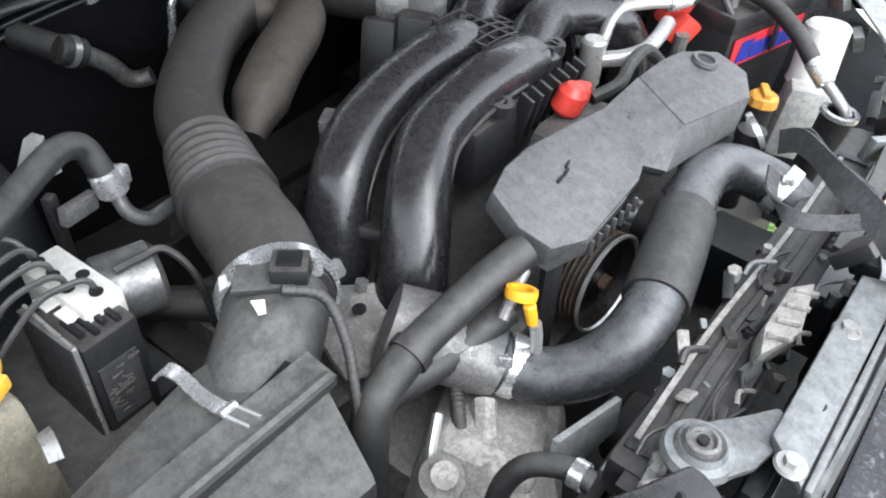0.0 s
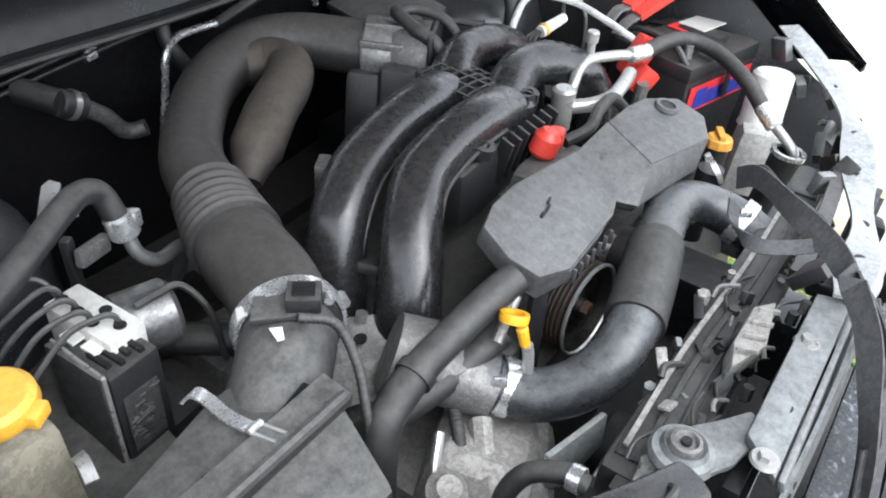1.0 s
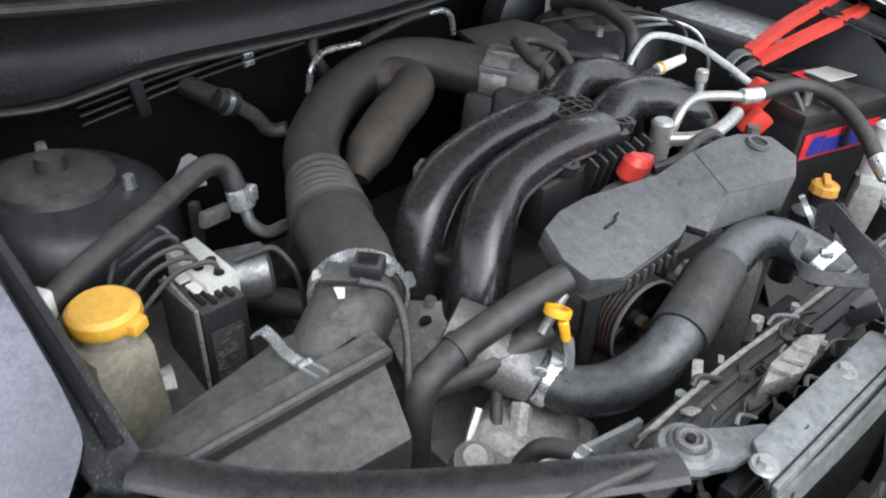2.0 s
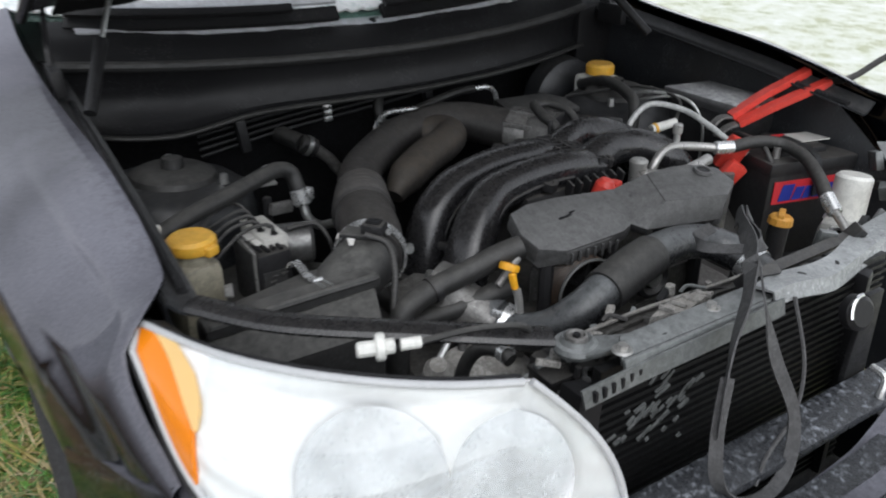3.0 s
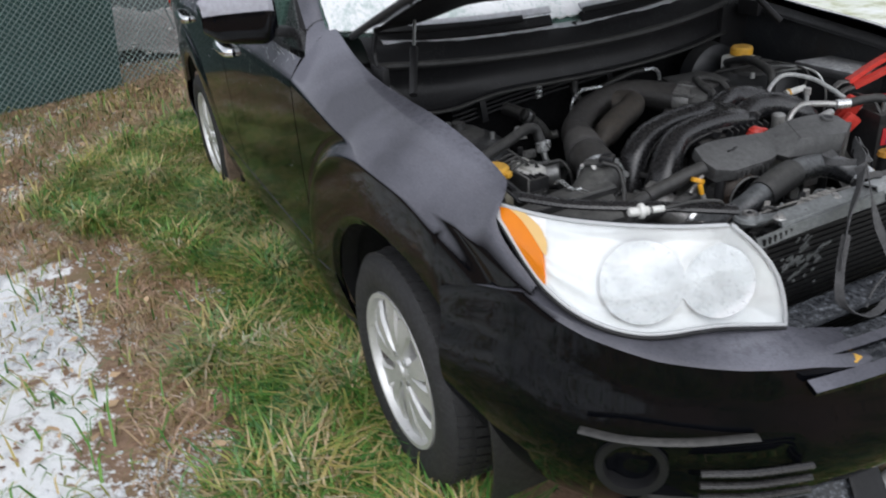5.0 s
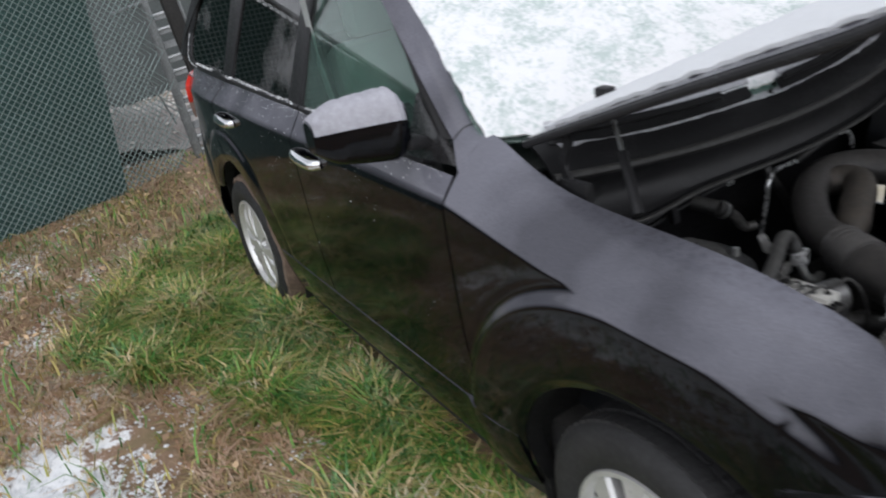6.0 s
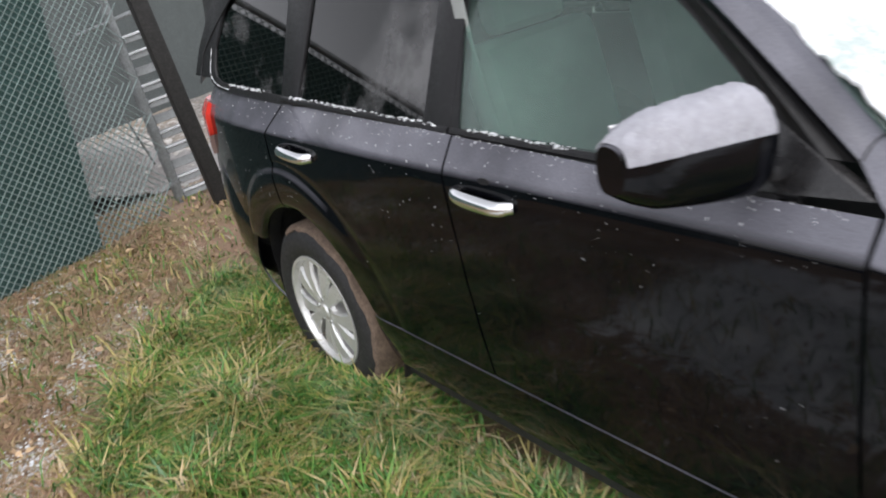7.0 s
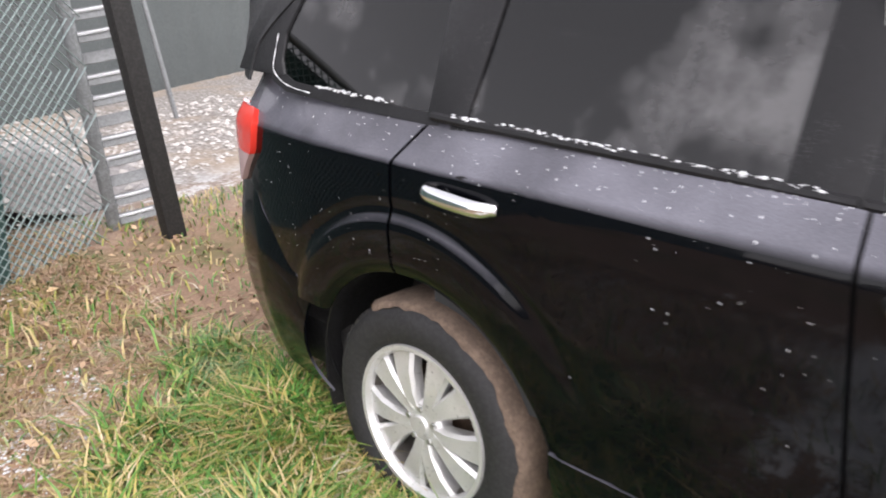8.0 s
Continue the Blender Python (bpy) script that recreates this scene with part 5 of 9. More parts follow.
for x, y in ((-0.062, -0.68), (-0.235, -0.69)):
    part("support_bolt", rod((x, y + 0.004, 0.899), (x, y + 0.004, 0.906), 0.0075, 0.007, 6), bare_alloy, car)
    part("bolt_washer", lathe([(0.0, 0.003), (0.012, 0.003), (0.0135, 0.0)], (x, y + 0.004, 0.897), (0, 0, 1), 20), bare_alloy, car)
for sg in (-1, 1):
    f = (lambda b: b) if sg < 0 else mirrored
    part("support_side", f(prism([(-0.33, -0.69, 0.45), (-0.295, -0.70, 0.45), (-0.275, -0.705, 0.86), (-0.305, -0.695, 0.86)], (0, 0.04, 0), 0.006)), trim, car)
    if sg < 0:
        part("lamp_bridge", f(sweep([(-0.315, -0.645, 0.922), (-0.37, -0.62, 0.93), (-0.445, -0.578, 0.938), (-0.585, -0.475, 0.942), (-0.665, -0.385, 0.948)], 0.020, 10, 6, 0.45)), glossy_plastic, car, "black plastic lamp bridge with clips")
part("support_flange", ribbon([(-0.315, -0.708, 0.868), (-0.22, -0.714, 0.879), (-0.1, -0.717, 0.884), (0.04, -0.716, 0.888)], 0.024, 0.004, (0, 0.25, 1)), support_metal, car, "bent pale lower flange of the support")
for k in range(6):
    part("flange_notch", block((-0.30 + 0.014 * k, -0.712, 0.87 + 0.0014 * k), (0.005, 0.008, 0.014), bevel=0.001), trim, car)
pale_steel = mat("bare_pale_steel", (0.26, 0.27, 0.275), 0.45, 0.2, var=0.3, scale=20, dust=(0.5, 0.52, 0.52), amount=0.6, pits=0.9, grit=0.8)
BR = [(0.02, -0.695, 0.908), (0.08, -0.692, 0.902), (0.18, -0.685, 0.893), (0.31, -0.655, 0.882), (0.45, -0.625, 0.873), (0.58, -0.585, 0.867), (0.72, -0.51, 0.872), (0.79, -0.42, 0.90)]


def bridge(u, v):
    c = Vector([smooths(u * 7, [(i, p[j]) for i, p in enumerate(BR)]) for j in range(3)])
    w = 0.017 + 0.01 * math.sin(u * 9) ** 2
    return c + Vector((0.35, -0.94, 0)) * (w * (2 * v - 1)) + Vector((0, 0, 0.008 * math.sin(u * 14) * v - 0.02 * (v > 0.9)))


part("bridge_panel", sheet(bridge, 40, 6, 0.004), pale_steel, car, "pale bent bridge panel")
for u in (0.2, 0.33, 0.47, 0.62, 0.8):
    c = Vector(bridge(u, 0.45))
    part("bridge_hole", lathe([(0.0, 0.0), (0.007, 0.0), (0.007, 0.003), (0.0, 0.003)], tuple(c + Vector((0, 0, 0.001))), (0, 0, 1), 14), trim, car)
RNB = random.Random(5)
for k in range(16):
    c = Vector(bridge(0.1 + 0.055 * k, 0.5))
    part("bridge_scrap", block(c + Vector((RNB.uniform(-0.02, 0.02), RNB.uniform(0.015, 0.05), RNB.uniform(-0.05, 0.0))), (RNB.uniform(0.02, 0.05), RNB.uniform(0.008, 0.02), RNB.uniform(0.01, 0.05)), (RNB.uniform(-40, 40), RNB.uniform(-40, 40), RNB.uniform(0, 180)), 0.003), RNB.choice((painted_metal, support_metal, plastic)), car)
part("bridge_prop", rod((0.5, -0.60, 0.5), (0.49, -0.60, 0.87), 0.012, None, 10), trim, car)

# ---- open hood, hinges and wipers ----
def hood_at(a, s, lift=0.0):
    """A place on the raised hood: a across from -1 to 1, s from its rear to its front edge."""
    w = 0.705 - 0.06 * s * s
    y = 0.46 - 0.15 * (1 - a * a) * (1 - s) - 0.94 * s + 0.14 * abs(a) ** 3 * s ** 6
    z = 1.172 + 0.342 * s + 0.09 * (1 - abs(a) ** 2.2) - 0.05 * s ** 4
    return Vector((w * a, y, z + lift))


hood = thing("hood", "dark raised hood with snow on top", "hood", (0, 0.45, 1.13))
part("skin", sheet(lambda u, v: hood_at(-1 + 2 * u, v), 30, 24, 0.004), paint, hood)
part("edge_hem", sweep([tuple(hood_at(-1, s, -0.008)) for s in np.linspace(0, 1, 12)], 0.010, 10, 2), trim, hood)
part("edge_flange", sheet(lambda u, v: hood_at(1 - 0.03 * v, 0.02 + 0.9 * u, -0.01 - 0.07 * v), 24, 3, 0.004), insulator, hood, "folded inner flange of the hood")
part("edge_hem", sweep([tuple(hood_at(1, s, -0.008)) for s in np.linspace(0, 1, 12)], 0.010, 10, 2), trim, hood)
part("inner_frame", sheet(lambda u, v: hood_at(-0.93 + 1.86 * u, 0.03 + 0.93 * v, -0.022 - 0.012 * math.sin(u * math.pi * 5) ** 2), 30, 20, 0.006), insulator, hood, "black hood lining")
whole("hood_snow", sheet(lambda u, v: hood_at(-0.95 + 1.9 * u, 0.02 + 0.96 * v, 0.014 + 0.006 * noise.noise(Vector((u * 30, v * 24, 2))) - 0.009 * (abs(2 * u - 1) ** 12)), 70, 40, 0.008), frost, "white snow lying on the raised hood", "snow", kind="stuff", smooth=80)
for sg in (-1, 1):
    f = (lambda b: b) if sg < 0 else mirrored
    h = part("hood_hinge", f(block((-0.685, 0.32, 1.075), (0.02, 0.09, 0.05), (0, 0, 0), 0.004)), trim, hood, "black steel hood hinge")
    part("hinge_arm", f(ribbon([(-0.685, 0.33, 1.08), (-0.682, 0.36, 1.13), (-0.68, 0.33, 1.195)], 0.026, 0.008, (0.2, 1, 0.2))), trim, h)
    strut = part("gas_strut", f(rod((-0.66, 0.16, 1.05), (-0.605, 0.255, 1.15), 0.011, None, 12)), trim, hood, "black gas strut holding the hood")
    part("strut_rod", f(rod((-0.605, 0.255, 1.15), (-0.545, 0.36, 1.245), 0.0045, None, 8)), steel, strut)
    part("strut_bracket", f(block((-0.54, 0.37, 1.248), (0.03, 0.04, 0.03), (0, 0, 0), 0.005)), trim, strut)


def screen_point(x, v, lift=0.022):
    u = 0.5 + 0.5 * x / (0.70 - 0.14 * v)
    return screen(u, v, lift)


for x0, x1, x2, v0, v1 in ((-0.60, -0.10, -0.1, -0.012, 0.0), (0.0, 0.60, 0.6, -0.005, 0.01)):
    P = [screen_point(x0 + (x1 - x0) * k, v0 + (v1 - v0) * k, 0.014) for k in np.linspace(0, 1, 6)]
    w = part("windscreen_wiper", ribbon(P, 0.03, 0.012, (0, 0.5, 0.6)), trim, car, "black windscreen wiper with snow along its arm")
    Q = [tuple(Vector(p) + Vector((0, -0.012, 0.02))) for p in P]
    part("arm", ribbon(Q[:4] + [tuple(Vector(Q[4]))], 0.016, 0.012, (0, 0.5, 0.6)), trim, w)
    part("snow_ridge", ribbon([tuple(Vector(p) + Vector((0, 0.008, 0.03))) for p in P], 0.02, 0.008, (0, 0.5, 0.6)), slush, w)

# ---- engine bay: engine and intake ----
engine = thing("engine", "dusty flat-four engine block under hoses and covers", "engine", (0.02, -0.18, 0.38))
part("crankcase", block((0.02, -0.2, 0.56), (0.34, 0.46, 0.36), bevel=0.03), dark_casting, engine)
for sg in (-1, 1):
    part("cylinder_bank", block((0.02 + sg * 0.26, -0.2, 0.56), (0.22, 0.42, 0.26), (0, sg * -6, 0), 0.03), cast_metal, engine)
    part("rocker_cover", block((0.02 + sg * 0.385, -0.2, 0.56), (0.06, 0.40, 0.24), (0, sg * -6, 0), 0.025), plastic, engine)
part("timing_case", block((0.02, -0.375, 0.57), (0.5, 0.05, 0.40), bevel=0.02), dark_casting, engine)
part("water_outlet", lathe([(0.0, -0.07), (0.045, -0.07), (0.05, -0.03), (0.038, -0.01), (0.036, 0.03), (0.033, 0.05), (0.0, 0.05)], (-0.245, -0.372, 0.805), (0.45, -0.75, -0.3), 24), cast_metal, engine)
part("gear_housing", block((-0.285, -0.425, 0.62), (0.16, 0.12, 0.28), (10, 18, 24), 0.04, seg=3), pale_casting, engine, "bare cast aluminium housing streaked with grime")
part("housing_boss", lathe([(0.0, 0.05), (0.05, 0.05), (0.062, 0.03), (0.065, -0.05), (0.0, -0.05)], (-0.30, -0.47, 0.69), (0.3, -0.5, 0.7), 24), pale_casting, engine)
part("housing_rib", sweep([(-0.25, -0.42, 0.765), (-0.285, -0.45, 0.75), (-0.32, -0.49, 0.70)], 0.014, 8), pale_casting, engine)
part("front_casting", block((-0.23, -0.435, 0.625), (0.18, 0.13, 0.14), (12, -14, 30), 0.035, seg=3), pale_casting, engine, "pale cast housing smeared with grime")
for x, y, z, r in ((-0.345, -0.44, 0.76, 0.022), (-0.255, -0.475, 0.70, 0.026), (-0.205, -0.42, 0.70, 0.018), (-0.29, -0.49, 0.71, 0.02)):
    part("casting_boss", lathe([(0.0, 0.02), (r * 0.6, 0.02), (r * 0.75, 0.012), (r, 0.008), (r * 1.15, -0.03)], (x, y, z), (-0.2, -0.35, 1), 20), pale_casting, engine)
part("casting_rib", sweep([(-0.36, -0.43, 0.69), (-0.31, -0.46, 0.705), (-0.27, -0.48, 0.70)], 0.008, 8), pale_casting, engine)
part("shield_plate", prism([(-0.297, -0.21, 0.78), (-0.252, -0.21, 0.792), (-0.227, -0.238, 0.795), (-0.197, -0.26, 0.795), (-0.215, -0.285, 0.78), (-0.207, -0.30, 0.775), (-0.252, -0.335, 0.755), (-0.312, -0.285, 0.745)], (0.002, -0.002, 0.004), 0.001), cast_metal, engine, "thin grey heat shield plate")
part("shield_bolt", rod((-0.234, -0.238, 0.795), (-0.232, -0.238, 0.806), 0.008, None, 6), steel, engine)
part("shield_hole", lathe([(0.0, 0.0), (0.008, 0.0), (0.008, 0.002), (0.0, 0.002)], (-0.256, -0.256, 0.7925), (-0.15, 0.1, 1), 16), trim, engine)


def ribbed(base, amp, n, s0, s1):
    return lambda s: base(s) + (amp * (0.5 + 0.5 * math.cos((s - s0) / (s1 - s0) * n * 2 * math.pi)) if s0 < s < s1 else 0)


hose = thing("air_intake_hose", "thick dusty black air intake hose with bellows", "hose", (-0.2, 0.0, 0.82))
P = [(0.228, 0.09, 0.885), (0.19, 0.15, 0.888), (0.15, 0.208, 0.892), (0.10, 0.243, 0.892), (0.045, 0.248, 0.888), (-0.02, 0.226, 0.885), (-0.078, 0.192, 0.883), (-0.13, 0.15, 0.88), (-0.18, 0.102, 0.878), (-0.215, 0.055, 0.875), (-0.246, -0.015, 0.872), (-0.272, -0.07, 0.868), (-0.292, -0.12, 0.866), (-0.312, -0.178, 0.866), (-0.352, -0.25, 0.866)]
part("hose_body", sweep(P, ribbed(lambda s: lerps(s, [(0, 0.047), (0.3, 0.042), (0.55, 0.0405), (0.7, 0.043), (0.8, 0.05), (0.86, 0.053), (1, 0.052)]), 0.0065, 6, 0.70, 0.815), 36, 40), brown_rubber, hose)
res = [(0.03, 0.225, 0.882), (0.065, 0.205, 0.884), (0.072, 0.168, 0.884), (0.03, 0.13, 0.881), (-0.03, 0.10, 0.874), (-0.08, 0.072, 0.864), (-0.12, 0.05, 0.85), (-0.148, 0.034, 0.83)]
part("resonator", sweep(res, lambda s: 0.038 * min(1, 0.85 + s) * (1 - 0.5 * max(s - 0.8, 0) / 0.2), 28, 10), earthy_rubber, hose, "bulging earth-dusted resonator chamber")
part("hose_clamp", lathe([(0.055, -0.0095), (0.0595, -0.0095), (0.0595, 0.0095), (0.055, 0.0095)], (-0.344, -0.235, 0.866), (0.5, 0.84, 0.0), 40, closed=True), bright_steel, hose, "bright steel band clamp")
part("clamp_screw", rod((-0.284, -0.258, 0.868), (-0.276, -0.244, 0.866), 0.007, None, 8), steel, hose)
airbox = thing("air_filter_box", "dusty grey-black air filter box with steel clip", "air filter", (-0.51, -0.36, 0.6), shift=(0, 0.026, -0.024))
part("inlet_tube", sweep([(-0.334, -0.245, 0.89), (-0.36, -0.275, 0.889), (-0.395, -0.30, 0.885), (-0.43, -0.32, 0.872), (-0.455, -0.335, 0.85)], lambda s: 0.0505 - 0.004 * s, 32, 8), dusty_plastic, airbox)
part("sensor_pad", prism([(-0.375, -0.247, 0.938), (-0.335, -0.284, 0.938), (-0.36, -0.308, 0.938), (-0.402, -0.27, 0.938)], (0, 0, 0.007), 0.002), dusty_plastic, airbox)
part("airflow_sensor", block((-0.351, -0.292, 0.952), (0.03, 0.034, 0.018), (0, 0, 40), 0.003), plastic, airbox)
part("sensor_slot", block((-0.351, -0.292, 0.962), (0.018, 0.022, 0.004), (0, 0, 40), 0.001), trim, airbox)
part("sensor_clip", rod((-0.338, -0.312, 0.948), (-0.33, -0.304, 0.948), 0.005, None, 8), bright_steel, airbox)
part("warning_tag", prism([(-0.398, -0.292, 0.944), (-0.389, -0.300, 0.944), (-0.396, -0.309, 0.94), (-0.402, -0.306, 0.94)], (0, 0, 0.002), 0), label_white, airbox)
part("warning_tag", prism([(-0.386, -0.232, 0.925), (-0.377, -0.238, 0.929), (-0.386, -0.25, 0.929), (-0.395, -0.244, 0.924)], (0, 0, 0.002), 0), label_white, airbox)
part("rear_housing", prism([(-0.40, -0.35, 0.915), (-0.42, -0.288, 0.909), (-0.469, -0.282, 0.906), (-0.60, -0.306, 0.90), (-0.645, -0.314, 0.897), (-0.645, -0.35, 0.90)], (0.01, 0.01, -0.24), 0.012), dusty_plastic, airbox)
part("front_housing", prism([(-0.395, -0.372, 0.911), (-0.645, -0.366, 0.898), (-0.645, -0.44, 0.868), (-0.43, -0.468, 0.887)], (0, 0.01, -0.26), 0.010), dusty_plastic, airbox)
part("joint_flange", ribbon([(-0.395, -0.372, 0.917), (-0.5, -0.370, 0.913), (-0.645, -0.366, 0.905)], 0.035, 0.014, (0.05, 1, 0.1)), dusty_plastic, airbox)
part("flange_rib", sweep([(-0.40, -0.386, 0.922), (-0.52, -0.383, 0.918), (-0.64, -0.378, 0.91)], 0.006, 8), dusty_plastic, airbox)
part("spring_clip", ribbon([(-0.486, -0.274, 0.913), (-0.481, -0.282, 0.924), (-0.477, -0.294, 0.920), (-0.477, -0.316, 0.916), (-0.476, -0.338, 0.918), (-0.475, -0.350, 0.922)], 0.0125, 0.003, (0.9, 0.12, 0)), bright_steel, airbox, "bright spring steel clip")
part("clip_hook", rod((-0.482, -0.350, 0.923), (-0.467, -0.350, 0.923), 0.0035, None, 8), bright_steel, airbox)
for dx in (-0.006, 0.006):
    part("clip_leg", rod((-0.475 + dx, -0.350, 0.922), (-0.468 + dx, -0.374, 0.921), 0.0022, None, 8), steel, airbox)
part("flange_slot", block((-0.435, -0.352, 0.917), (0.055, 0.007, 0.004), (0, 3, 12), 0.001), trim, airbox)
for p, q in (((-0.53, -0.345, 0.909), (-0.522, -0.358, 0.912)), ((-0.56, -0.362, 0.912), (-0.585, -0.366, 0.910)), ((-0.585, -0.366, 0.910), (-0.578, -0.378, 0.909))):
    part("chip", rod(p, q, 0.0016, 0.001, 6), trim, airbox)
part("side_clip", ribbon([(-0.60, -0.335, 0.892), (-0.606, -0.35, 0.905), (-0.60, -0.375, 0.895)], 0.022, 0.003, (1, 0.1, 0)), bright_steel, airbox, "bright spring steel clip")

manifold = thing("intake_manifold", "satin black plastic intake manifold with four curved runners", "manifold", (0.05, -0.2, 0.74))
PLEN = pose(0.15, -0.135, 0.895, 0, 4, -8)
part("plenum", (lambda b: (b.transform(PLEN), b)[1])(block((0, 0, 0), (0.10, 0.17, 0.055), bevel=0.02, seg=3)), glossy_plastic, manifold)
for k in range(9):
    c = Vector((0, -0.075 + 0.0185 * k, 0.03))
    part("plenum_rib", ribbon([tuple(PLEN @ (c + Vector((x, 0, -0.008 * (x / 0.05) ** 2)))) for x in (-0.05, 0, 0.05)], 0.014, 0.004, (0, 0, 1), 3), plastic, manifold)
for k in range(5):
    c = Vector((-0.045 + 0.0225 * k, 0, 0.03 - 0.006 * abs(k - 2) / 2))
    part("plenum_rib", ribbon([tuple(PLEN @ (c + Vector((0, y, 0)))) for y in (-0.08, 0, 0.08)], 0.014, 0.004, (0, 0, 1), 3), plastic, manifold)


def duct(pts, w, h, power=2.5, segs=28, sub=8):
    """A tube of rounded-square section along a smooth path; w and h: half sizes as functions of 0..1."""
    bm = bmesh.new()
    C = spline(pts, sub)
    loops, side = [], None
    for i, c in enumerate(C):
        d = (C[min(i + 1, len(C) - 1)] - C[max(i - 1, 0)]).normalized()
        side = (side or d.cross(Vector((0, 0, 1)))).normalized()
        side = (side - d * side.dot(d)).normalized()
        top = side.cross(d)
        t = i / (len(C) - 1)
        ring = []
        for k in range(segs):
            a = 2 * math.pi * k / segs
            ca, sa = math.cos(a), math.sin(a)
            ring.append(c + side * (w(t) * math.copysign(abs(ca) ** (2 / power), ca)) + top * (h(t) * math.copysign(abs(sa) ** (2 / power), sa)))
        loops.append(ring)
    rings(bm, loops)
    bmesh.ops.recalc_face_normals(bm, faces=bm.faces[:])
    return bm


RUN = [
    [(0.15, -0.185, 0.903), (0.085, -0.19, 0.912), (0.03, -0.192, 0.913), (-0.03, -0.197, 0.909), (-0.08, -0.206, 0.90), (-0.123, -0.228, 0.88), (-0.157, -0.252, 0.845), (-0.185, -0.27, 0.80), (-0.20, -0.282, 0.75)],
    [(0.13, -0.09, 0.903), (0.07, -0.10, 0.91), (0.0, -0.108, 0.911), (-0.06, -0.118, 0.907), (-0.115, -0.13, 0.895), (-0.16, -0.146, 0.868), (-0.188, -0.158, 0.825), (-0.205, -0.17, 0.77), (-0.21, -0.175, 0.73)],
    [(0.16, -0.085, 0.893), (0.21, -0.06, 0.905), (0.27, -0.043, 0.908), (0.34, -0.045, 0.90), (0.395, -0.06, 0.87), (0.425, -0.075, 0.80), (0.43, -0.08, 0.70)],
    [(0.17, -0.17, 0.893), (0.22, -0.155, 0.905), (0.28, -0.146, 0.91), (0.335, -0.165, 0.905), (0.385, -0.20, 0.875), (0.41, -0.22, 0.81), (0.415, -0.225, 0.70)],
]
for i, p in enumerate(RUN):
    if i < 2:
        part("runner", duct(p, lambda t: lerps(t, [(0, 0.038), (0.35, 0.034), (0.6, 0.036), (1, 0.043)]), lambda t: lerps(t, [(0, 0.034), (0.4, 0.033), (0.65, 0.038), (1, 0.036)])), glossy_plastic, manifold, "curved satin black runner with dusty flank")
        part("runner_seam", sweep([tuple(Vector(q) + Vector((0.006, -0.036, -0.004))) for q in p[1:-1]], 0.003, 8, 6), plastic, manifold)
    else:
        part("runner", sweep(p, lambda t: 0.038 - 0.003 * math.sin(t * math.pi), 22, 8), glossy_plastic, manifold, "dust-grey curved runner")
part("runner_flange", block((-0.185, -0.28, 0.762), (0.09, 0.09, 0.022), (0, 10, 18), 0.008), plastic, manifold)
part("runner_flange", block((-0.207, -0.172, 0.755), (0.11, 0.10, 0.022), (0, 10, 18), 0.008), plastic, manifold)
for x, y, z in ((-0.148, -0.318, 0.782), (-0.25, -0.31, 0.782)):
    part("flange_bolt", rod((x, y, z), (x, y, z + 0.012), 0.008, 0.007, 6), dark_casting, manifold)
part("runner_link", block((-0.165, -0.205, 0.82), (0.05, 0.07, 0.014), (0, 20, 20), 0.004), plastic, manifold)
for p, q in (((0.03, -0.226, 0.897), (0.01, -0.205, 0.89)), ((0.195, -0.197, 0.903), (0.165, -0.19, 0.89))):
    part("mounting_lug", lathe([(0.007, 0.0), (0.0155, 0.0), (0.0155, 0.016), (0.007, 0.016)], p, (0, -0.2, 1), 20, closed=True), plastic, manifold)
    part("lug_arm", rod(q, Vector(p) + Vector((0, 0.012, 0.006)), 0.010, 0.007, 8), plastic, manifold)
part("lower_body", block((0.085, -0.205, 0.845), (0.22, 0.05, 0.09), (0, 0, 2), 0.015), plastic, manifold)
for k in range(7):
    part("body_fin", block((0.07 + 0.021 * k, -0.234, 0.872), (0.0045, 0.022, 0.07), (14, 0, -8), 0.001), plastic, manifold)
throttle = thing("throttle_body", "dusty cast throttle body with plastic cover", "throttle", (0.22, 0.05, 0.8))
part("throttle_housing", lathe([(0.0, -0.06), (0.05, -0.06), (0.055, -0.03), (0.047, -0.01), (0.056, 0.01), (0.056, 0.05), (0.0, 0.05)], (0.235, 0.065, 0.884), (0.45, -0.88, 0.05), 28), cast_metal, throttle)
for a in (0.6, 1.3, 2.0, 2.7):
    part("casting_rib", block((0.225 - 0.05 * math.cos(a), 0.085 - 0.02 * math.cos(a), 0.884 + 0.05 * math.sin(a)), (0.008, 0.07, 0.012), (0, 0, 27), 0.002), cast_metal, throttle)
part("hose_band", lathe([(0.049, -0.008), (0.053, -0.008), (0.053, 0.008), (0.049, 0.008)], (0.214, 0.112, 0.886), (0.5, -0.85, 0.0), 32, closed=True), cast_metal, throttle)
part("motor_cover", block((0.185, 0.03, 0.845), (0.05, 0.07, 0.09), (0, 12, 27), 0.018, seg=3), plastic, throttle)
part("side_casting", block((0.165, 0.07, 0.81), (0.04, 0.09, 0.12), (0, 14, 27), 0.014), plastic, throttle, "ribbed grimy casting")
part("flange_edge", block((0.262, 0.018, 0.884), (0.12, 0.010, 0.115), (0, 0, 27), 0.006), plastic, throttle)
part("mount_leg", block((0.23, 0.03, 0.79), (0.06, 0.06, 0.12), (0, 0, 0), 0.01), plastic, throttle)

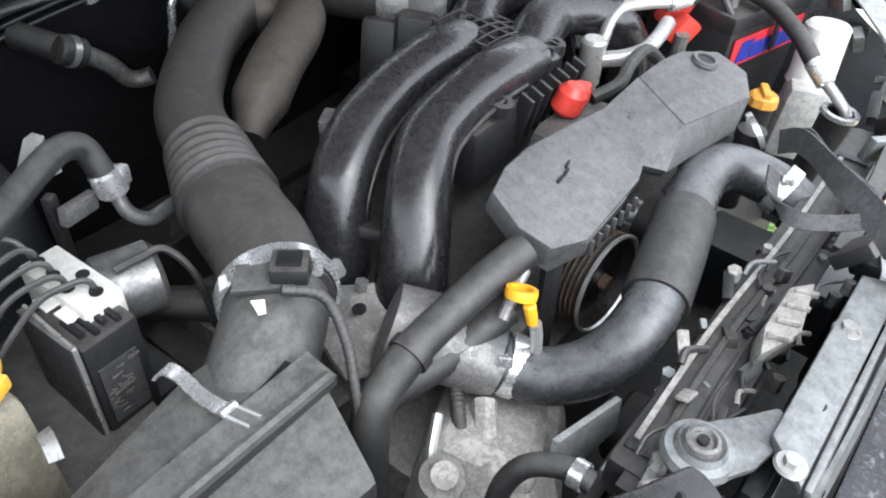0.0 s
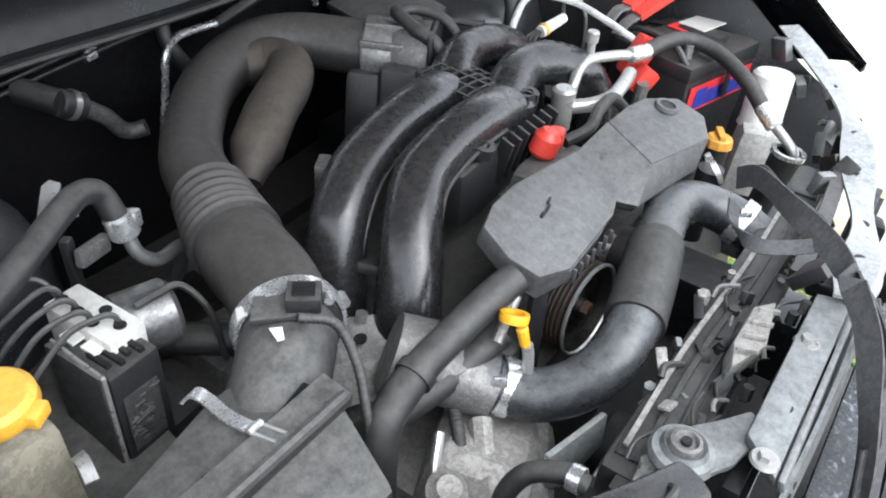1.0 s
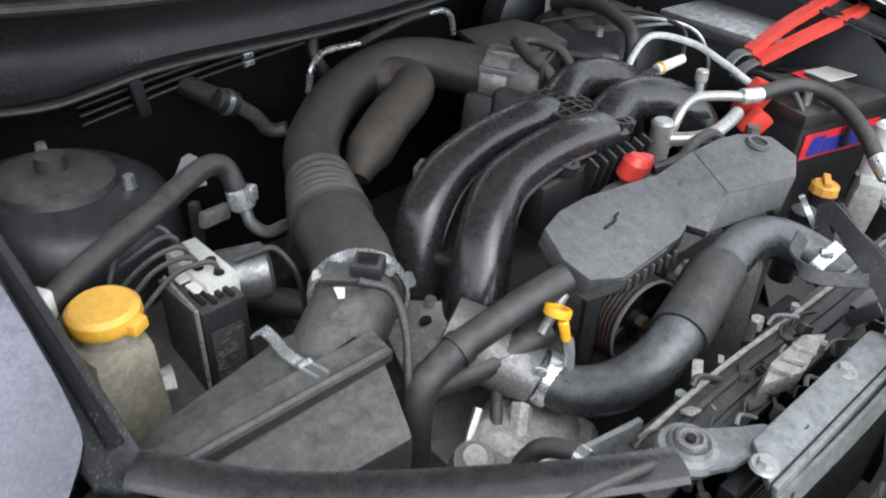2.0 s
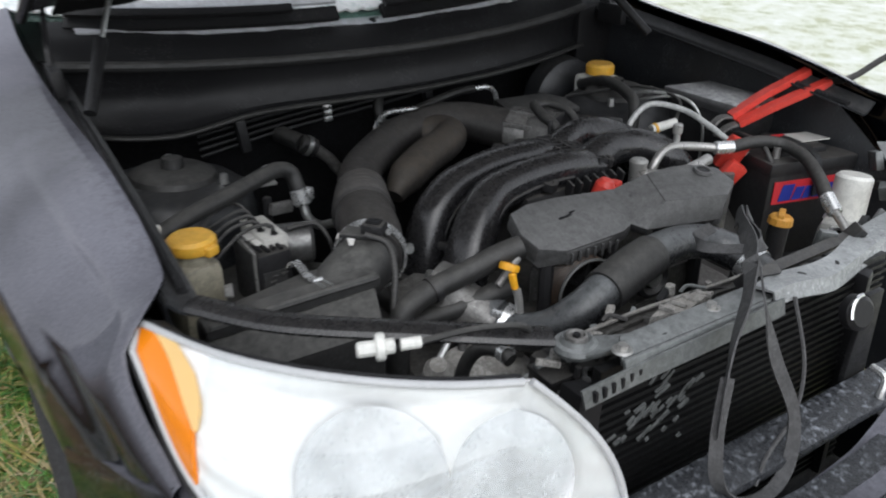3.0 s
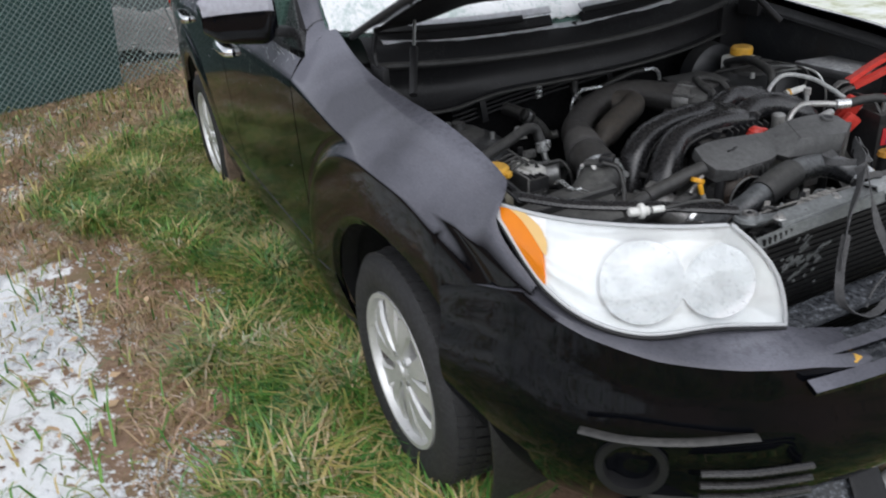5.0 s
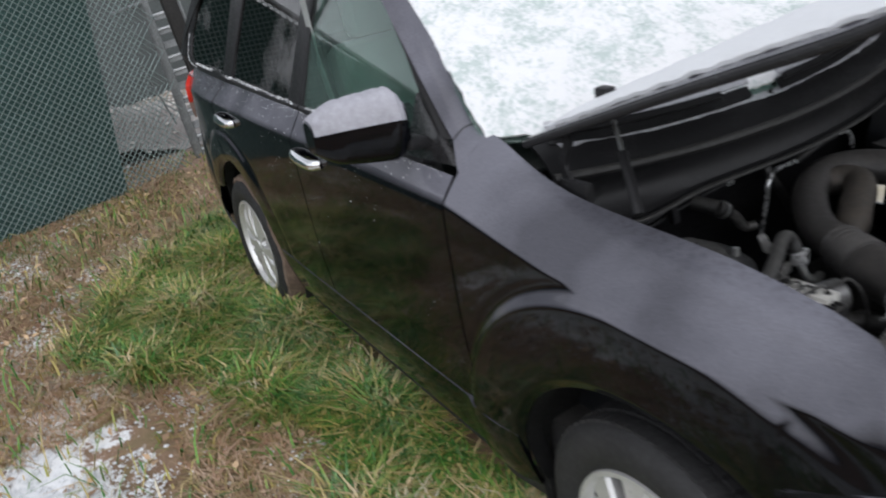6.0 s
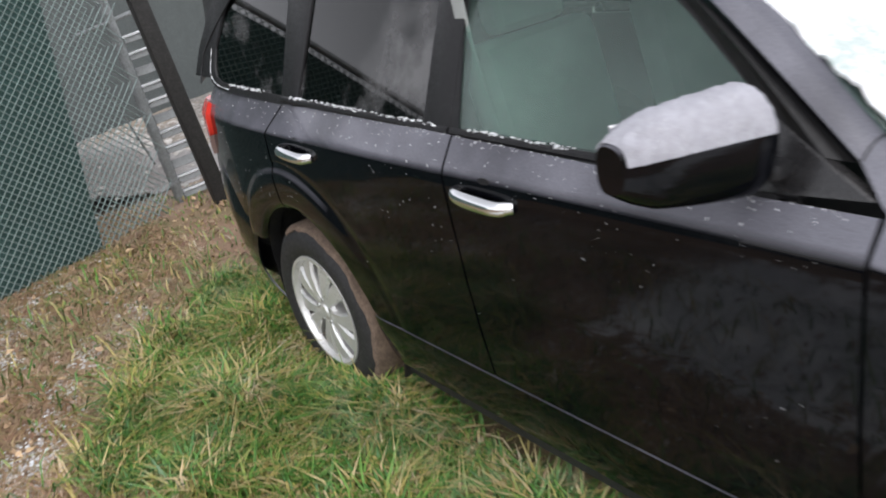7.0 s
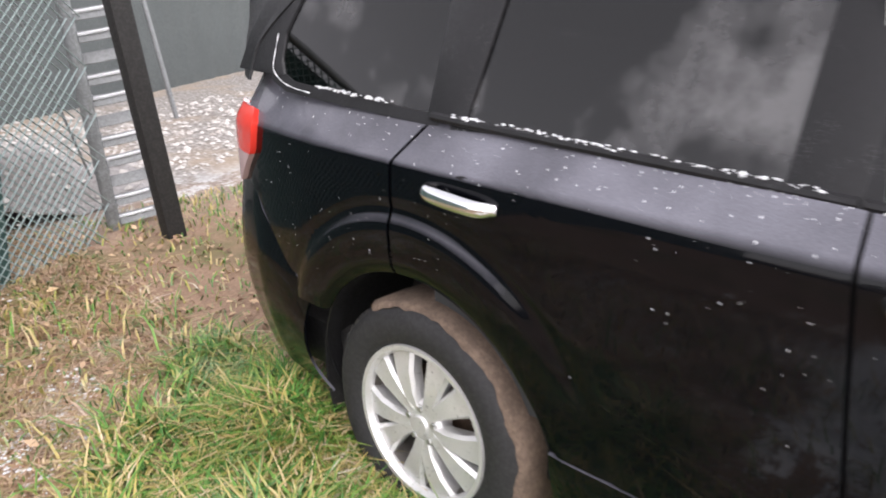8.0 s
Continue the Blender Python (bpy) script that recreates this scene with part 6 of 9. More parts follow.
cover = thing("belt_cover", "grey moulded plastic belt cover speckled with sleet", "engine cover", (0.04, -0.42, 0.78))
low = [(-0.144, -0.337, 0.93), (-0.10, -0.322, 0.93), (-0.047, -0.318, 0.928), (0.08, -0.335, 0.924), (0.098, -0.36, 0.92), (0.054, -0.413, 0.892), (0.03, -0.421, 0.889), (-0.009, -0.423, 0.888), (-0.10, -0.43, 0.89), (-0.145, -0.414, 0.898), (-0.153, -0.378, 0.911)]
part("lower_panel", prism(low, (0, 0.008, -0.028), 0.004), cover_plastic, cover)
hi = [(0.149, -0.345, 0.942), (0.205, -0.348, 0.944), (0.244, -0.357, 0.944), (0.28, -0.391, 0.942), (0.277, -0.435, 0.93), (0.232, -0.46, 0.923), (0.112, -0.428, 0.926)]
part("raised_panel", prism(hi, (0, 0.008, -0.03), 0.004), cover_plastic, cover)
part("raised_slope", prism([(0.149, -0.345, 0.941), (0.112, -0.428, 0.925), (0.067, -0.437, 0.888), (0.053, -0.412, 0.892), (0.078, -0.338, 0.924)], (0.012, 0.010, -0.02), 0.002), cover_plastic, cover)
part("raised_front", prism([(0.112, -0.428, 0.925), (0.232, -0.46, 0.922), (0.222, -0.458, 0.878), (0.067, -0.437, 0.887)], (0, 0.016, -0.01), 0.002), cover_plastic, cover)
part("right_flank", prism([(0.232, -0.46, 0.922), (0.277, -0.435, 0.929), (0.272, -0.432, 0.87), (0.225, -0.456, 0.865)], (-0.008, 0.012, 0), 0.002), cover_plastic, cover)
for (x, y, z) in ((-0.06, -0.368, 0.913), (-0.045, -0.366, 0.913), (-0.033, -0.360, 0.9145)):
    part("cover_chip", block((x, y, z), (0.015, 0.004, 0.004), (14, 0, 10 + 400 * (x + 0.05)), 0.001), trim, cover)
part("front_skirt", prism([(-0.151, -0.378, 0.905), (-0.146, -0.413, 0.894), (-0.10, -0.43, 0.886), (-0.098, -0.426, 0.864), (-0.14, -0.41, 0.864), (-0.146, -0.38, 0.87)], (0.008, 0.004, 0), 0.002), cover_plastic, cover)
part("front_skirt", prism([(-0.10, -0.43, 0.886), (-0.009, -0.424, 0.884), (0.052, -0.414, 0.888), (0.05, -0.41, 0.868), (-0.009, -0.42, 0.863), (-0.098, -0.427, 0.862)], (0.003, 0.01, 0), 0.002), cover_plastic, cover)
for k in range(7):
    part("skirt_rib", block((-0.09 + 0.016 * k, -0.431, 0.873), (0.003, 0.005, 0.02), (0, 0, 2), 0.001), cover_plastic, cover)
part("port_rim", lathe([(0.011, -0.002), (0.018, -0.002), (0.0165, 0.003), (0.012, 0.003)], (0.246, -0.389, 0.941), (0.05, -0.18, 1), 26, closed=True), cover_plastic, cover)
part("oval_port", lathe([(0.0, 0.0), (0.012, 0.0), (0.012, 0.0016), (0.0, 0.0016)], (0.246, -0.389, 0.9405), (0.05, -0.18, 1), 24), trim, cover, "recessed oval opening")
for x in (-0.12, 0.02, 0.24):
    part("cover_post", rod((x, -0.41, 0.62), (x, -0.405, 0.875), 0.012, None, 8), plastic, cover)

pulley = thing("power_steering_pulley", "dark grooved drive pulley with spoked face", "pulley", (-0.07, -0.44, 0.70), shift=(0.025, 0.032, -0.034))
ctr = (-0.083, -0.436, 0.842)
AXP = Vector((-0.08, -1.0, 0.06)).normalized()
groove = [(0.044, 0.0)] + [q for k in range(6) for q in ((0.058, 0.004 + 0.006 * k), (0.054, 0.007 + 0.006 * k))] + [(0.059, 0.042), (0.054, 0.044), (0.052, 0.03), (0.046, 0.026)]
part("rim", lathe(groove, ctr, AXP, 44, closed=True), pulley_metal, pulley, "dark grooved rim with brown edges")
for k in range(6):
    part("groove_edge", lathe([(0.0565, -0.0006), (0.0586, 0.0), (0.0565, 0.0006)], Vector(ctr) + AXP * (0.004 + 0.006 * k), AXP, 44, closed=True), rust, pulley)
part("hub", lathe([(0.0, 0.036), (0.012, 0.036), (0.014, 0.028), (0.024, 0.026), (0.026, 0.0), (0.0, 0.0)], ctr, AXP, 24), fin_metal, pulley)
part("rim_edge", lathe([(0.0555, 0.0), (0.0595, -0.0015), (0.0605, 0.002), (0.0575, 0.003)], Vector(ctr) + AXP * 0.043, AXP, 44, closed=True), steel, pulley, "worn bright edge of the rim")
part("hub_nut", rod(Vector(ctr) + AXP * 0.036, Vector(ctr) + AXP * 0.046, 0.009, None, 6), rust, pulley)
for k in range(5):
    a = 2 * math.pi * k / 5
    c = Vector(ctr) + AXP * 0.022
    d = Vector((math.cos(a), 0, math.sin(a)))
    d = (d - AXP * d.dot(AXP)).normalized()
    part("spoke", rod(c + d * 0.02, c + d * 0.05, 0.008, 0.006, 8), fin_metal, pulley)
part("web", lathe([(0.0, 0.012), (0.05, 0.012), (0.05, 0.02), (0.0, 0.02)], ctr, AXP, 32), fin_metal, pulley)
part("pump_body", block((-0.075, -0.395, 0.80), (0.10, 0.06, 0.12), (0, 0, 0), 0.02), cast_metal, pulley)
part("pump_bracket", block((-0.08, -0.42, 0.72), (0.08, 0.05, 0.1), (0, 0, 0), 0.012), cast_metal, pulley)
idler = thing("idler_pulley", "small black idler pulley", "pulley", (0.055, -0.45, 0.74), shift=(0.04, 0.03, -0.04))
part("rim", lathe([(0.02, 0.0), (0.038, 0.0), (0.04, 0.005), (0.038, 0.028), (0.03, 0.03), (0.02, 0.02)], (0.055, -0.445, 0.83), (0, -1, 0), 30, closed=True), plastic, idler)
part("hub", rod((0.055, -0.43, 0.83), (0.055, -0.475, 0.83), 0.02, 0.016, 16), steel, idler)
part("bracket", block((0.055, -0.435, 0.77), (0.05, 0.03, 0.12), bevel=0.008), cast_metal, idler)

rad_hose = thing("radiator_hose", "wet black radiator hose bent in an S", "hose", (-0.05, -0.5, 0.75))
RH = [(-0.228, -0.392, 0.80), (-0.213, -0.425, 0.789), (-0.20, -0.458, 0.789), (-0.175, -0.493, 0.808), (-0.14, -0.514, 0.838), (-0.097, -0.513, 0.857), (-0.03, -0.497, 0.867), (0.042, -0.478, 0.868), (0.115, -0.464, 0.861), (0.175, -0.466, 0.85), (0.208, -0.49, 0.838), (0.222, -0.53, 0.825), (0.22, -0.575, 0.81)]
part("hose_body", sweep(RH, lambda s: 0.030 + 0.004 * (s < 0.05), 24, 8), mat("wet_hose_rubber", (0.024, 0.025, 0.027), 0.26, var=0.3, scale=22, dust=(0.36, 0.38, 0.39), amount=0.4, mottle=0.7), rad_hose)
part("hose_sleeve", sweep([(-0.10, -0.5135, 0.856), (-0.03, -0.497, 0.867), (0.03, -0.481, 0.868)], 0.0345, 24, 6), rubber, rad_hose, "split rubber sleeve")
for c, d in (((-0.212, -0.421, 0.789), (0.5, -0.75, -0.35)), ((0.2225, -0.535, 0.8235), (0.0, -0.94, -0.33))):
    part("hose_clamp", lathe([(0.031, -0.009), (0.034, -0.009), (0.034, 0.009), (0.031, 0.009)], c, d, 30, closed=True), bright_steel, rad_hose, "spring steel clamp")
    e = Vector(c) + Vector((-0.018, -0.006, 0.028))
    part("clamp_ear", block(e, (0.012, 0.016, 0.012), (0, 20, 30), 0.002), bright_steel, rad_hose)
vent = thing("breather_hose", "dusty black breather pipe lying across the engine", "hose", (-0.28, -0.4, 0.78))
part("pipe", sweep([(-0.165, -0.395, 0.90), (-0.205, -0.386, 0.889), (-0.252, -0.377, 0.872), (-0.298, -0.372, 0.86), (-0.339, -0.373, 0.848), (-0.366, -0.376, 0.832), (-0.379, -0.382, 0.79), (-0.381, -0.384, 0.70)], 0.0185, 18, 8), rubber, vent)
part("pipe_collar", lathe([(0.018, -0.006), (0.0215, -0.006), (0.0215, 0.006), (0.018, 0.006)], (-0.31, -0.372, 0.857), (0.95, 0.02, 0.25), 24, closed=True), plastic, vent)
part("lower_pipe", sweep([(-0.19, -0.398, 0.838), (-0.25, -0.385, 0.82), (-0.31, -0.365, 0.805), (-0.37, -0.34, 0.78), (-0.40, -0.32, 0.74)], 0.017, 16, 8), rubber, vent)
lead = thing("sensor_cable", "ridged black sensor cable hanging from the intake", "cable", (-0.33, -0.36, 0.76), shift=(-0.03, 0.01, -0.015))
part("cable", sweep([(-0.345, -0.29, 0.942), (-0.32, -0.315, 0.93), (-0.325, -0.345, 0.90), (-0.345, -0.375, 0.86), (-0.36, -0.40, 0.80)], lambda s: 0.0052 + 0.0004 * math.cos(s * 190), 10, 24), rubber, lead)
lead2 = thing("engine_cable", "ridged black cable beside the gear housing", "cable", (-0.33, -0.45, 0.6), shift=(0, 0.02, -0.02))
part("cable", sweep([(-0.26, -0.41, 0.80), (-0.285, -0.435, 0.79), (-0.31, -0.465, 0.75), (-0.325, -0.50, 0.68), (-0.33, -0.52, 0.58)], lambda s: 0.0075 + 0.0005 * math.cos(s * 190), 10, 24), rubber, lead2)
part("metal_pipe", sweep([(-0.30, -0.42, 0.80), (-0.335, -0.44, 0.77), (-0.365, -0.47, 0.70), (-0.37, -0.48, 0.6)], 0.006, 10), steel, lead2)

dip = thing("oil_dipstick", "yellow looped dipstick handle on a steel tube", "dipstick", (-0.195, -0.44, 0.6), shift=(0.007, 0.02, -0.011))
part("handle_ring", lathe([(0.011, -0.005), (0.0155, -0.005), (0.0162, 0.0), (0.0155, 0.005), (0.011, 0.005)], (-0.213, -0.44, 0.898), (0.42, 0.16, 0.9), 30, closed=True), yellow_stick, dip)
part("handle_stem", rod((-0.217, -0.452, 0.894), (-0.214, -0.458, 0.868), 0.0065, 0.0055, 10, bevel=0.002), yellow_stick, dip)
part("guide_tube", sweep([(-0.212, -0.459, 0.869), (-0.208, -0.462, 0.84), (-0.20, -0.46, 0.76), (-0.195, -0.44, 0.62)], 0.0065, 10), bare_alloy, dip)
part("tube_bracket", rod((-0.185, -0.425, 0.90), (-0.225, -0.43, 0.865), 0.0065, None, 10), cast_metal, dip)

# ---- engine bay: units on the passenger side ----
abs_unit = thing("brake_control_unit", "brake hydraulic unit with aluminium block and black module", "control unit", (-0.48, -0.15, 0.62), shift=(-0.008, 0.03, -0.02))
AB = (0, 0, 3)
part("valve_block", block((-0.459, -0.122, 0.885), (0.042, 0.098, 0.05), AB, 0.003), mat("milled_alloy", (0.66, 0.65, 0.61), 0.45, 0.2, var=0.1, mottle=0.2), abs_unit, "bare aluminium valve block")
part("module", block((-0.472, -0.158, 0.825), (0.058, 0.075, 0.14), AB, 0.005), plastic, abs_unit, "black electronic module with worn face")
part("connector_plate", block((-0.505, -0.155, 0.835), (0.008, 0.078, 0.135), AB, 0.002), dusty_plastic, abs_unit)
part("plate_edge", rod((-0.503, -0.195, 0.768), (-0.503, -0.195, 0.902), 0.0025, None, 6), bare_alloy, abs_unit)
part("plate_edge", rod((-0.503, -0.195, 0.902), (-0.503, -0.118, 0.904), 0.002, None, 6), bare_alloy, abs_unit)
worn = mat("worn_label", (0.06, 0.06, 0.06), 0.35, var=0.9, scale=150, pits=0.9)
part("module_label", prism([(-0.492, -0.1975, 0.79), (-0.453, -0.1965, 0.79), (-0.453, -0.1965, 0.865), (-0.492, -0.1975, 0.865)], (0, -0.002, 0), 0), worn, abs_unit, "worn scratched label")
RNG = random.Random(71)
for k in range(26):
    x, z = -0.49 + 0.035 * RNG.random(), 0.80 + 0.06 * RNG.random()
    part("label_scratch", block((x, -0.2003, z), (0.003 + 0.01 * RNG.random(), 0.001, 0.0018), (0, RNG.uniform(-40, 60), 0), 0), cast_metal, abs_unit)
for k in range(4):
    part("module_slot", block((-0.489 + 0.011 * k, -0.168 - 0.006 * (k % 2), 0.897), (0.006, 0.03, 0.006), AB, 0.001), trim, abs_unit)
part("pump_motor", rod((-0.44, -0.115, 0.868), (-0.378, -0.135, 0.868), 0.036, None, 34, bevel=0.006), mat("motor_steel", (0.2, 0.2, 0.198), 0.42, 0.7, var=0.1), abs_unit, "grey cylindrical pump motor")
part("motor_wire", sweep([(-0.425, -0.14, 0.905), (-0.40, -0.145, 0.908), (-0.375, -0.15, 0.905), (-0.36, -0.17, 0.87), (-0.355, -0.18, 0.8)], 0.004, 8, 8), rubber, abs_unit)
part("bracket", block((-0.46, -0.13, 0.72), (0.12, 0.12, 0.1), AB, 0.01), painted_metal, abs_unit)
PORTS = [(-0.466, -0.082), (-0.467, -0.109), (-0.468, -0.134), (-0.454, -0.157), (-0.449, -0.128)]
for k, (x, y) in enumerate(PORTS):
    part("port", lathe([(0.0, 0.0), (0.0065, 0.0), (0.0065, 0.0015), (0.0, 0.0015)], (x, y, 0.9095), (0, 0, 1), 16), trim, abs_unit)
    if k < 4:
        a = Vector((x, y, 0.908))
        part("pipe_nut", rod(a, a + Vector((-0.001, 0.001, 0.008)), 0.0048, 0.004, 6), fin_metal, abs_unit)
        o = 0.01 * k
        part("brake_pipe", sweep([tuple(a), tuple(a + Vector((-0.002, 0.003, 0.014))), tuple(a + Vector((-0.016, 0.008, 0.018))), (x - 0.05, y + 0.012 + o * 0.3, 0.912), (-0.545 - o * 0.8, y + 0.02, 0.888 - o), (-0.555 - o * 0.7, y + 0.01, 0.84), (-0.555 - o * 0.6, y, 0.72)], 0.0032, 8, 8), dusty_plastic, abs_unit, "thin bent brake pipe")
part("brake_pipe", sweep([(-0.466, -0.082, 0.91), (-0.475, -0.062, 0.93), (-0.50, -0.05, 0.93), (-0.535, -0.06, 0.91), (-0.56, -0.08, 0.86), (-0.565, -0.09, 0.74)], 0.0032, 8, 8), dusty_plastic, abs_unit, "thin bent brake pipe")
for k in range(2):
    part("paper_tag", block((-0.487 + 0.004 * k, -0.125 - 0.028 * k, 0.9), (0.014, 0.02, 0.003), AB, 0.0), label_white, abs_unit)

washer = thing("fluid_tank", "stained washer fluid tank with round yellow cap", "tank", (-0.60, -0.19, 0.66), shift=(-0.006, 0.028, -0.013))
part("tank", block((-0.60, -0.192, 0.79), (0.08, 0.075, 0.24), (0, 0, 10), 0.014, taper=0.86), stained_tank, washer)
part("neck", rod((-0.597, -0.187, 0.90), (-0.596, -0.185, 0.926), 0.03, None, 24), stained_tank, washer)
cap = part("cap", lathe([(0.0, 0.012), (0.031, 0.011), (0.0365, 0.006), (0.038, -0.004), (0.0355, -0.01), (0.0, -0.01)], (-0.595, -0.184, 0.935), (0.0, 0, 1), 40), yellow_plastic, washer, "round yellow cap with a tab")
part("cap_tab", block((-0.577, -0.216, 0.93), (0.022, 0.016, 0.014), (0, 0, 30), 0.003), yellow_plastic, cap)
part("side_bracket", ribbon([(-0.563, -0.232, 0.875), (-0.566, -0.245, 0.88), (-0.571, -0.262, 0.872)], 0.012, 0.003, (1, 0.3, 0)), bare_alloy, washer, "small pale bracket")
part("tank_base", block((-0.60, -0.192, 0.67), (0.105, 0.1, 0.05), (0, 0, 10), 0.012), stained_tank, washer)
ac = thing("air_conditioning_line", "black air conditioning line over the strut tower", "hose", (-0.5, -0.07, 0.86), shift=(0.008, 0.045, -0.018))
part("hose_run", sweep([(-0.665, -0.16, 0.93), (-0.60, -0.125, 0.945), (-0.50, -0.075, 0.952), (-0.43, -0.035, 0.956), (-0.395, -0.018, 0.955), (-0.372, -0.015, 0.943), (-0.364, -0.025, 0.912)], 0.0145, 16, 8), rubber, ac)
part("line_fitting", rod((-0.364, -0.026, 0.915), (-0.360, -0.032, 0.885), 0.0175, None, 16, bevel=0.003), bright_steel, ac, "bright crimped fitting")
part("fitting_tab", block((-0.347, -0.034, 0.905), (0.012, 0.012, 0.022), (0, 0, 20), 0.002), bright_steel, ac)
part("metal_line", sweep([(-0.360, -0.032, 0.886), (-0.355, -0.04, 0.86), (-0.335, -0.045, 0.842), (-0.30, -0.035, 0.835), (-0.28, -0.02, 0.815), (-0.27, 0.02, 0.74)], 0.0085, 12, 8), steel, ac, "bare aluminium line")
part("line_bracket", prism([(-0.44, -0.002, 0.938), (-0.425, 0.016, 0.942), (-0.405, 0.04, 0.946), (-0.392, 0.045, 0.946), (-0.386, 0.033, 0.944), (-0.402, 0.014, 0.94), (-0.398, -0.012, 0.93), (-0.43, -0.014, 0.932)], (0, 0, -0.005), 0.001), bare_alloy, ac, "pale pressed steel bracket")
part("bracket_leg", block((-0.40, -0.025, 0.885), (0.05, 0.012, 0.022), (0, 10, 20), 0.003), cast_metal, ac)
part("bracket_leg", block((-0.42, -0.01, 0.86), (0.014, 0.012, 0.09), (0, 0, 30), 0.003), plastic, ac)
part("line_clip", block((-0.655, -0.155, 0.945), (0.016, 0.03, 0.035), (0, 0, 30), 0.004), white_plastic, ac)
relay = thing("pressure_switch", "grey clamp block on the apron", "switch", (-0.645, -0.14, 0.87), shift=(0, 0.045, -0.02))
part("body", block((-0.635, -0.135, 0.905), (0.05, 0.035, 0.02), (0, 10, 30), 0.005), cast_metal, relay)
part("stud", rod((-0.655, -0.13, 0.85), (-0.652, -0.13, 0.93), 0.009, None, 12), steel, relay)
heater = thing("heater_pipe", "black heater pipe with aluminium elbow at the firewall", "pipe", (-0.15, 0.34, 0.74), shift=(0.0, 0.09, -0.012))
part("rubber_end", rod((-0.208, 0.272, 0.873), (-0.172, 0.27, 0.853), 0.022, None, 20, bevel=0.003), rubber, heater)
part("band_clamp", lathe([(0.022, -0.005), (0.0235, -0.005), (0.0235, 0.005), (0.022, 0.005)], (-0.19, 0.271, 0.863), (0.85, -0.05, -0.5), 24, closed=True), steel, heater)
part("elbow", sweep([(-0.175, 0.27, 0.855), (-0.139, 0.27, 0.823), (-0.118, 0.268, 0.793), (-0.10, 0.262, 0.785), (-0.085, 0.25, 0.79)], 0.0135, 16, 8), cast_metal, heater)
part("lower_hose", rod((-0.205, 0.272, 0.872), (-0.235, 0.33, 0.885), 0.02, None, 14), rubber, heater)
vac = thing("vacuum_pipe", "thin bare steel vacuum pipe with a black hose end", "pipe", (-0.12, 0.2, 0.74))
part("pipe", sweep([(0.105, 0.36, 0.894), (0.06, 0.36, 0.896), (0.014, 0.36, 0.894), (-0.012, 0.36, 0.868), (-0.024, 0.358, 0.82), (-0.05, 0.355, 0.72)], 0.0065, 10, 8), bright_steel, vac)
part("hose_end", sweep([(0.10, 0.36, 0.893), (0.16, 0.36, 0.907), (0.22, 0.36, 0.918), (0.27, 0.36, 0.92)], 0.0095, 10, 8), rubber, vac)
part("far_pipe", sweep([(0.265, 0.36, 0.92), (0.31, 0.36, 0.918), (0.335, 0.36, 0.90), (0.345, 0.36, 0.86)], 0.0065, 10, 8), bright_steel, vac)
lines = thing("firewall_lines", "row of black fuel and brake lines along the firewall", "pipes", (-0.1, 0.28, 0.88), shift=(0.035, 0.125, -0.012))
for k in range(4):
    part("line", sweep([(-0.45, 0.30 + 0.004 * k, 0.86 + 0.014 * k), (-0.25, 0.285, 0.895 + 0.014 * k), (0.0, 0.265, 0.925 + 0.014 * k), (0.25, 0.26, 0.955 + 0.012 * k), (0.4, 0.27, 0.96 + 0.012 * k)], 0.0042, 8, 8), trim, lines)
for k in range(4):
    part("line_clip", block((-0.155, 0.272, 0.907 + 0.0145 * k), (0.02, 0.012, 0.011), (0, -8, 0), 0.002), bright_steel, lines, "white line clip")
for x in (-0.36, 0.12):
    part("line_guide", block((x, 0.275, 0.915 + 0.08 * (x + 0.16)), (0.022, 0.02, 0.075), (0, -8, 0), 0.004), plastic, lines)
part("branch_hose", sweep([(-0.02, 0.27, 0.94), (-0.03, 0.25, 0.90), (-0.01, 0.23, 0.85), (0.02, 0.21, 0.78)], 0.012, 12, 8), rubber, lines)

# ---- engine bay: driver's side ----
batt = thing("battery", "black car battery with red and blue front label", "battery", (0.63, -0.27, 0.66), shift=(0, 0.012, 0))
RB = (0, 0, -14)
mb = pose(0.67, -0.285, 0, *RB)
at = lambda x, y, z: tuple(mb @ Vector((x, y, z)))
part("case", block((0.67, -0.285, 0.755), (0.22, 0.17, 0.19), RB, 0.006), plastic, batt)
part("lid", block((0.67, -0.285, 0.86), (0.225, 0.175, 0.03), RB, 0.006), plastic, batt)
part("lid_ridge", block((0.67, -0.285, 0.88), (0.12, 0.1, 0.016), RB, 0.004), plastic, batt)
part("front_label", prism([at(-0.098, -0.0875, 0.785), at(0.098, -0.0875, 0.785), at(0.098, -0.0875, 0.835), at(-0.098, -0.0875, 0.835)], (0.0004, -0.0018, 0), 0), label_red, batt, "red label with blue wordless band")
for k, (x0, x1) in enumerate(((-0.085, -0.055), (-0.05, -0.028), (-0.023, -0.002), (0.003, 0.024), (0.029, 0.05), (0.055, 0.075))):
    z0, z1 = 0.792, 0.828 if k == 0 else 0.82
    part("label_bar", prism([at(x0, -0.0905, z0), at(x1, -0.0905, z0), at(x1 + 0.008, -0.0905, z1), at(x0 + 0.008, -0.0905, z1)], (0.0003, -0.0014, 0), 0), label_blue, batt)
part("paper_label", block(at(0.04, 0.01, 0.8895), (0.11, 0.055, 0.002), RB, 0), label_white, batt, "white paper label")
part("paper_band", block(at(-0.005, 0.01, 0.8912), (0.03, 0.055, 0.002), RB, 0), label_red, batt)
part("handle", sweep([at(-0.1, -0.07, 0.872), at(-0.1, -0.03, 0.90), at(-0.1, 0.05, 0.90), at(-0.1, 0.075, 0.872)], 0.006, 8), plastic, batt)
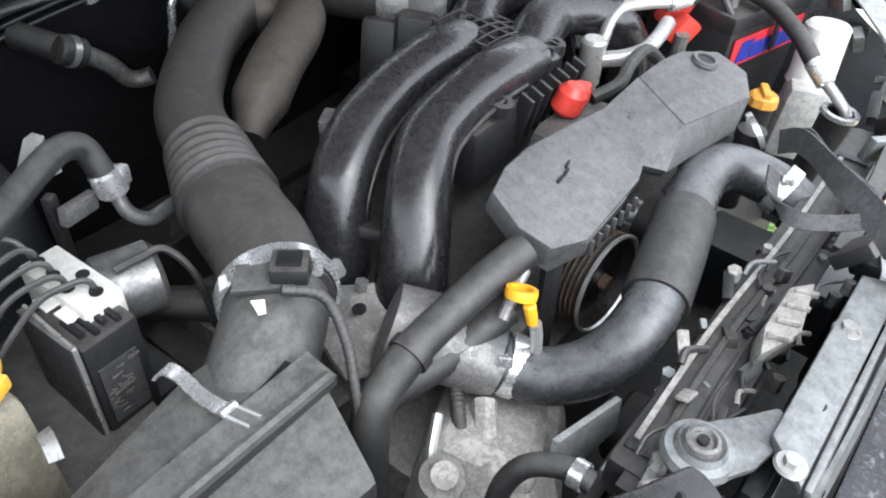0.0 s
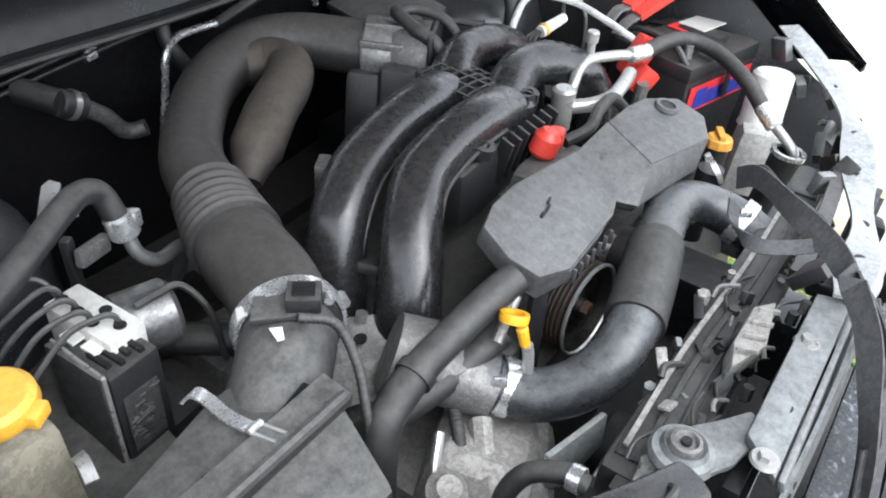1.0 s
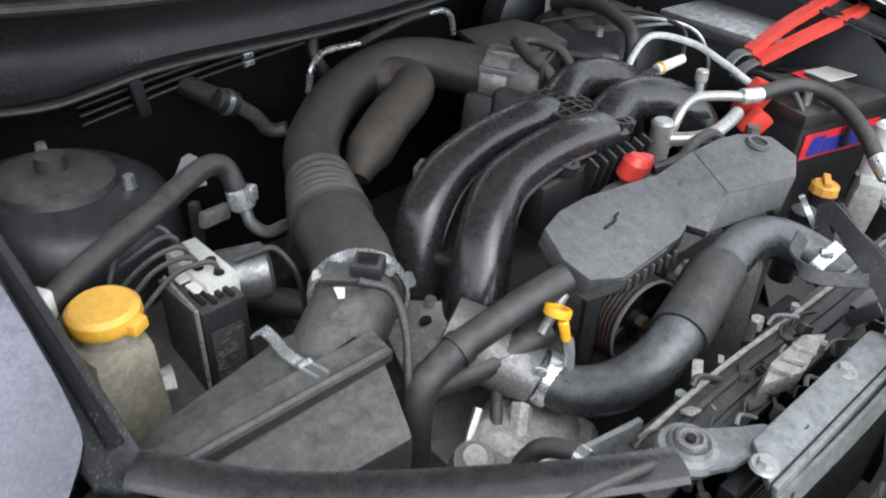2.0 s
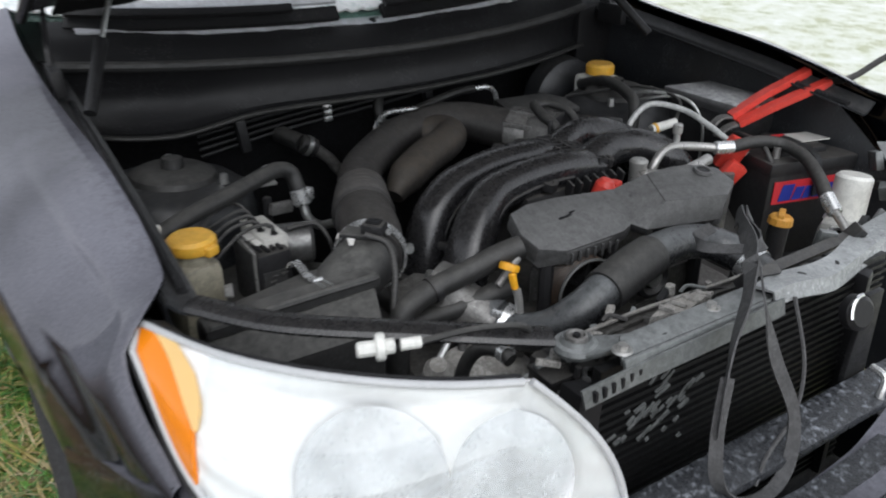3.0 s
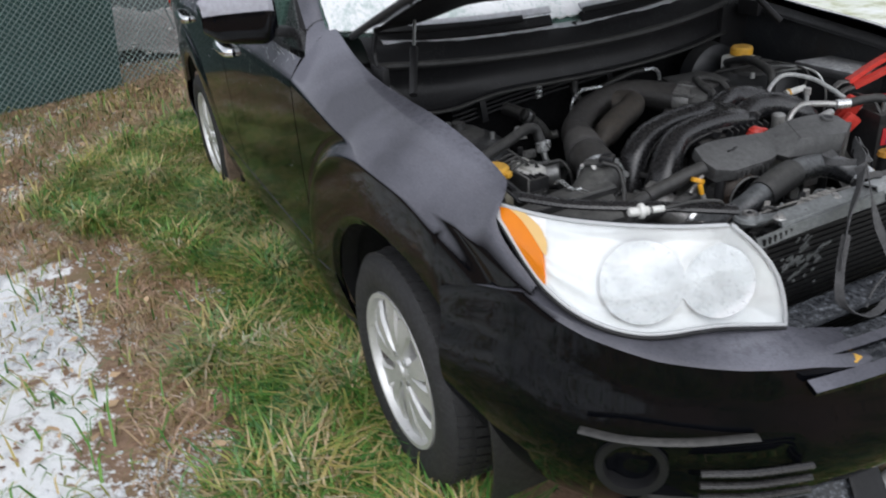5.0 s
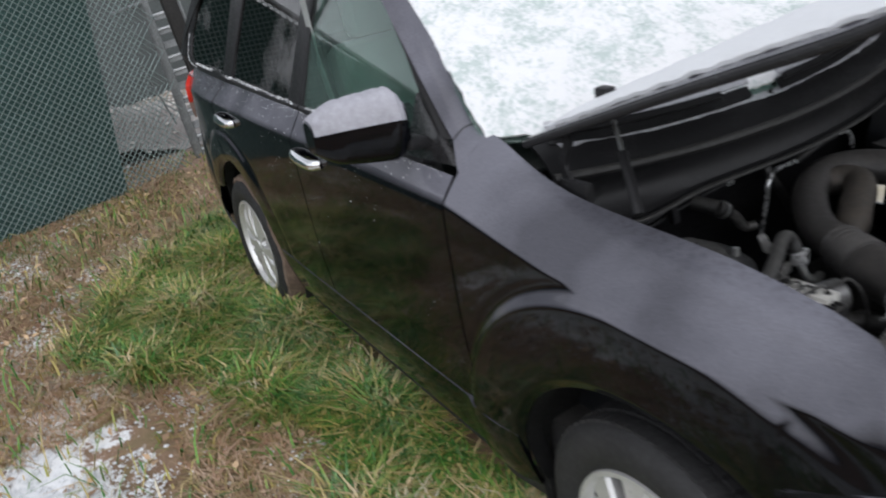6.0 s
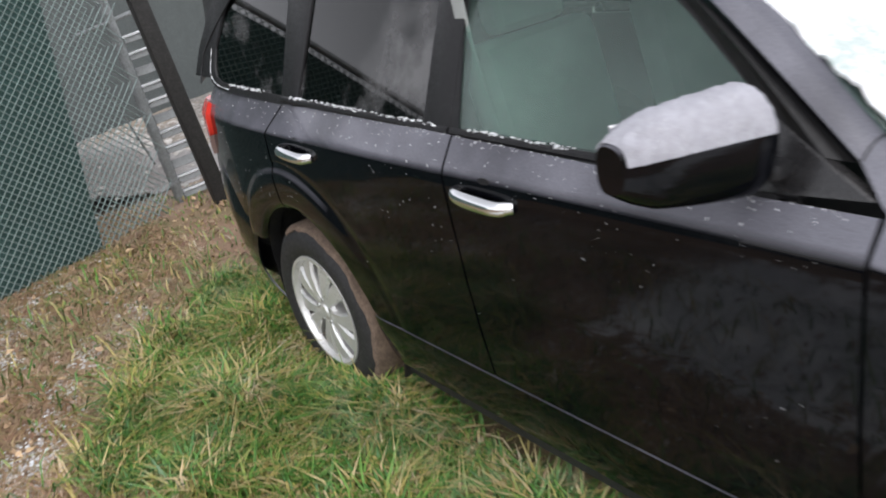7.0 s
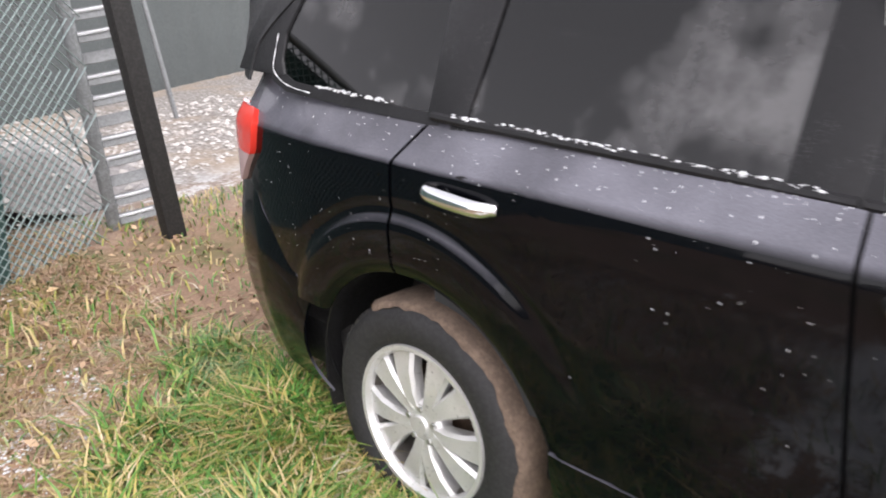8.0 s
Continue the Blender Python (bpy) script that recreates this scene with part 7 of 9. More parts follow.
part("terminal", rod(at(-0.075, -0.05, 0.87), at(-0.075, -0.05, 0.898), 0.009, 0.008, 14), cast_metal, batt)
part("hold_down", ribbon([at(0.0, -0.10, 0.80), at(0.0, -0.088, 0.879), at(0.0, 0.0, 0.892), at(0.0, 0.085, 0.879)], 0.018, 0.004, (1, 0, 0)), painted_metal, batt)
part("tray", block((0.67, -0.285, 0.645), (0.25, 0.2, 0.03), RB, 0.008), painted_metal, batt)

clamp = thing("jumper_clamp", "red handled jumper cable clamp biting a terminal", "clamp", (0.56, -0.26, 0.90), shift=(0.01, 0.045, 0.018))
for s, z in ((0, 0.0), (1, 0.02)):
    a = Vector((0.575, -0.243 + 0.022 * s, 0.905 + 0.01 * s))
    b = Vector((0.64, -0.282 + 0.038 * s, 0.945 + 0.012 * s))
    c = Vector((0.735, -0.336 + 0.055 * s, 0.995 + 0.012 * s))
    part("handle", ribbon([tuple(a), tuple(a.lerp(b, 0.5)), tuple(b), tuple(b.lerp(c, 0.5)), tuple(c)], 0.024, 0.014, (0.35, 0.9, 0.0)), red_plastic, clamp, "red plastic handle")
    part("jaw", ribbon([tuple(a), tuple(a + Vector((-0.025, 0.008, -0.008 + 0.006 * s))), tuple(a + Vector((-0.05, 0.014, -0.025)))], 0.02, 0.005, (0.35, 0.9, 0.0)), cast_metal, clamp)
part("spring", rod((0.635, -0.245, 0.925), (0.645, -0.205, 0.925), 0.01, None, 14), steel, clamp)
part("lead", sweep([(0.73, -0.33, 0.995), (0.79, -0.35, 1.0), (0.88, -0.42, 1.06), (0.95, -0.6, 1.0), (1.0, -0.8, 0.6), (1.02, -0.9, 0.08), (1.2, -1.0, 0.02)], 0.007, 10, 8), rubber, clamp, "black jumper cable")
clamp2 = thing("red_clamp_cover", "red plastic clamp gripping the battery post", "clamp", (0.46, -0.30, 0.84), shift=(0.03, 0.03, -0.02))
part("grip", block((0.50, -0.265, 0.895), (0.05, 0.024, 0.075), (10, 25, -25), 0.008), red_plastic, clamp2)
part("grip_side", block((0.475, -0.29, 0.865), (0.045, 0.024, 0.05), (10, 35, -25), 0.008), red_plastic, clamp2)
part("post", rod((0.46, -0.29, 0.70), (0.455, -0.30, 0.87), 0.012, None, 10), cast_metal, clamp2)
acj = thing("refrigerant_pipes", "bare aluminium refrigerant pipes with service valve", "pipe", (0.25, -0.27, 0.82))
part("service_port", rod((0.256, -0.228, 0.842), (0.256, -0.228, 0.904), 0.0175, None, 20, bevel=0.003), bare_alloy, acj)
part("service_base", rod((0.256, -0.228, 0.74), (0.256, -0.228, 0.845), 0.014, None, 14), bare_alloy, acj)
part("pipe", sweep([(0.262, -0.236, 0.88), (0.29, -0.262, 0.882), (0.325, -0.276, 0.885), (0.37, -0.275, 0.89), (0.412, -0.268, 0.894)], 0.0115, 14, 8), bare_alloy, acj)
part("pipe", sweep([(0.30, -0.215, 0.845), (0.318, -0.213, 0.885), (0.345, -0.208, 0.905), (0.38, -0.21, 0.91), (0.43, -0.228, 0.906), (0.468, -0.252, 0.902)], 0.009, 14, 8), bare_alloy, acj)
part("valve_stem", rod((0.385, -0.205, 0.91), (0.386, -0.203, 0.94), 0.007, None, 10), steel, acj)
part("valve_cap", rod((0.386, -0.203, 0.935), (0.386, -0.203, 0.955), 0.0105, None, 14, bevel=0.002), bare_alloy, acj)
part("port_cap", lathe([(0.0, 0.006), (0.014, 0.006), (0.0185, 0.002), (0.0185, -0.006), (0.0, -0.006)], (0.256, -0.228, 0.906), (0, 0, 1), 22), bare_alloy, acj)
ach = thing("refrigerant_hose", "thick black refrigerant hose arched beside the battery", "hose", (0.5, -0.42, 0.8))
part("crimp", rod((0.455, -0.245, 0.903), (0.495, -0.262, 0.903), 0.014, None, 16, bevel=0.003), bright_steel, ach)
part("hose_run", sweep([(0.49, -0.26, 0.903), (0.55, -0.275, 0.908), (0.598, -0.30, 0.902), (0.60, -0.355, 0.892), (0.56, -0.42, 0.876), (0.53, -0.465, 0.852)], 0.0135, 14, 10), rubber, ach)
part("crimp", rod((0.533, -0.46, 0.856), (0.52, -0.495, 0.832), 0.015, None, 16, bevel=0.003), bright_steel, ach)
part("end_pipe", sweep([(0.521, -0.493, 0.833), (0.512, -0.52, 0.818), (0.505, -0.54, 0.80), (0.502, -0.545, 0.76), (0.50, -0.545, 0.70)], 0.0085, 12, 8), bare_alloy, ach)
wash2 = thing("coolant_reservoir", "white plastic coolant reservoir bottle", "reservoir", (0.63, -0.46, 0.66), shift=(0.012, 0.012, -0.005))
part("bottle", lathe([(0.0, 0.09), (0.030, 0.09), (0.036, 0.084), (0.037, 0.0), (0.04, -0.01), (0.0, -0.01)], (0.63, -0.46, 0.785), (0.12, 0.05, 1), 32), white_plastic, wash2, "white round bottle")
part("lower_tank", block((0.605, -0.47, 0.725), (0.10, 0.09, 0.13), (0, 0, 20), 0.02, taper=0.8), mat("milky_plastic", (0.5, 0.5, 0.47), 0.4, var=0.15), wash2, "milky lower tank")
oilf = thing("oil_filler", "orange-yellow oil filler cap on its neck", "cap", (0.44, -0.43, 0.7), shift=(-0.02, -0.008, -0.01))
orange_cap = mat("orange_cap_plastic", (0.62, 0.30, 0.05), 0.5, var=0.15, mottle=0.2)
part("cap", lathe([(0.0, 0.01), (0.018, 0.01), (0.023, 0.005), (0.024, -0.008), (0.0, -0.008)], (0.472, -0.42, 0.82), (0.1, 0, 1), 10), orange_cap, oilf)
part("cap_grip", block((0.472, -0.42, 0.832), (0.038, 0.012, 0.012), (0, 0, 30), 0.003), orange_cap, oilf)
part("neck", rod((0.46, -0.42, 0.66), (0.471, -0.42, 0.815), 0.02, None, 16), plastic, oilf)
pins = thing("hose_spring_clamp", "bright wire clamp beside the filler neck", "clamp", (0.34, -0.46, 0.76), shift=(-0.02, 0, -0.01))
part("ring", lathe([(0.022, -0.004), (0.027, -0.004), (0.027, 0.004), (0.022, 0.004)], (0.335, -0.462, 0.845), (0.5, -0.6, 0.5), 26, closed=True), bright_steel, pins)
part("stub", rod((0.335, -0.455, 0.72), (0.335, -0.458, 0.845), 0.02, None, 16), plastic, pins)
ring = thing("open_hose_end", "open black hose end with a bare steel rim", "hose", (0.38, -0.57, 0.7), shift=(0.1, 0.03, -0.055))
part("tube", lathe([(0.0, -0.16), (0.024, -0.16), (0.026, 0.0), (0.021, 0.0), (0.02, -0.06), (0.0, -0.06)], (0.40, -0.56, 0.86), (0.05, -0.1, 1), 26), rubber, ring)
part("rim", lathe([(0.021, -0.004), (0.029, -0.004), (0.029, 0.003), (0.021, 0.003)], (0.40, -0.56, 0.862), (0.05, -0.1, 1), 28, closed=True), bright_steel, ring)
redcap = thing("terminal_boot", "red rubber alternator terminal boot", "cap", (0.10, -0.30, 0.8), shift=(0.03, 0.044, -0.026))
part("boot", lathe([(0.0, 0.024), (0.012, 0.022), (0.02, 0.012), (0.021, -0.012), (0.016, -0.018), (0.0, -0.018)], (0.095, -0.315, 0.915), (0.2, -0.2, 1), 20), red_plastic, redcap)
part("boot_ear", block((0.115, -0.32, 0.918), (0.03, 0.024, 0.026), (0, 0, 20), 0.007), red_plastic, redcap)
part("alternator", block((0.10, -0.34, 0.83), (0.14, 0.1, 0.13), (0, 0, 0), 0.03), cast_metal, redcap)
part("cable", sweep([(0.125, -0.33, 0.91), (0.17, -0.345, 0.918), (0.22, -0.335, 0.925), (0.28, -0.33, 0.92), (0.33, -0.34, 0.88)], 0.009, 10, 8), rubber, redcap)
brake = thing("brake_fluid_reservoir", "white brake fluid reservoir with yellow cap", "reservoir", (0.48, 0.14, 0.78), shift=(0.08, 0.08, -0.006))
part("reservoir", block((0.482, 0.14, 0.915), (0.085, 0.1, 0.075), (0, 0, 0), 0.015), white_plastic, brake)
part("cap", lathe([(0.0, 0.014), (0.03, 0.014), (0.036, 0.008), (0.036, -0.012), (0.0, -0.012)], (0.485, 0.142, 0.968), (0, 0, 1), 30), yellow_plastic, brake, "ribbed yellow cap")
part("master_cylinder", rod((0.47, 0.02, 0.86), (0.48, 0.26, 0.86), 0.026, None, 20, bevel=0.004), cast_metal, brake)
part("booster", lathe([(0.0, 0.05), (0.06, 0.05), (0.11, 0.02), (0.115, -0.03), (0.0, -0.03)], (0.48, 0.27, 0.86), (0, -1, 0), 36), painted_metal, brake)
part("vacuum_hose", sweep([(0.44, 0.16, 0.93), (0.43, 0.06, 0.96), (0.405, -0.04, 0.955), (0.385, -0.085, 0.935), (0.37, -0.095, 0.87)], 0.0135, 14, 8), rubber, brake)
for k in range(2):
    part("brake_line", sweep([(0.455, 0.03 + 0.04 * k, 0.88), (0.44, -0.03, 0.93 + 0.02 * k), (0.50, -0.12, 0.95), (0.52, -0.17, 0.90), (0.52, -0.18, 0.8)], 0.0035, 8, 8), steel, brake)
resbox = thing("intake_resonator_box", "flat dusty black resonator box", "box", (0.29, 0.14, 0.75))
part("box", prism([(0.215, 0.115, 0.925), (0.36, 0.07, 0.932), (0.385, 0.15, 0.932), (0.375, 0.212, 0.93), (0.25, 0.24, 0.925)], (0, 0, -0.07), 0.012), dusty_plastic, resbox)
part("lid_edge", prism([(0.212, 0.112, 0.922), (0.363, 0.066, 0.929), (0.389, 0.15, 0.929), (0.379, 0.216, 0.927), (0.248, 0.244, 0.922)], (0, 0, -0.012), 0.003), dusty_plastic, resbox)
part("box_leg", block((0.29, 0.14, 0.80), (0.1, 0.1, 0.15), bevel=0.01), plastic, resbox)
for k in range(3):
    part("box_tab", rod((0.36 + 0.008 * k, 0.075 - 0.012 * k, 0.905), (0.395 + 0.008 * k, 0.02 - 0.012 * k, 0.90), 0.006, None, 8), plastic, resbox)
part("tab_end", block((0.41, -0.002, 0.90), (0.03, 0.03, 0.02), (0, 0, 40), 0.004), steel, resbox)
part("pcv_hose", sweep([(0.27, 0.055, 0.93), (0.255, 0.085, 0.945), (0.235, 0.075, 0.95), (0.22, 0.03, 0.942), (0.225, -0.01, 0.925), (0.225, -0.025, 0.90)], 0.0115, 12, 8), rubber, resbox)
part("pcv_elbow", sweep([(0.235, 0.08, 0.948), (0.265, 0.065, 0.952), (0.285, 0.03, 0.945), (0.29, 0.0, 0.925), (0.285, -0.015, 0.895)], 0.0095, 12, 8), rubber, resbox)
fuse = thing("fuse_box", "black fuse box with thawing snow on its lid", "fuse box", (0.60, -0.02, 0.78), shift=(0.08, -0.04, 0))
part("case", block((0.60, -0.03, 0.86), (0.15, 0.2, 0.13), (0, 0, 0), 0.01), plastic, fuse)
part("lid", block((0.60, -0.03, 0.935), (0.165, 0.215, 0.03), (0, 3, 0), 0.01), mat("fuse_lid", (0.04, 0.04, 0.042), 0.4, dust=(0.7, 0.71, 0.72), amount=0.8), fuse)
part("post", block((0.60, -0.03, 0.79), (0.1, 0.12, 0.06), bevel=0.01), painted_metal, fuse)
tube = thing("clear_tube", "pale plastic tube looping over the refrigerant pipes", "tube", (0.40, -0.26, 0.86))
part("tube", sweep([(0.40, -0.045, 0.87), (0.43, -0.035, 0.915), (0.49, -0.03, 0.94), (0.53, -0.09, 0.935), (0.53, -0.16, 0.92), (0.525, -0.215, 0.905), (0.56, -0.245, 0.875), (0.60, -0.25, 0.85)], 0.0065, 10, 10), mat("pale_tube", (0.55, 0.56, 0.55), 0.35, var=0.1), tube)
part("tube_end", rod((0.60, -0.25, 0.85), (0.63, -0.246, 0.832), 0.010, None, 10), white_plastic, tube)
loom = thing("wiring_loom", "loose wires with a grey connector", "wires", (0.38, -0.16, 0.84), shift=(0.1, 0.075, -0.045))
part("connector", rod((0.345, -0.155, 0.945), (0.41, -0.165, 0.955), 0.011, 0.009, 10), white_plastic, loom)
part("collar", rod((0.352, -0.156, 0.946), (0.358, -0.157, 0.947), 0.0125, None, 12), yellow_plastic, loom)
for k in range(3):
    part("wire", sweep([(0.345, -0.155 + 0.004 * k, 0.945), (0.315, -0.16 + 0.008 * k, 0.935), (0.305, -0.175, 0.90), (0.31, -0.19 - 0.006 * k, 0.82)], 0.003, 6, 8), rubber, loom)
part("long_wire", sweep([(0.41, -0.165, 0.955), (0.46, -0.12, 0.99), (0.44, -0.02, 1.0), (0.38, 0.06, 0.98), (0.33, 0.12, 0.96)], 0.004, 8, 10), rubber, loom)
dust_cap = thing("hose_valve", "small brass nipple on the crankcase", "valve", (-0.08, -0.10, 0.72), shift=(-0.02, 0.045, 0.004))
part("nipple", rod((-0.08, -0.10, 0.74), (-0.078, -0.105, 0.86), 0.012, None, 12), steel, dust_cap)
part("nipple_head", block((-0.078, -0.105, 0.867), (0.035, 0.018, 0.02), (0, 0, 30), 0.004), cast_metal, dust_cap)
part("under_hose", sweep([(-0.42, -0.02, 0.74), (-0.36, -0.10, 0.76), (-0.30, -0.18, 0.76), (-0.25, -0.22, 0.72)], 0.02, 14, 8), rubber, dust_cap)

# ---- radiator, fans, strap ----
radiator = thing("radiator", "black-finned radiator behind the support panel", "radiator", (0.05, -0.6, 0.42), shift=(0.02, 0.012, -0.04))
part("core", block((0.05, -0.60, 0.64), (0.68, 0.035, 0.40), bevel=0.004), fin_metal, radiator)
part("upper_tank", block((0.05, -0.60, 0.855), (0.70, 0.055, 0.05), bevel=0.012), plastic, radiator, "black plastic header tank")
part("lower_tank", block((0.05, -0.60, 0.43), (0.70, 0.055, 0.05), bevel=0.012), plastic, radiator)
part("crimp_strip", ribbon([(-0.29, -0.628, 0.838), (0.05, -0.628, 0.838), (0.39, -0.628, 0.838)], 0.016, 0.004, (0, 0, 1)), steel, radiator)
part("crimp_strip", ribbon([(-0.29, -0.572, 0.838), (0.05, -0.572, 0.838), (0.39, -0.572, 0.838)], 0.016, 0.004, (0, 0, 1)), steel, radiator)
for k in range(44):
    x = -0.28 + 0.66 * k / 43
    part("crimp_tooth", block((x, -0.630, 0.846), (0.008, 0.005, 0.014), bevel=0), steel, radiator)
part("inlet", rod((0.19, -0.605, 0.83), (0.196, -0.57, 0.845), 0.027, None, 18), plastic, radiator)
cond = thing("condenser", "black condenser coil with scratched fins", "condenser", (0.05, -0.68, 0.42))
part("core", block((0.05, -0.672, 0.66), (0.62, 0.016, 0.42), bevel=0.002), fin_metal, cond)
for k in range(30):
    part("condenser_tube", block((0.05, -0.682, 0.46 + 0.0136 * k), (0.62, 0.008, 0.005), bevel=0), fin_metal, cond)
RNC = random.Random(14)
for k in range(34):
    x, z = -0.15 + RNC.gauss(0, 0.045), 0.765 + RNC.gauss(0, 0.028)
    part("scratched_fin", block((x, -0.687, z), (RNC.uniform(0.006, 0.03), 0.003, RNC.uniform(0.002, 0.006)), (0, RNC.uniform(-45, -15), 0), 0), support_metal, cond)
part("foot", block((0.05, -0.672, 0.435), (0.5, 0.03, 0.05), bevel=0.006), painted_metal, cond)
shroud = thing("fan_shroud", "pale grey fan shroud panel below the hose", "shroud", (-0.16, -0.57, 0.5), shift=(0.0, 0.015, -0.025))
part("panel", prism([(-0.226, -0.505, 0.765), (-0.16, -0.536, 0.797), (-0.155, -0.538, 0.74), (-0.20, -0.516, 0.69), (-0.226, -0.506, 0.71)], (0, -0.008, 0), 0.002), mat("grey_shroud", (0.42, 0.44, 0.43), 0.5, var=0.12), shroud)
part("frame", block((0.05, -0.565, 0.6), (0.64, 0.02, 0.3), bevel=0.006), plastic, shroud)
part("fan_motor", rod((-0.05, -0.555, 0.62), (-0.05, -0.515, 0.62), 0.05, None, 24, bevel=0.006), plastic, shroud)
mount = thing("radiator_mount", "pale cast radiator bracket with a rubber bush", "bracket", (-0.25, -0.62, 0.86), shift=(-0.011, 0.006, -0.016))
part("plate", lathe([(0.0, 0.010), (0.016, 0.010), (0.019, 0.014), (0.022, 0.008), (0.028, 0.006), (0.031, 0.0), (0.029, -0.006), (0.0, -0.006)], (-0.242, -0.63, 0.892), (0.0, 0, 1), 34), support_metal, mount)
part("bush", lathe([(0.0, 0.006), (0.009, 0.006), (0.011, 0.010), (0.014, 0.009), (0.016, 0.0), (0.0, 0.0)], (-0.242, -0.63, 0.900), (0.0, 0, 1), 28), cast_metal, mount, "pale ring around a dark bolt")
part("bracket_arm", prism([(-0.262, -0.61, 0.882), (-0.222, -0.61, 0.882), (-0.19, -0.645, 0.892), (-0.17, -0.665, 0.90), (-0.185, -0.685, 0.905), (-0.235, -0.672, 0.895), (-0.268, -0.645, 0.882)], (0, 0, 0.008), 0.003), support_metal, mount)
part("pin", rod((-0.242, -0.63, 0.84), (-0.242, -0.63, 0.91), 0.005, None, 10), trim, mount)
clips = thing("bar_clip", "bare steel spring clip with rusty pin on the radiator", "clip", (-0.17, -0.585, 0.87), "radiator clips", shift=(0.018, 0.01, -0.052))
part("clip_strip", ribbon([(-0.195, -0.575, 0.876), (-0.17, -0.585, 0.888), (-0.145, -0.60, 0.878)], 0.014, 0.003, (0.4, 0.9, 0)), bright_steel, clips)
part("clip_pin", rod((-0.185, -0.59, 0.88), (-0.16, -0.575, 0.885), 0.005, None, 8), rust, clips)
copy_thing(clips, pose(0.072, -0.572, 0.815, 0, 0, 8))
trough = thing("air_guide", "grey plastic air guide between radiator and support", "duct", (-0.05, -0.645, 0.82), shift=(0, 0.008, -0.02))
part("guide", prism([(-0.12, -0.632, 0.895), (-0.085, -0.622, 0.90), (-0.02, -0.622, 0.902), (0.0, -0.64, 0.905), (-0.07, -0.652, 0.90)], (0, 0.004, -0.03), 0.003), pale_casting, trough)
for k in range(4):
    part("guide_rib", block((-0.095 + 0.025 * k, -0.638, 0.904), (0.004, 0.022, 0.006), (0, 0, 20), 0.001), pale_casting, trough)
part("guide_lip", ribbon([(0.06, -0.645, 0.907), (0.2, -0.64, 0.905), (0.34, -0.63, 0.90)], 0.02, 0.006, (0, 1, 0.2)), plastic, trough)
bars = thing("radiator_top_bars", "slim blue-grey steel bars along the radiator top", "bars", (0.05, -0.60, 0.88), shift=(0.01, 0.012, -0.042))
for y, z, w in ((-0.585, 0.882, 0.004), (-0.604, 0.884, 0.006), (-0.622, 0.882, 0.003)):
    part("bar", ribbon([(-0.27, y, z), (-0.1, y + 0.004, z + 0.003), (0.1, y - 0.002, z), (0.33, y, z - 0.006)], w, 0.005, (0, 1, 0)), RNB.choice((support_metal, dark_casting)), bars)
part("bar", ribbon([(-0.26, -0.5865, 0.8875), (-0.1, -0.5835, 0.8895), (0.1, -0.589, 0.887), (0.32, -0.5865, 0.882)], 0.0055, 0.003, (0, 1, 0)), pale_casting, bars, "chipped beige bar")
for x in (-0.26, 0.32):
    part("bar_foot", block((x, -0.60, 0.876), (0.02, 0.04, 0.018), bevel=0.002), painted_metal, bars)
bits = thing("radiator_brackets", "small bent brackets and wires along the radiator top", "brackets", (-0.1, -0.62, 0.87), shift=(0.005, 0.01, -0.035))
for k in range(46):
    x, y = RNB.uniform(-0.29, 0.12), RNB.uniform(-0.668, -0.565)
    z = 0.868 + RNB.uniform(0, 0.022)
    m = RNB.choice((support_metal, painted_metal, dark_casting, plastic, pale_casting))
    if k % 3 == 0:
        d = Vector((RNB.uniform(0.02, 0.06), RNB.uniform(-0.02, 0.02), RNB.uniform(-0.01, 0.012)))
        c = Vector((x, y, z + 0.004))
        part("wire", sweep([tuple(c), tuple(c + d * 0.4 + Vector((0, 0.006, 0.006))), tuple(c + d)], RNB.uniform(0.0015, 0.004), 7, 4), m, bits)
    elif k % 3 == 1:
        part("bracket", block((x, y, z), (RNB.uniform(0.01, 0.035), RNB.uniform(0.005, 0.014), RNB.uniform(0.004, 0.016)), (RNB.uniform(-25, 25), RNB.uniform(-25, 25), RNB.uniform(-40, 40)), 0.002), m, bits)
    else:
        part("bolt_head", rod((x, y, z - 0.01), (x + RNB.uniform(-0.003, 0.003), y, z + 0.006), RNB.uniform(0.004, 0.008), None, 6), m, bits)
part("base_strip", block((-0.09, -0.615, 0.868), (0.42, 0.05, 0.006), bevel=0.001), plastic, bits)
drain = thing("overflow_hose", "thin grey overflow hose at the radiator corner", "hose", (-0.33, -0.56, 0.72), shift=(-0.01, 0.01, -0.02))
part("hose_run", sweep([(-0.30, -0.575, 0.86), (-0.305, -0.55, 0.865), (-0.32, -0.52, 0.85), (-0.335, -0.51, 0.80), (-0.335, -0.53, 0.70)], 0.0105, 12, 8), rubber, drain)
part("clamp", lathe([(0.0108, -0.006), (0.013, -0.006), (0.013, 0.006), (0.0108, 0.006)], (-0.303, -0.565, 0.866), (0.0, -1, 0.1), 18, closed=True), bright_steel, drain)

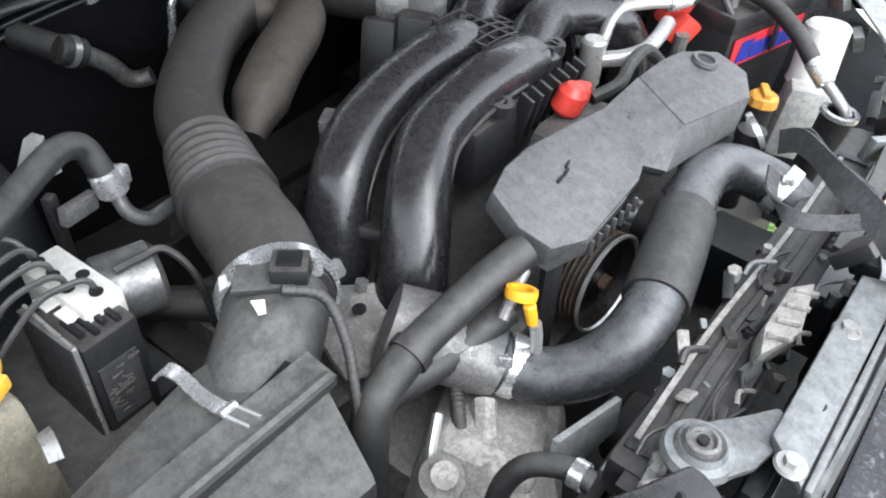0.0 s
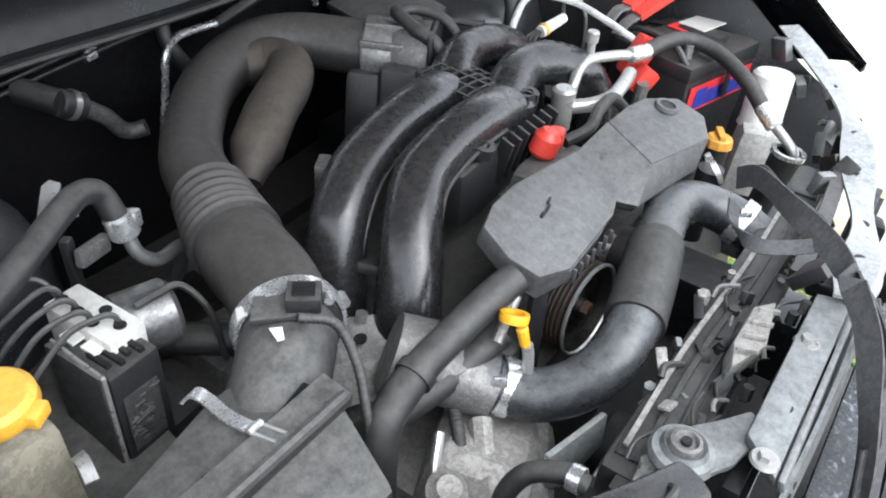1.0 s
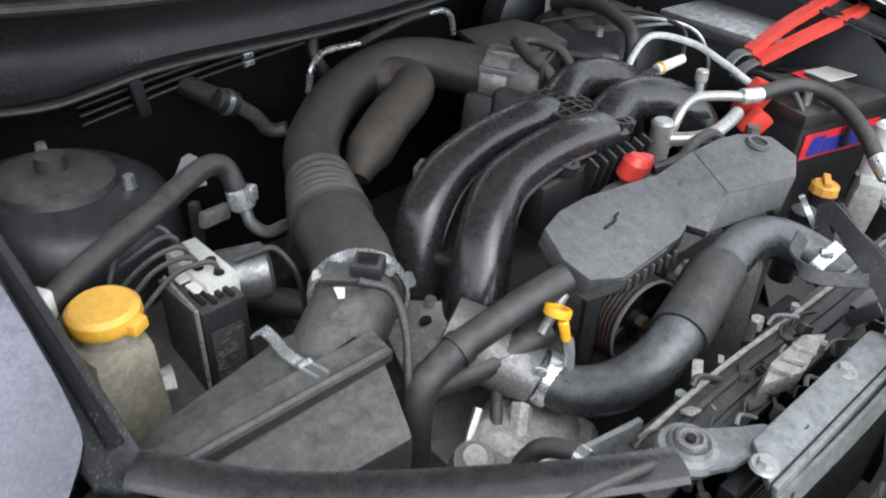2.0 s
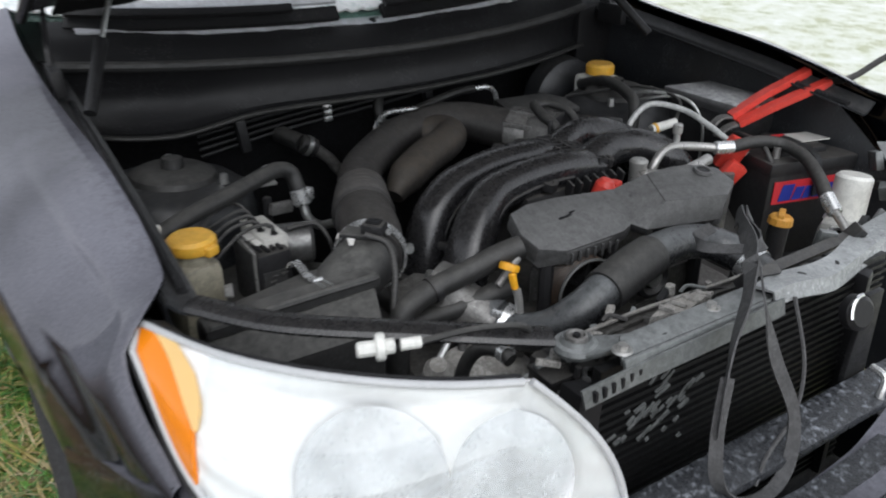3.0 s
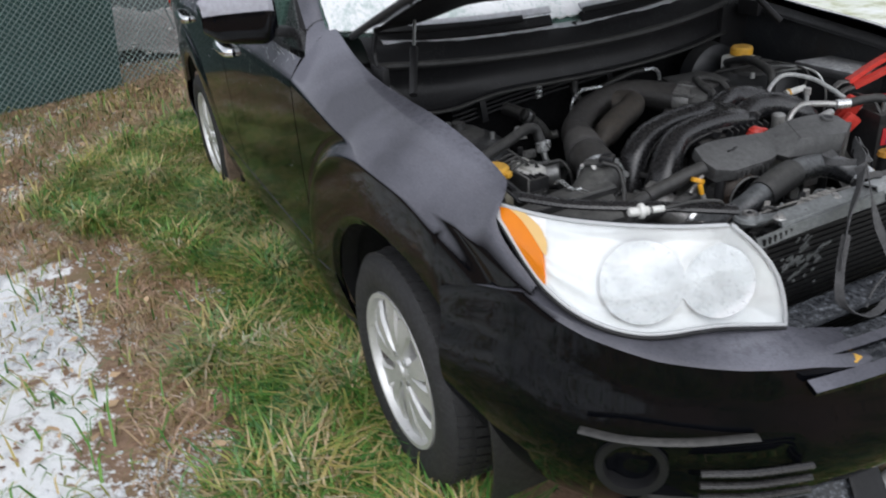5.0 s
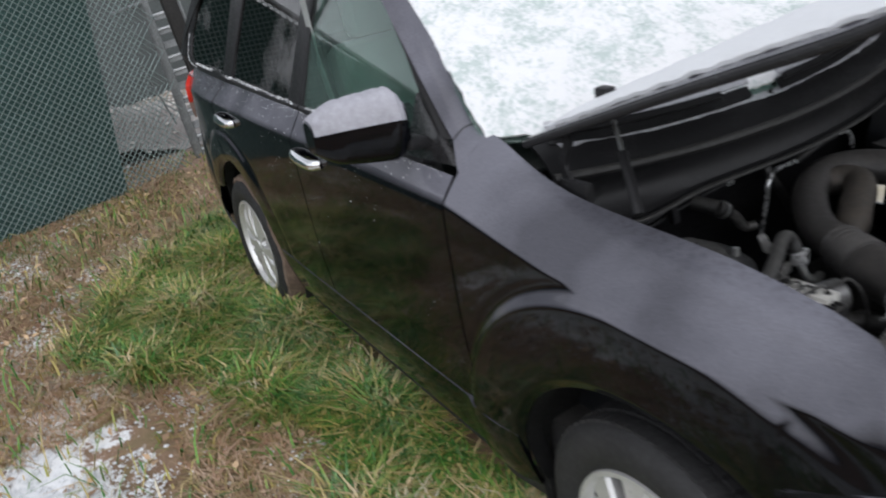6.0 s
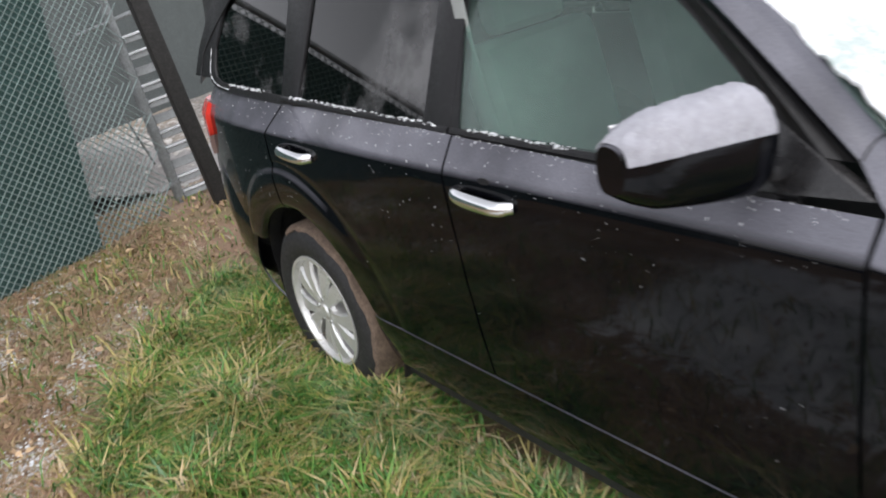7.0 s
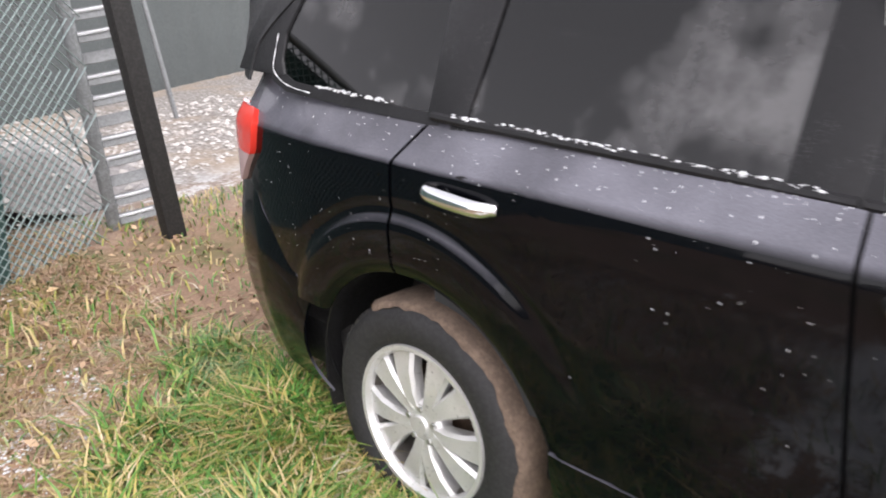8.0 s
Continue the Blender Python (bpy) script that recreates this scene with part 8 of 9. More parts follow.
strap = thing("tie_strap", "black webbing strap looped over the radiator support", "strap", (0.06, -0.74, 0.64), shift=(-0.045, 0, 0))
part("strap_tail", ribbon([(0.225, -0.52, 0.91), (0.19, -0.55, 0.94), (0.13, -0.60, 0.952), (0.065, -0.665, 0.955), (0.0, -0.715, 0.935), (-0.055, -0.745, 0.895), (-0.085, -0.765, 0.85), (-0.103, -0.78, 0.79)], 0.028, 0.0025, (0.75, 0.6, 0.2)), strap_web, strap)
part("hanging_loop", ribbon([(-0.08, -0.762, 0.86), (-0.105, -0.78, 0.79), (-0.105, -0.795, 0.725), (-0.06, -0.806, 0.685), (-0.01, -0.81, 0.675), (0.035, -0.802, 0.70), (0.045, -0.787, 0.77), (0.015, -0.762, 0.855), (0.01, -0.737, 0.92), (0.05, -0.69, 0.952)], 0.018, 0.0025, [(0.8, -0.4, 0.2)] * 2 + [(0.5, -0.9, 0.0)] * 3 + [(0.6, -0.8, 0.0)] + [(0.85, -0.3, -0.2)] * 2 + [(0.7, 0.6, 0.1)] * 2), strap_web, strap)
part("upper_loop", ribbon([(0.215, -0.53, 0.92), (0.20, -0.555, 0.945), (0.15, -0.60, 0.95), (0.10, -0.655, 0.95), (0.06, -0.60, 0.935), (0.08, -0.56, 0.93), (0.14, -0.54, 0.925)], 0.017, 0.0025, (0.5, 0.8, 0.35)), strap_web, strap)
part("thin_cord", sweep([(0.10, -0.72, 0.90), (0.09, -0.76, 0.82), (0.06, -0.78, 0.76), (0.0, -0.79, 0.72), (-0.03, -0.80, 0.69)], 0.003, 6, 8), strap_web, strap)
latch = thing("hood_latch_cable", "black latch bracket with a loose bent rod", "latch", (0.24, -0.74, 0.72))
part("bracket", prism([(0.21, -0.728, 0.70), (0.27, -0.728, 0.70), (0.26, -0.728, 0.86), (0.22, -0.728, 0.86)], (0, -0.01, 0), 0.003), trim, latch)
part("horn_disc", lathe([(0.0, 0.01), (0.02, 0.01), (0.027, 0.004), (0.027, -0.01), (0.0, -0.01)], (0.195, -0.74, 0.84), (-0.2, -1, 0.35), 30), trim, latch, "black horn disc")
part("horn_rim", sweep([(0.195 + 0.028 * math.cos(a), -0.748 + 0.01 * math.sin(a), 0.84 + 0.028 * math.sin(a)) for a in np.linspace(1.4, 3.1, 7)], 0.003, 8, 4), chrome, latch, "bright rim")
part("bent_rod", sweep([(0.24, -0.76, 0.74), (0.235, -0.785, 0.735), (0.225, -0.79, 0.705), (0.24, -0.80, 0.692)], 0.006, 8, 8), bright_steel, latch)

# ---- grass, leaves and litter ----
def blade_material():
    m, t, b = nodes_of("grass_blade")
    co = t.nodes.new("ShaderNodeTexCoord").outputs["Object"]
    g = t.nodes.new("ShaderNodeNewGeometry")
    n = noise_node(t, 2.2, 4, 0.6, co)
    ad = t.nodes.new("ShaderNodeMath")
    ad.operation = "ADD"
    t.links.new(times(t, g.outputs["Random Per Island"], 0.55), ad.inputs[0])
    t.links.new(times(t, n.outputs["Fac"], 0.75), ad.inputs[1])
    r = t.nodes.new("ShaderNodeValToRGB")
    for p, c in ((0.47, (0.045, 0.16, 0.02, 1)), (0.64, (0.13, 0.28, 0.04, 1)), (0.78, (0.40, 0.32, 0.09, 1)), (0.96, (0.55, 0.42, 0.25, 1))):
        e = r.color_ramp.elements.new(p)
        e.color = c
    r.color_ramp.elements[0].color = (0.02, 0.055, 0.009, 1)
    r.color_ramp.elements[-1].color = (0.55, 0.5, 0.38, 1)
    t.links.new(ad.outputs[0], r.inputs["Fac"])
    f1, f2 = noise_node(t, 1.6, 4, 0.65, co), noise_node(t, 14, 4, 0.7, co)
    rime = times(t, times(t, ramp(t, f1.outputs["Fac"], 0.48, 0.66), ramp(t, f2.outputs["Fac"], 0.42, 0.62)), 0.28)
    t.links.new(mix(t, rime, r.outputs["Color"], (0.56, 0.62, 0.56)), b.inputs["Base Color"])
    b.inputs["Roughness"].default_value = 0.55
    b.inputs["Subsurface Weight"].default_value = 0.0
    return m


def blades(name, n, box, density, lo, hi, seed, material, label, lean=1.5, wide=0.0042):
    """Scattered bent blades in a stretch of the yard, as one joined mesh."""
    rng = np.random.default_rng(seed)
    x = rng.uniform(box[0], box[1], n * 3)
    y = rng.uniform(box[2], box[3], n * 3)
    keep = rng.uniform(0, 1, n * 3) < np.array([density(a, c) for a, c in zip(x, y)])
    x, y = x[keep][:n], y[keep][:n]
    k = len(x)
    z = np.array([ground_height(a, c) for a, c in zip(x, y)]) - 0.004
    L = rng.uniform(lo, hi, k) * (0.7 + 0.3 * np.sin(x * 9) * np.cos(y * 7))
    a = rng.uniform(0, 2 * np.pi, k)
    d = np.stack([np.cos(a), np.sin(a)], 1) * (L * rng.uniform(0.2, lean, k))[:, None]
    s = np.stack([-np.sin(a), np.cos(a)], 1) * wide * rng.uniform(0.6, 1.3, k)[:, None]
    V = np.zeros((k, 5, 3))
    base = np.stack([x, y], 1)
    V[:, 0, :2], V[:, 1, :2] = base - s, base + s
    V[:, 2, :2], V[:, 3, :2] = base + d * 0.4 + s * 0.8, base + d * 0.4 - s * 0.8
    V[:, 4, :2] = base + d * 1.3
    V[:, 0, 2] = V[:, 1, 2] = z
    V[:, 2, 2] = V[:, 3, 2] = z + L * 0.65
    V[:, 4, 2] = z + L * rng.uniform(0.35, 1.0, k)
    i = np.arange(k) * 5
    quads = np.stack([i, i + 1, i + 2, i + 3], 1)
    tris = np.stack([i + 3, i + 2, i + 4], 1)
    me = bpy.data.meshes.new(name)
    me.from_pydata(V.reshape(-1, 3).tolist(), [], quads.tolist() + tris.tolist())
    me.materials.append(material)
    me.shade_smooth()
    return tagged(new(name, me), label, "grass", kind="stuff")


def under_car(x, y):
    return -0.78 < x < 0.78 and -0.75 < y < 3.3


def lawn(x, y):
    if under_car(x, y):
        return 0.06
    d = max(abs(x) - 0.8, 0) if -0.9 < y < 3.6 else math.hypot(max(abs(x) - 0.8, 0), min(abs(y + 0.9), abs(y - 3.6)))
    patch = noise.noise(Vector((x * 1.7, y * 1.7, 4.0))) + 0.5 * noise.noise(Vector((x * 5, y * 5, 1.0)))
    reach = lerps(y, [(-1.5, 0.75), (0.0, 0.52), (0.6, 0.48), (1.0, 0.34), (1.5, 0.34), (2.0, 0.66), (2.5, 0.95), (3.0, 0.95), (3.3, 0.75), (3.7, 0.2), (4.2, 0.05)])
    k = (reach - d) / 0.22 + patch * 1.7
    return min(max(k, 0.012), 1)


grass_mat = blade_material()
blades("grass", 84000, (-2.6, -0.7, -2.2, 4.6), lawn, 0.06, 0.20, 3, grass_mat, "long wet green grass blades beside the car")
blades("grass_front", 16000, (-0.8, 1.9, -2.4, -0.3), lawn, 0.05, 0.12, 5, grass_mat, "wet grass in front of the bumper")
blades("grass_far", 9000, (-3.2, 3.2, 3.4, 5.6), lambda x, y: 0.35 + 0.4 * noise.noise(Vector((x, y, 7))), 0.03, 0.09, 7, grass_mat, "thin yellowed grass by the fence")


straw_mat = blade_material()
straw_mat.name = "dry_straw"
for e, c in zip([n for n in straw_mat.node_tree.nodes if n.bl_idname == "ShaderNodeValToRGB" and len(n.color_ramp.elements) == 6][0].color_ramp.elements, ((0.20, 0.105, 0.065, 1), (0.38, 0.22, 0.135, 1), (0.27, 0.22, 0.075, 1), (0.50, 0.34, 0.23, 1), (0.60, 0.44, 0.33, 1), (0.70, 0.57, 0.48, 1))):
    e.color = c
blades("dry_straw", 64000, (-3.0, -0.75, -1.2, 5.6), lambda x, y: 0.12 if under_car(x, y) else (-0.25 if x < -1.55 and y < 2.1 else 0.5) + 0.5 * noise.noise(Vector((x * 1.3, y * 1.3, 12))), 0.018, 0.07, 13, straw_mat, "flattened dry straw and dead stems", 4.0, 0.003)


def litter():
    rng = random.Random(8)
    bm = bmesh.new()
    for _ in range(5200):
        x, y = rng.uniform(-3.0, -0.2), rng.uniform(-1.5, 5.4)
        if y < 3.0 and (x > -0.8 or rng.random() < 0.55):
            continue
        z = ground_height(x, y) + rng.uniform(0.004, 0.03)
        r = rng.uniform(0.008, 0.028)
        m = pose(x, y, z, rng.uniform(-35, 35), rng.uniform(-35, 35), rng.uniform(0, 360))
        v = [bm.verts.new(m @ Vector(p)) for p in ((-r, 0, 0), (-r * 0.2, -r * 0.5, 0.2 * r), (r, 0, 0), (-r * 0.2, r * 0.5, 0.25 * r))]
        bm.faces.new(v)
    return bm


leaf_mat, lt, lb = nodes_of("fallen_leaf")
lg = lt.nodes.new("ShaderNodeNewGeometry")
lt.links.new(ramp(lt, lg.outputs["Random Per Island"], 0.0, 1.0, (0.14, 0.07, 0.045, 1), (0.62, 0.44, 0.27, 1)), lb.inputs["Base Color"])
lb.inputs["Roughness"].default_value = 0.7
whole("fallen_leaves", litter(), leaf_mat, "scattered brown and yellow fallen leaves", "leaves", kind="stuff", smooth=10)


def snow_bits():
    """Small rounded lumps of melting snow, gathered in drifts away from the car."""
    rng = random.Random(21)
    bm = bmesh.new()
    for _ in range(90000):
        x, y = rng.uniform(-3.0, -0.98), rng.uniform(-1.2, 4.9)
        drift = noise.noise(Vector((x * 1.9, y * 1.9, 9))) + 0.6 * noise.noise(Vector((x * 6, y * 6, 2))) + 0.35 * noise.noise(Vector((x * 17, y * 17, 5)))
        if rng.random() > max(0.025, min(0.9, 2.2 * (drift - 0.12 + 0.5 * min(-x - 1.3, 0.9)))):
            continue
        r = rng.choice((rng.uniform(0.003, 0.007), rng.uniform(0.004, 0.012)))
        z = ground_height(x, y) + rng.uniform(0.0, 0.012)
        turn = rng.uniform(0, 6.28)
        ring = [bm.verts.new((x + r * q * math.cos(turn + k * 1.2566), y + r * q * math.sin(turn + k * 1.2566), z)) for k, q in enumerate([rng.uniform(0.7, 1.25) for _ in range(5)])]
        top = bm.verts.new((x, y, z + r * rng.uniform(0.35, 0.7)))
        for k in range(5):
            bm.faces.new((ring[k], ring[(k + 1) % 5], top))
    return bm


whole("snow_clumps", snow_bits(), frost, "small scattered clumps of melting snow on soil and straw", "snow", kind="stuff", smooth=60)

# ---- fence ----
fence_y = lambda x: 4.93 + 0.42 * (x + 1.15) if x > -1.6 else 4.74 + 0.22 * (x + 1.6)
galv = mat("galvanised_steel", (0.27, 0.285, 0.29), 0.5, 0.5, var=0.2, dust=(0.45, 0.45, 0.45), amount=0.4)
fence = thing("chain_link_fence", "galvanised chain-link fence with green privacy screen", "fence", (-2.5, 4.6, 0.15))


def wires():
    bm = bmesh.new()
    x0, x1, z0, z1, cell = -6.0, -0.50, 0.14, 1.95, 0.048
    for fam in (1, -1):
        k = int((x1 - x0 + (z1 - z0)) / cell) + 1
        for i in range(k):
            c = x0 + i * cell
            if fam > 0:
                a, b = (c - (z1 - z0), z1), (c, z0)
            else:
                a, b = (c - (z1 - z0), z0), (c, z1)
            pts = []
            for s in np.linspace(0, 1, 9):
                x, z = a[0] + (b[0] - a[0]) * s, a[1] + (b[1] - a[1]) * s
                if x0 <= x <= x1:
                    pts.append(Vector((x, fence_y(x) + 0.003 * fam, z)))
            for p, q in zip(pts, pts[1:]):
                d = (q - p).normalized()
                n = d.cross(Vector((0, 1, 0))).normalized() * 0.0036
                m = Vector((0, 0.0036, 0))
                va = [bm.verts.new(p + w) for w in (n + m, -n + m, -m * 1.2)]
                vb = [bm.verts.new(q + w) for w in (n + m, -n + m, -m * 1.2)]
                for j in range(3):
                    bm.faces.new((va[j], va[(j + 1) % 3], vb[(j + 1) % 3], vb[j]))
    return bm


part("wire_mesh", wires(), mat("wire_zinc", (0.265, 0.34, 0.325), 0.5, 0.2, var=0.15), fence, "diamond wire mesh")
screen_mat = mat("green_privacy_screen", (0.044, 0.102, 0.092), 0.75, var=0.3, scale=3, grain=260, bump=0.5)
part("privacy_screen", sheet(lambda u, v: (-6.0 + 4.90 * u + 0.20 * v * u, fence_y(-6.0 + 4.90 * u + 0.20 * v * u) + 0.024 + 0.012 * noise.noise(Vector((u * 20, v * 5, 0))), 0.16 + 1.74 * v), 60, 12, 0.003), screen_mat, fence, "dark green woven privacy screen")
part("top_rail", sweep([(x, fence_y(x) + 0.01, 1.95) for x in (-6, -4, -2.5, -1.6, -1.0, -0.5)], 0.021, 10, 4), galv, fence)
part("bottom_wire", sweep([(x, fence_y(x), 0.15) for x in (-6, -4, -2.5, -1.6, -1.0, -0.5)], 0.004, 6, 4), galv, fence)
for x in (-5.6, -3.2):
    part("post", rod((x, fence_y(x) + 0.03, 0.0), (x, fence_y(x) + 0.03, 1.98), 0.028, None, 14), galv, fence)
part("end_post", rod((-0.455, 5.33, 0.05), (-0.565, 5.33, 1.98), 0.034, None, 16), galv, fence)
for k in range(9):
    z = 0.3 + 0.19 * k
    part("tension_band", rod((-0.455 - 0.11 * (z - 0.05) / 1.93, 5.33, z), (-0.455 - 0.11 * (z - 0.05) / 1.93, 5.33, z + 0.022), 0.039, None, 14), galv, fence)
part("cross_bar", rod((-0.80, 5.2, 1.36), (-0.30, 5.42, 1.43), 0.014, None, 10), galv, fence)
part("brace_rod", rod((-0.80, 5.19, 1.36), (-0.58, 5.22, 0.5), 0.007, None, 8), galv, fence)
def heap_z(x, y):
    """Height of the stony bank behind the fence."""
    rise = 0.42 * math.exp(-((x + 0.95) / 0.55) ** 2 - ((y - 6.0) / 0.55) ** 2) + 0.16 * math.exp(-((x + 0.3) / 0.5) ** 2 - ((y - 6.3) / 0.5) ** 2)
    rise *= min(max((y - (5.3 + 0.42 * (x + 1.2))) / 0.35, 0), 1)
    return ground_height(x, y) - 0.03 + rise * (1 + 0.5 * noise.noise(Vector((x * 3, y * 3, 1)))) + 0.03 * noise.noise(Vector((x * 9, y * 9, 3)))


snowbank = sheet(lambda u, v: (-2.3 + 2.9 * u, 5.25 + 0.42 * (0.3 + 1.2 * u) + 1.7 * v, heap_z(-2.3 + 2.9 * u, 5.25 + 0.42 * (0.3 + 1.2 * u) + 1.7 * v)), 70, 44, 0.01)
rubble_mat = mat("snowy_rubble", (0.30, 0.27, 0.25), 0.9, var=0.5, scale=30, grain=90, bump=1.0, dist=0.02, dust=(0.72, 0.71, 0.70), amount=0.85)
whole("rubble_heap", snowbank, rubble_mat, "heap of stony soil flecked with snow behind the fence", "heap", kind="stuff", smooth=60)


def scattered_stones():
    """Loose pale stones and leaf scraps on the bank and the gravel behind the yard."""
    rng = random.Random(61)
    bm = bmesh.new()
    for _ in range(2600):
        x, y = rng.uniform(-2.2, 2.6), rng.uniform(5.35, 9.0)
        if y < 5.2 + 0.42 * (x + 1.2) + 0.2:
            continue
        z = max(ground_height(x, y), heap_z(x, y) if x < 0.6 and y < 7.2 else -1)
        r = rng.uniform(0.010, 0.034)
        q = [bm.verts.new((x + r * rng.uniform(0.7, 1.2) * math.cos(a), y + r * rng.uniform(0.7, 1.2) * math.sin(a), z + r * rng.uniform(0.0, 0.3))) for a in (0.2, 1.3, 2.4, 3.5, 4.6, 5.6)]
        top = bm.verts.new((x + rng.uniform(-0.3, 0.3) * r, y, z + r * rng.uniform(0.4, 0.9)))
        for k in range(6):
            bm.faces.new((q[k], q[(k + 1) % 6], top))
    return bm


stone_mat, st_t, st_b = nodes_of("pale_loose_stone")
st_g = st_t.nodes.new("ShaderNodeNewGeometry")
st_r = ramp(st_t, st_g.outputs["Random Per Island"], 0.0, 1.0, (0.17, 0.14, 0.115, 1), (0.64, 0.63, 0.61, 1))
st_t.links.new(mix(st_t, noise_node(st_t, 90, 4, 0.7, st_t.nodes.new("ShaderNodeTexCoord").outputs["Object"]).outputs["Fac"], st_r, (0.5, 0.47, 0.43)), st_b.inputs["Base Color"])
st_b.inputs["Roughness"].default_value = 0.9
whole("loose_stones", scattered_stones(), stone_mat, "loose pale stones flecked with snow behind the yard", "stones", kind="stuff", smooth=20)
slat_grey = mat("weathered_slat", (0.20, 0.21, 0.21), 0.6, 0.1, var=0.25, dust=(0.4, 0.41, 0.41), amount=0.6)
panel = thing("slatted_gate_panel", "steel gate panel with flat slats capped with snow", "gate panel", (-0.40, 5.3, 0.17))
for k in range(11):
    z = 0.22 + 0.105 * k
    sh = -0.11 * (z - 0.05) / 1.93
    sl = part("slat", ribbon([(-0.44 + sh, 5.36, z), (-0.34 + sh, 5.32, z + 0.012), (-0.22 + sh * 0.9, 5.28, z + 0.03)], 0.062, 0.006, (0, 0.6, 0.75)), slat_grey, panel)
    if k % 3 != 2:
        part("slat_snow", ribbon([(-0.42 + sh, 5.35, z + 0.016), (-0.34 + sh, 5.315, z + 0.028), (-0.25 + sh * 0.9, 5.285, z + 0.042)], 0.014, 0.01, (0, 0.9, 0.3)), frost, sl)
part("stile", rod((-0.20, 5.27, 0.15), (-0.30, 5.27, 1.42), 0.012, None, 10), galv, panel)
pole = thing("black_post", "leaning square black wooden post", "post", (-0.30, 4.97, 0.15))
part("post", prism([(-0.355, 4.93, 0.15), (-0.255, 4.93, 0.15), (-0.255, 5.02, 0.15), (-0.355, 5.02, 0.15)], (-0.20, 0.0, 2.0), 0.012), mat("tarred_wood", (0.016, 0.015, 0.014), 0.8, var=0.4, scale=18, grain=120, bump=0.6), pole)
far_fence = thing("far_fence", "grey-green sheet metal fence beyond the yard", "fence", (2.5, 9.4, 0.2))
part("sheeting", sheet(lambda u, v: (-6.0 + 16 * u, 6.2 + 7.2 * u + 0.02 * math.sin(u * 300) + 0.6 * max(0.3 - u, 0), 0.15 + 2.3 * v), 160, 4, 0.01), mat("weathered_sheeting", (0.082, 0.095, 0.094), 0.6, var=0.2, scale=2), far_fence)
part("pole", rod((1.32, 8.0, 0.2), (0.95, 8.0, 2.6), 0.022, None, 12), galv, far_fence)

# ---- litter in front of the bumper ----
tray = thing("broken_undertray", "broken black plastic undertray hanging under the bumper", "panel", (-0.1, -0.78, 0.02))
part("sheet", prism([(-0.30, -0.70, 0.27), (0.06, -0.66, 0.28), (0.02, -0.86, 0.05), (-0.28, -0.80, 0.03)], (0.0, 0.012, 0.006), 0.004), wet_black, tray)
part("strut", prism([(0.06, -0.68, 0.27), (0.14, -0.70, 0.24), (0.08, -0.92, 0.03), (-0.02, -0.90, 0.03)], (0.0, 0.015, 0.01), 0.004), trim, tray)
part("snow_lump", lathe([(0.0, 0.025), (0.018, 0.02), (0.03, 0.0), (0.0, -0.01)], (0.11, -0.705, 0.262), (0, -0.3, 1), 14), frost, tray)
log = thing("fallen_branch", "pale weathered branch with snow lying in the grass", "branch", (0.4, -0.78, 0.03))
part("limb", sweep([(0.10, -0.80, 0.05), (0.25, -0.77, 0.075), (0.42, -0.765, 0.07), (0.62, -0.74, 0.085), (0.95, -0.70, 0.07)], lambda s: 0.019 + 0.006 * math.sin(s * 14), 12, 8), mat("weathered_bark", (0.3, 0.29, 0.28), 0.9, var=0.5, scale=30, bump=0.8, dist=0.006, dust=(0.75, 0.76, 0.77), amount=0.7), log)
leaf = thing("yellow_leaf", "small wet yellow leaf stuck on the bumper ledge", "leaf", (-0.235, -0.90, 0.672))
part("blade", prism([(-0.255, -0.90, 0.674), (-0.24, -0.913, 0.676), (-0.215, -0.905, 0.675), (-0.222, -0.89, 0.677), (-0.245, -0.888, 0.678)], (0, 0, 0.003), 0.001), yellow_plastic, leaf)
scrap = thing("plastic_scrap", "flat grey scrap of splash guard on the grass", "scrap", (-0.35, -0.58, 0.03))
part("scrap", ribbon([(-0.46, -0.55, 0.045), (-0.36, -0.57, 0.06), (-0.25, -0.565, 0.055), (-0.18, -0.58, 0.05)], 0.05, 0.006, (0.1, 1, 0.3)), wet_black, scrap)

# ---- bare trees across the lane, mirrored by paint and glass; unseen hedge added to darken reflections ----
bark = mat("bare_bark", (0.07, 0.06, 0.05), 0.9, var=0.4, scale=20)


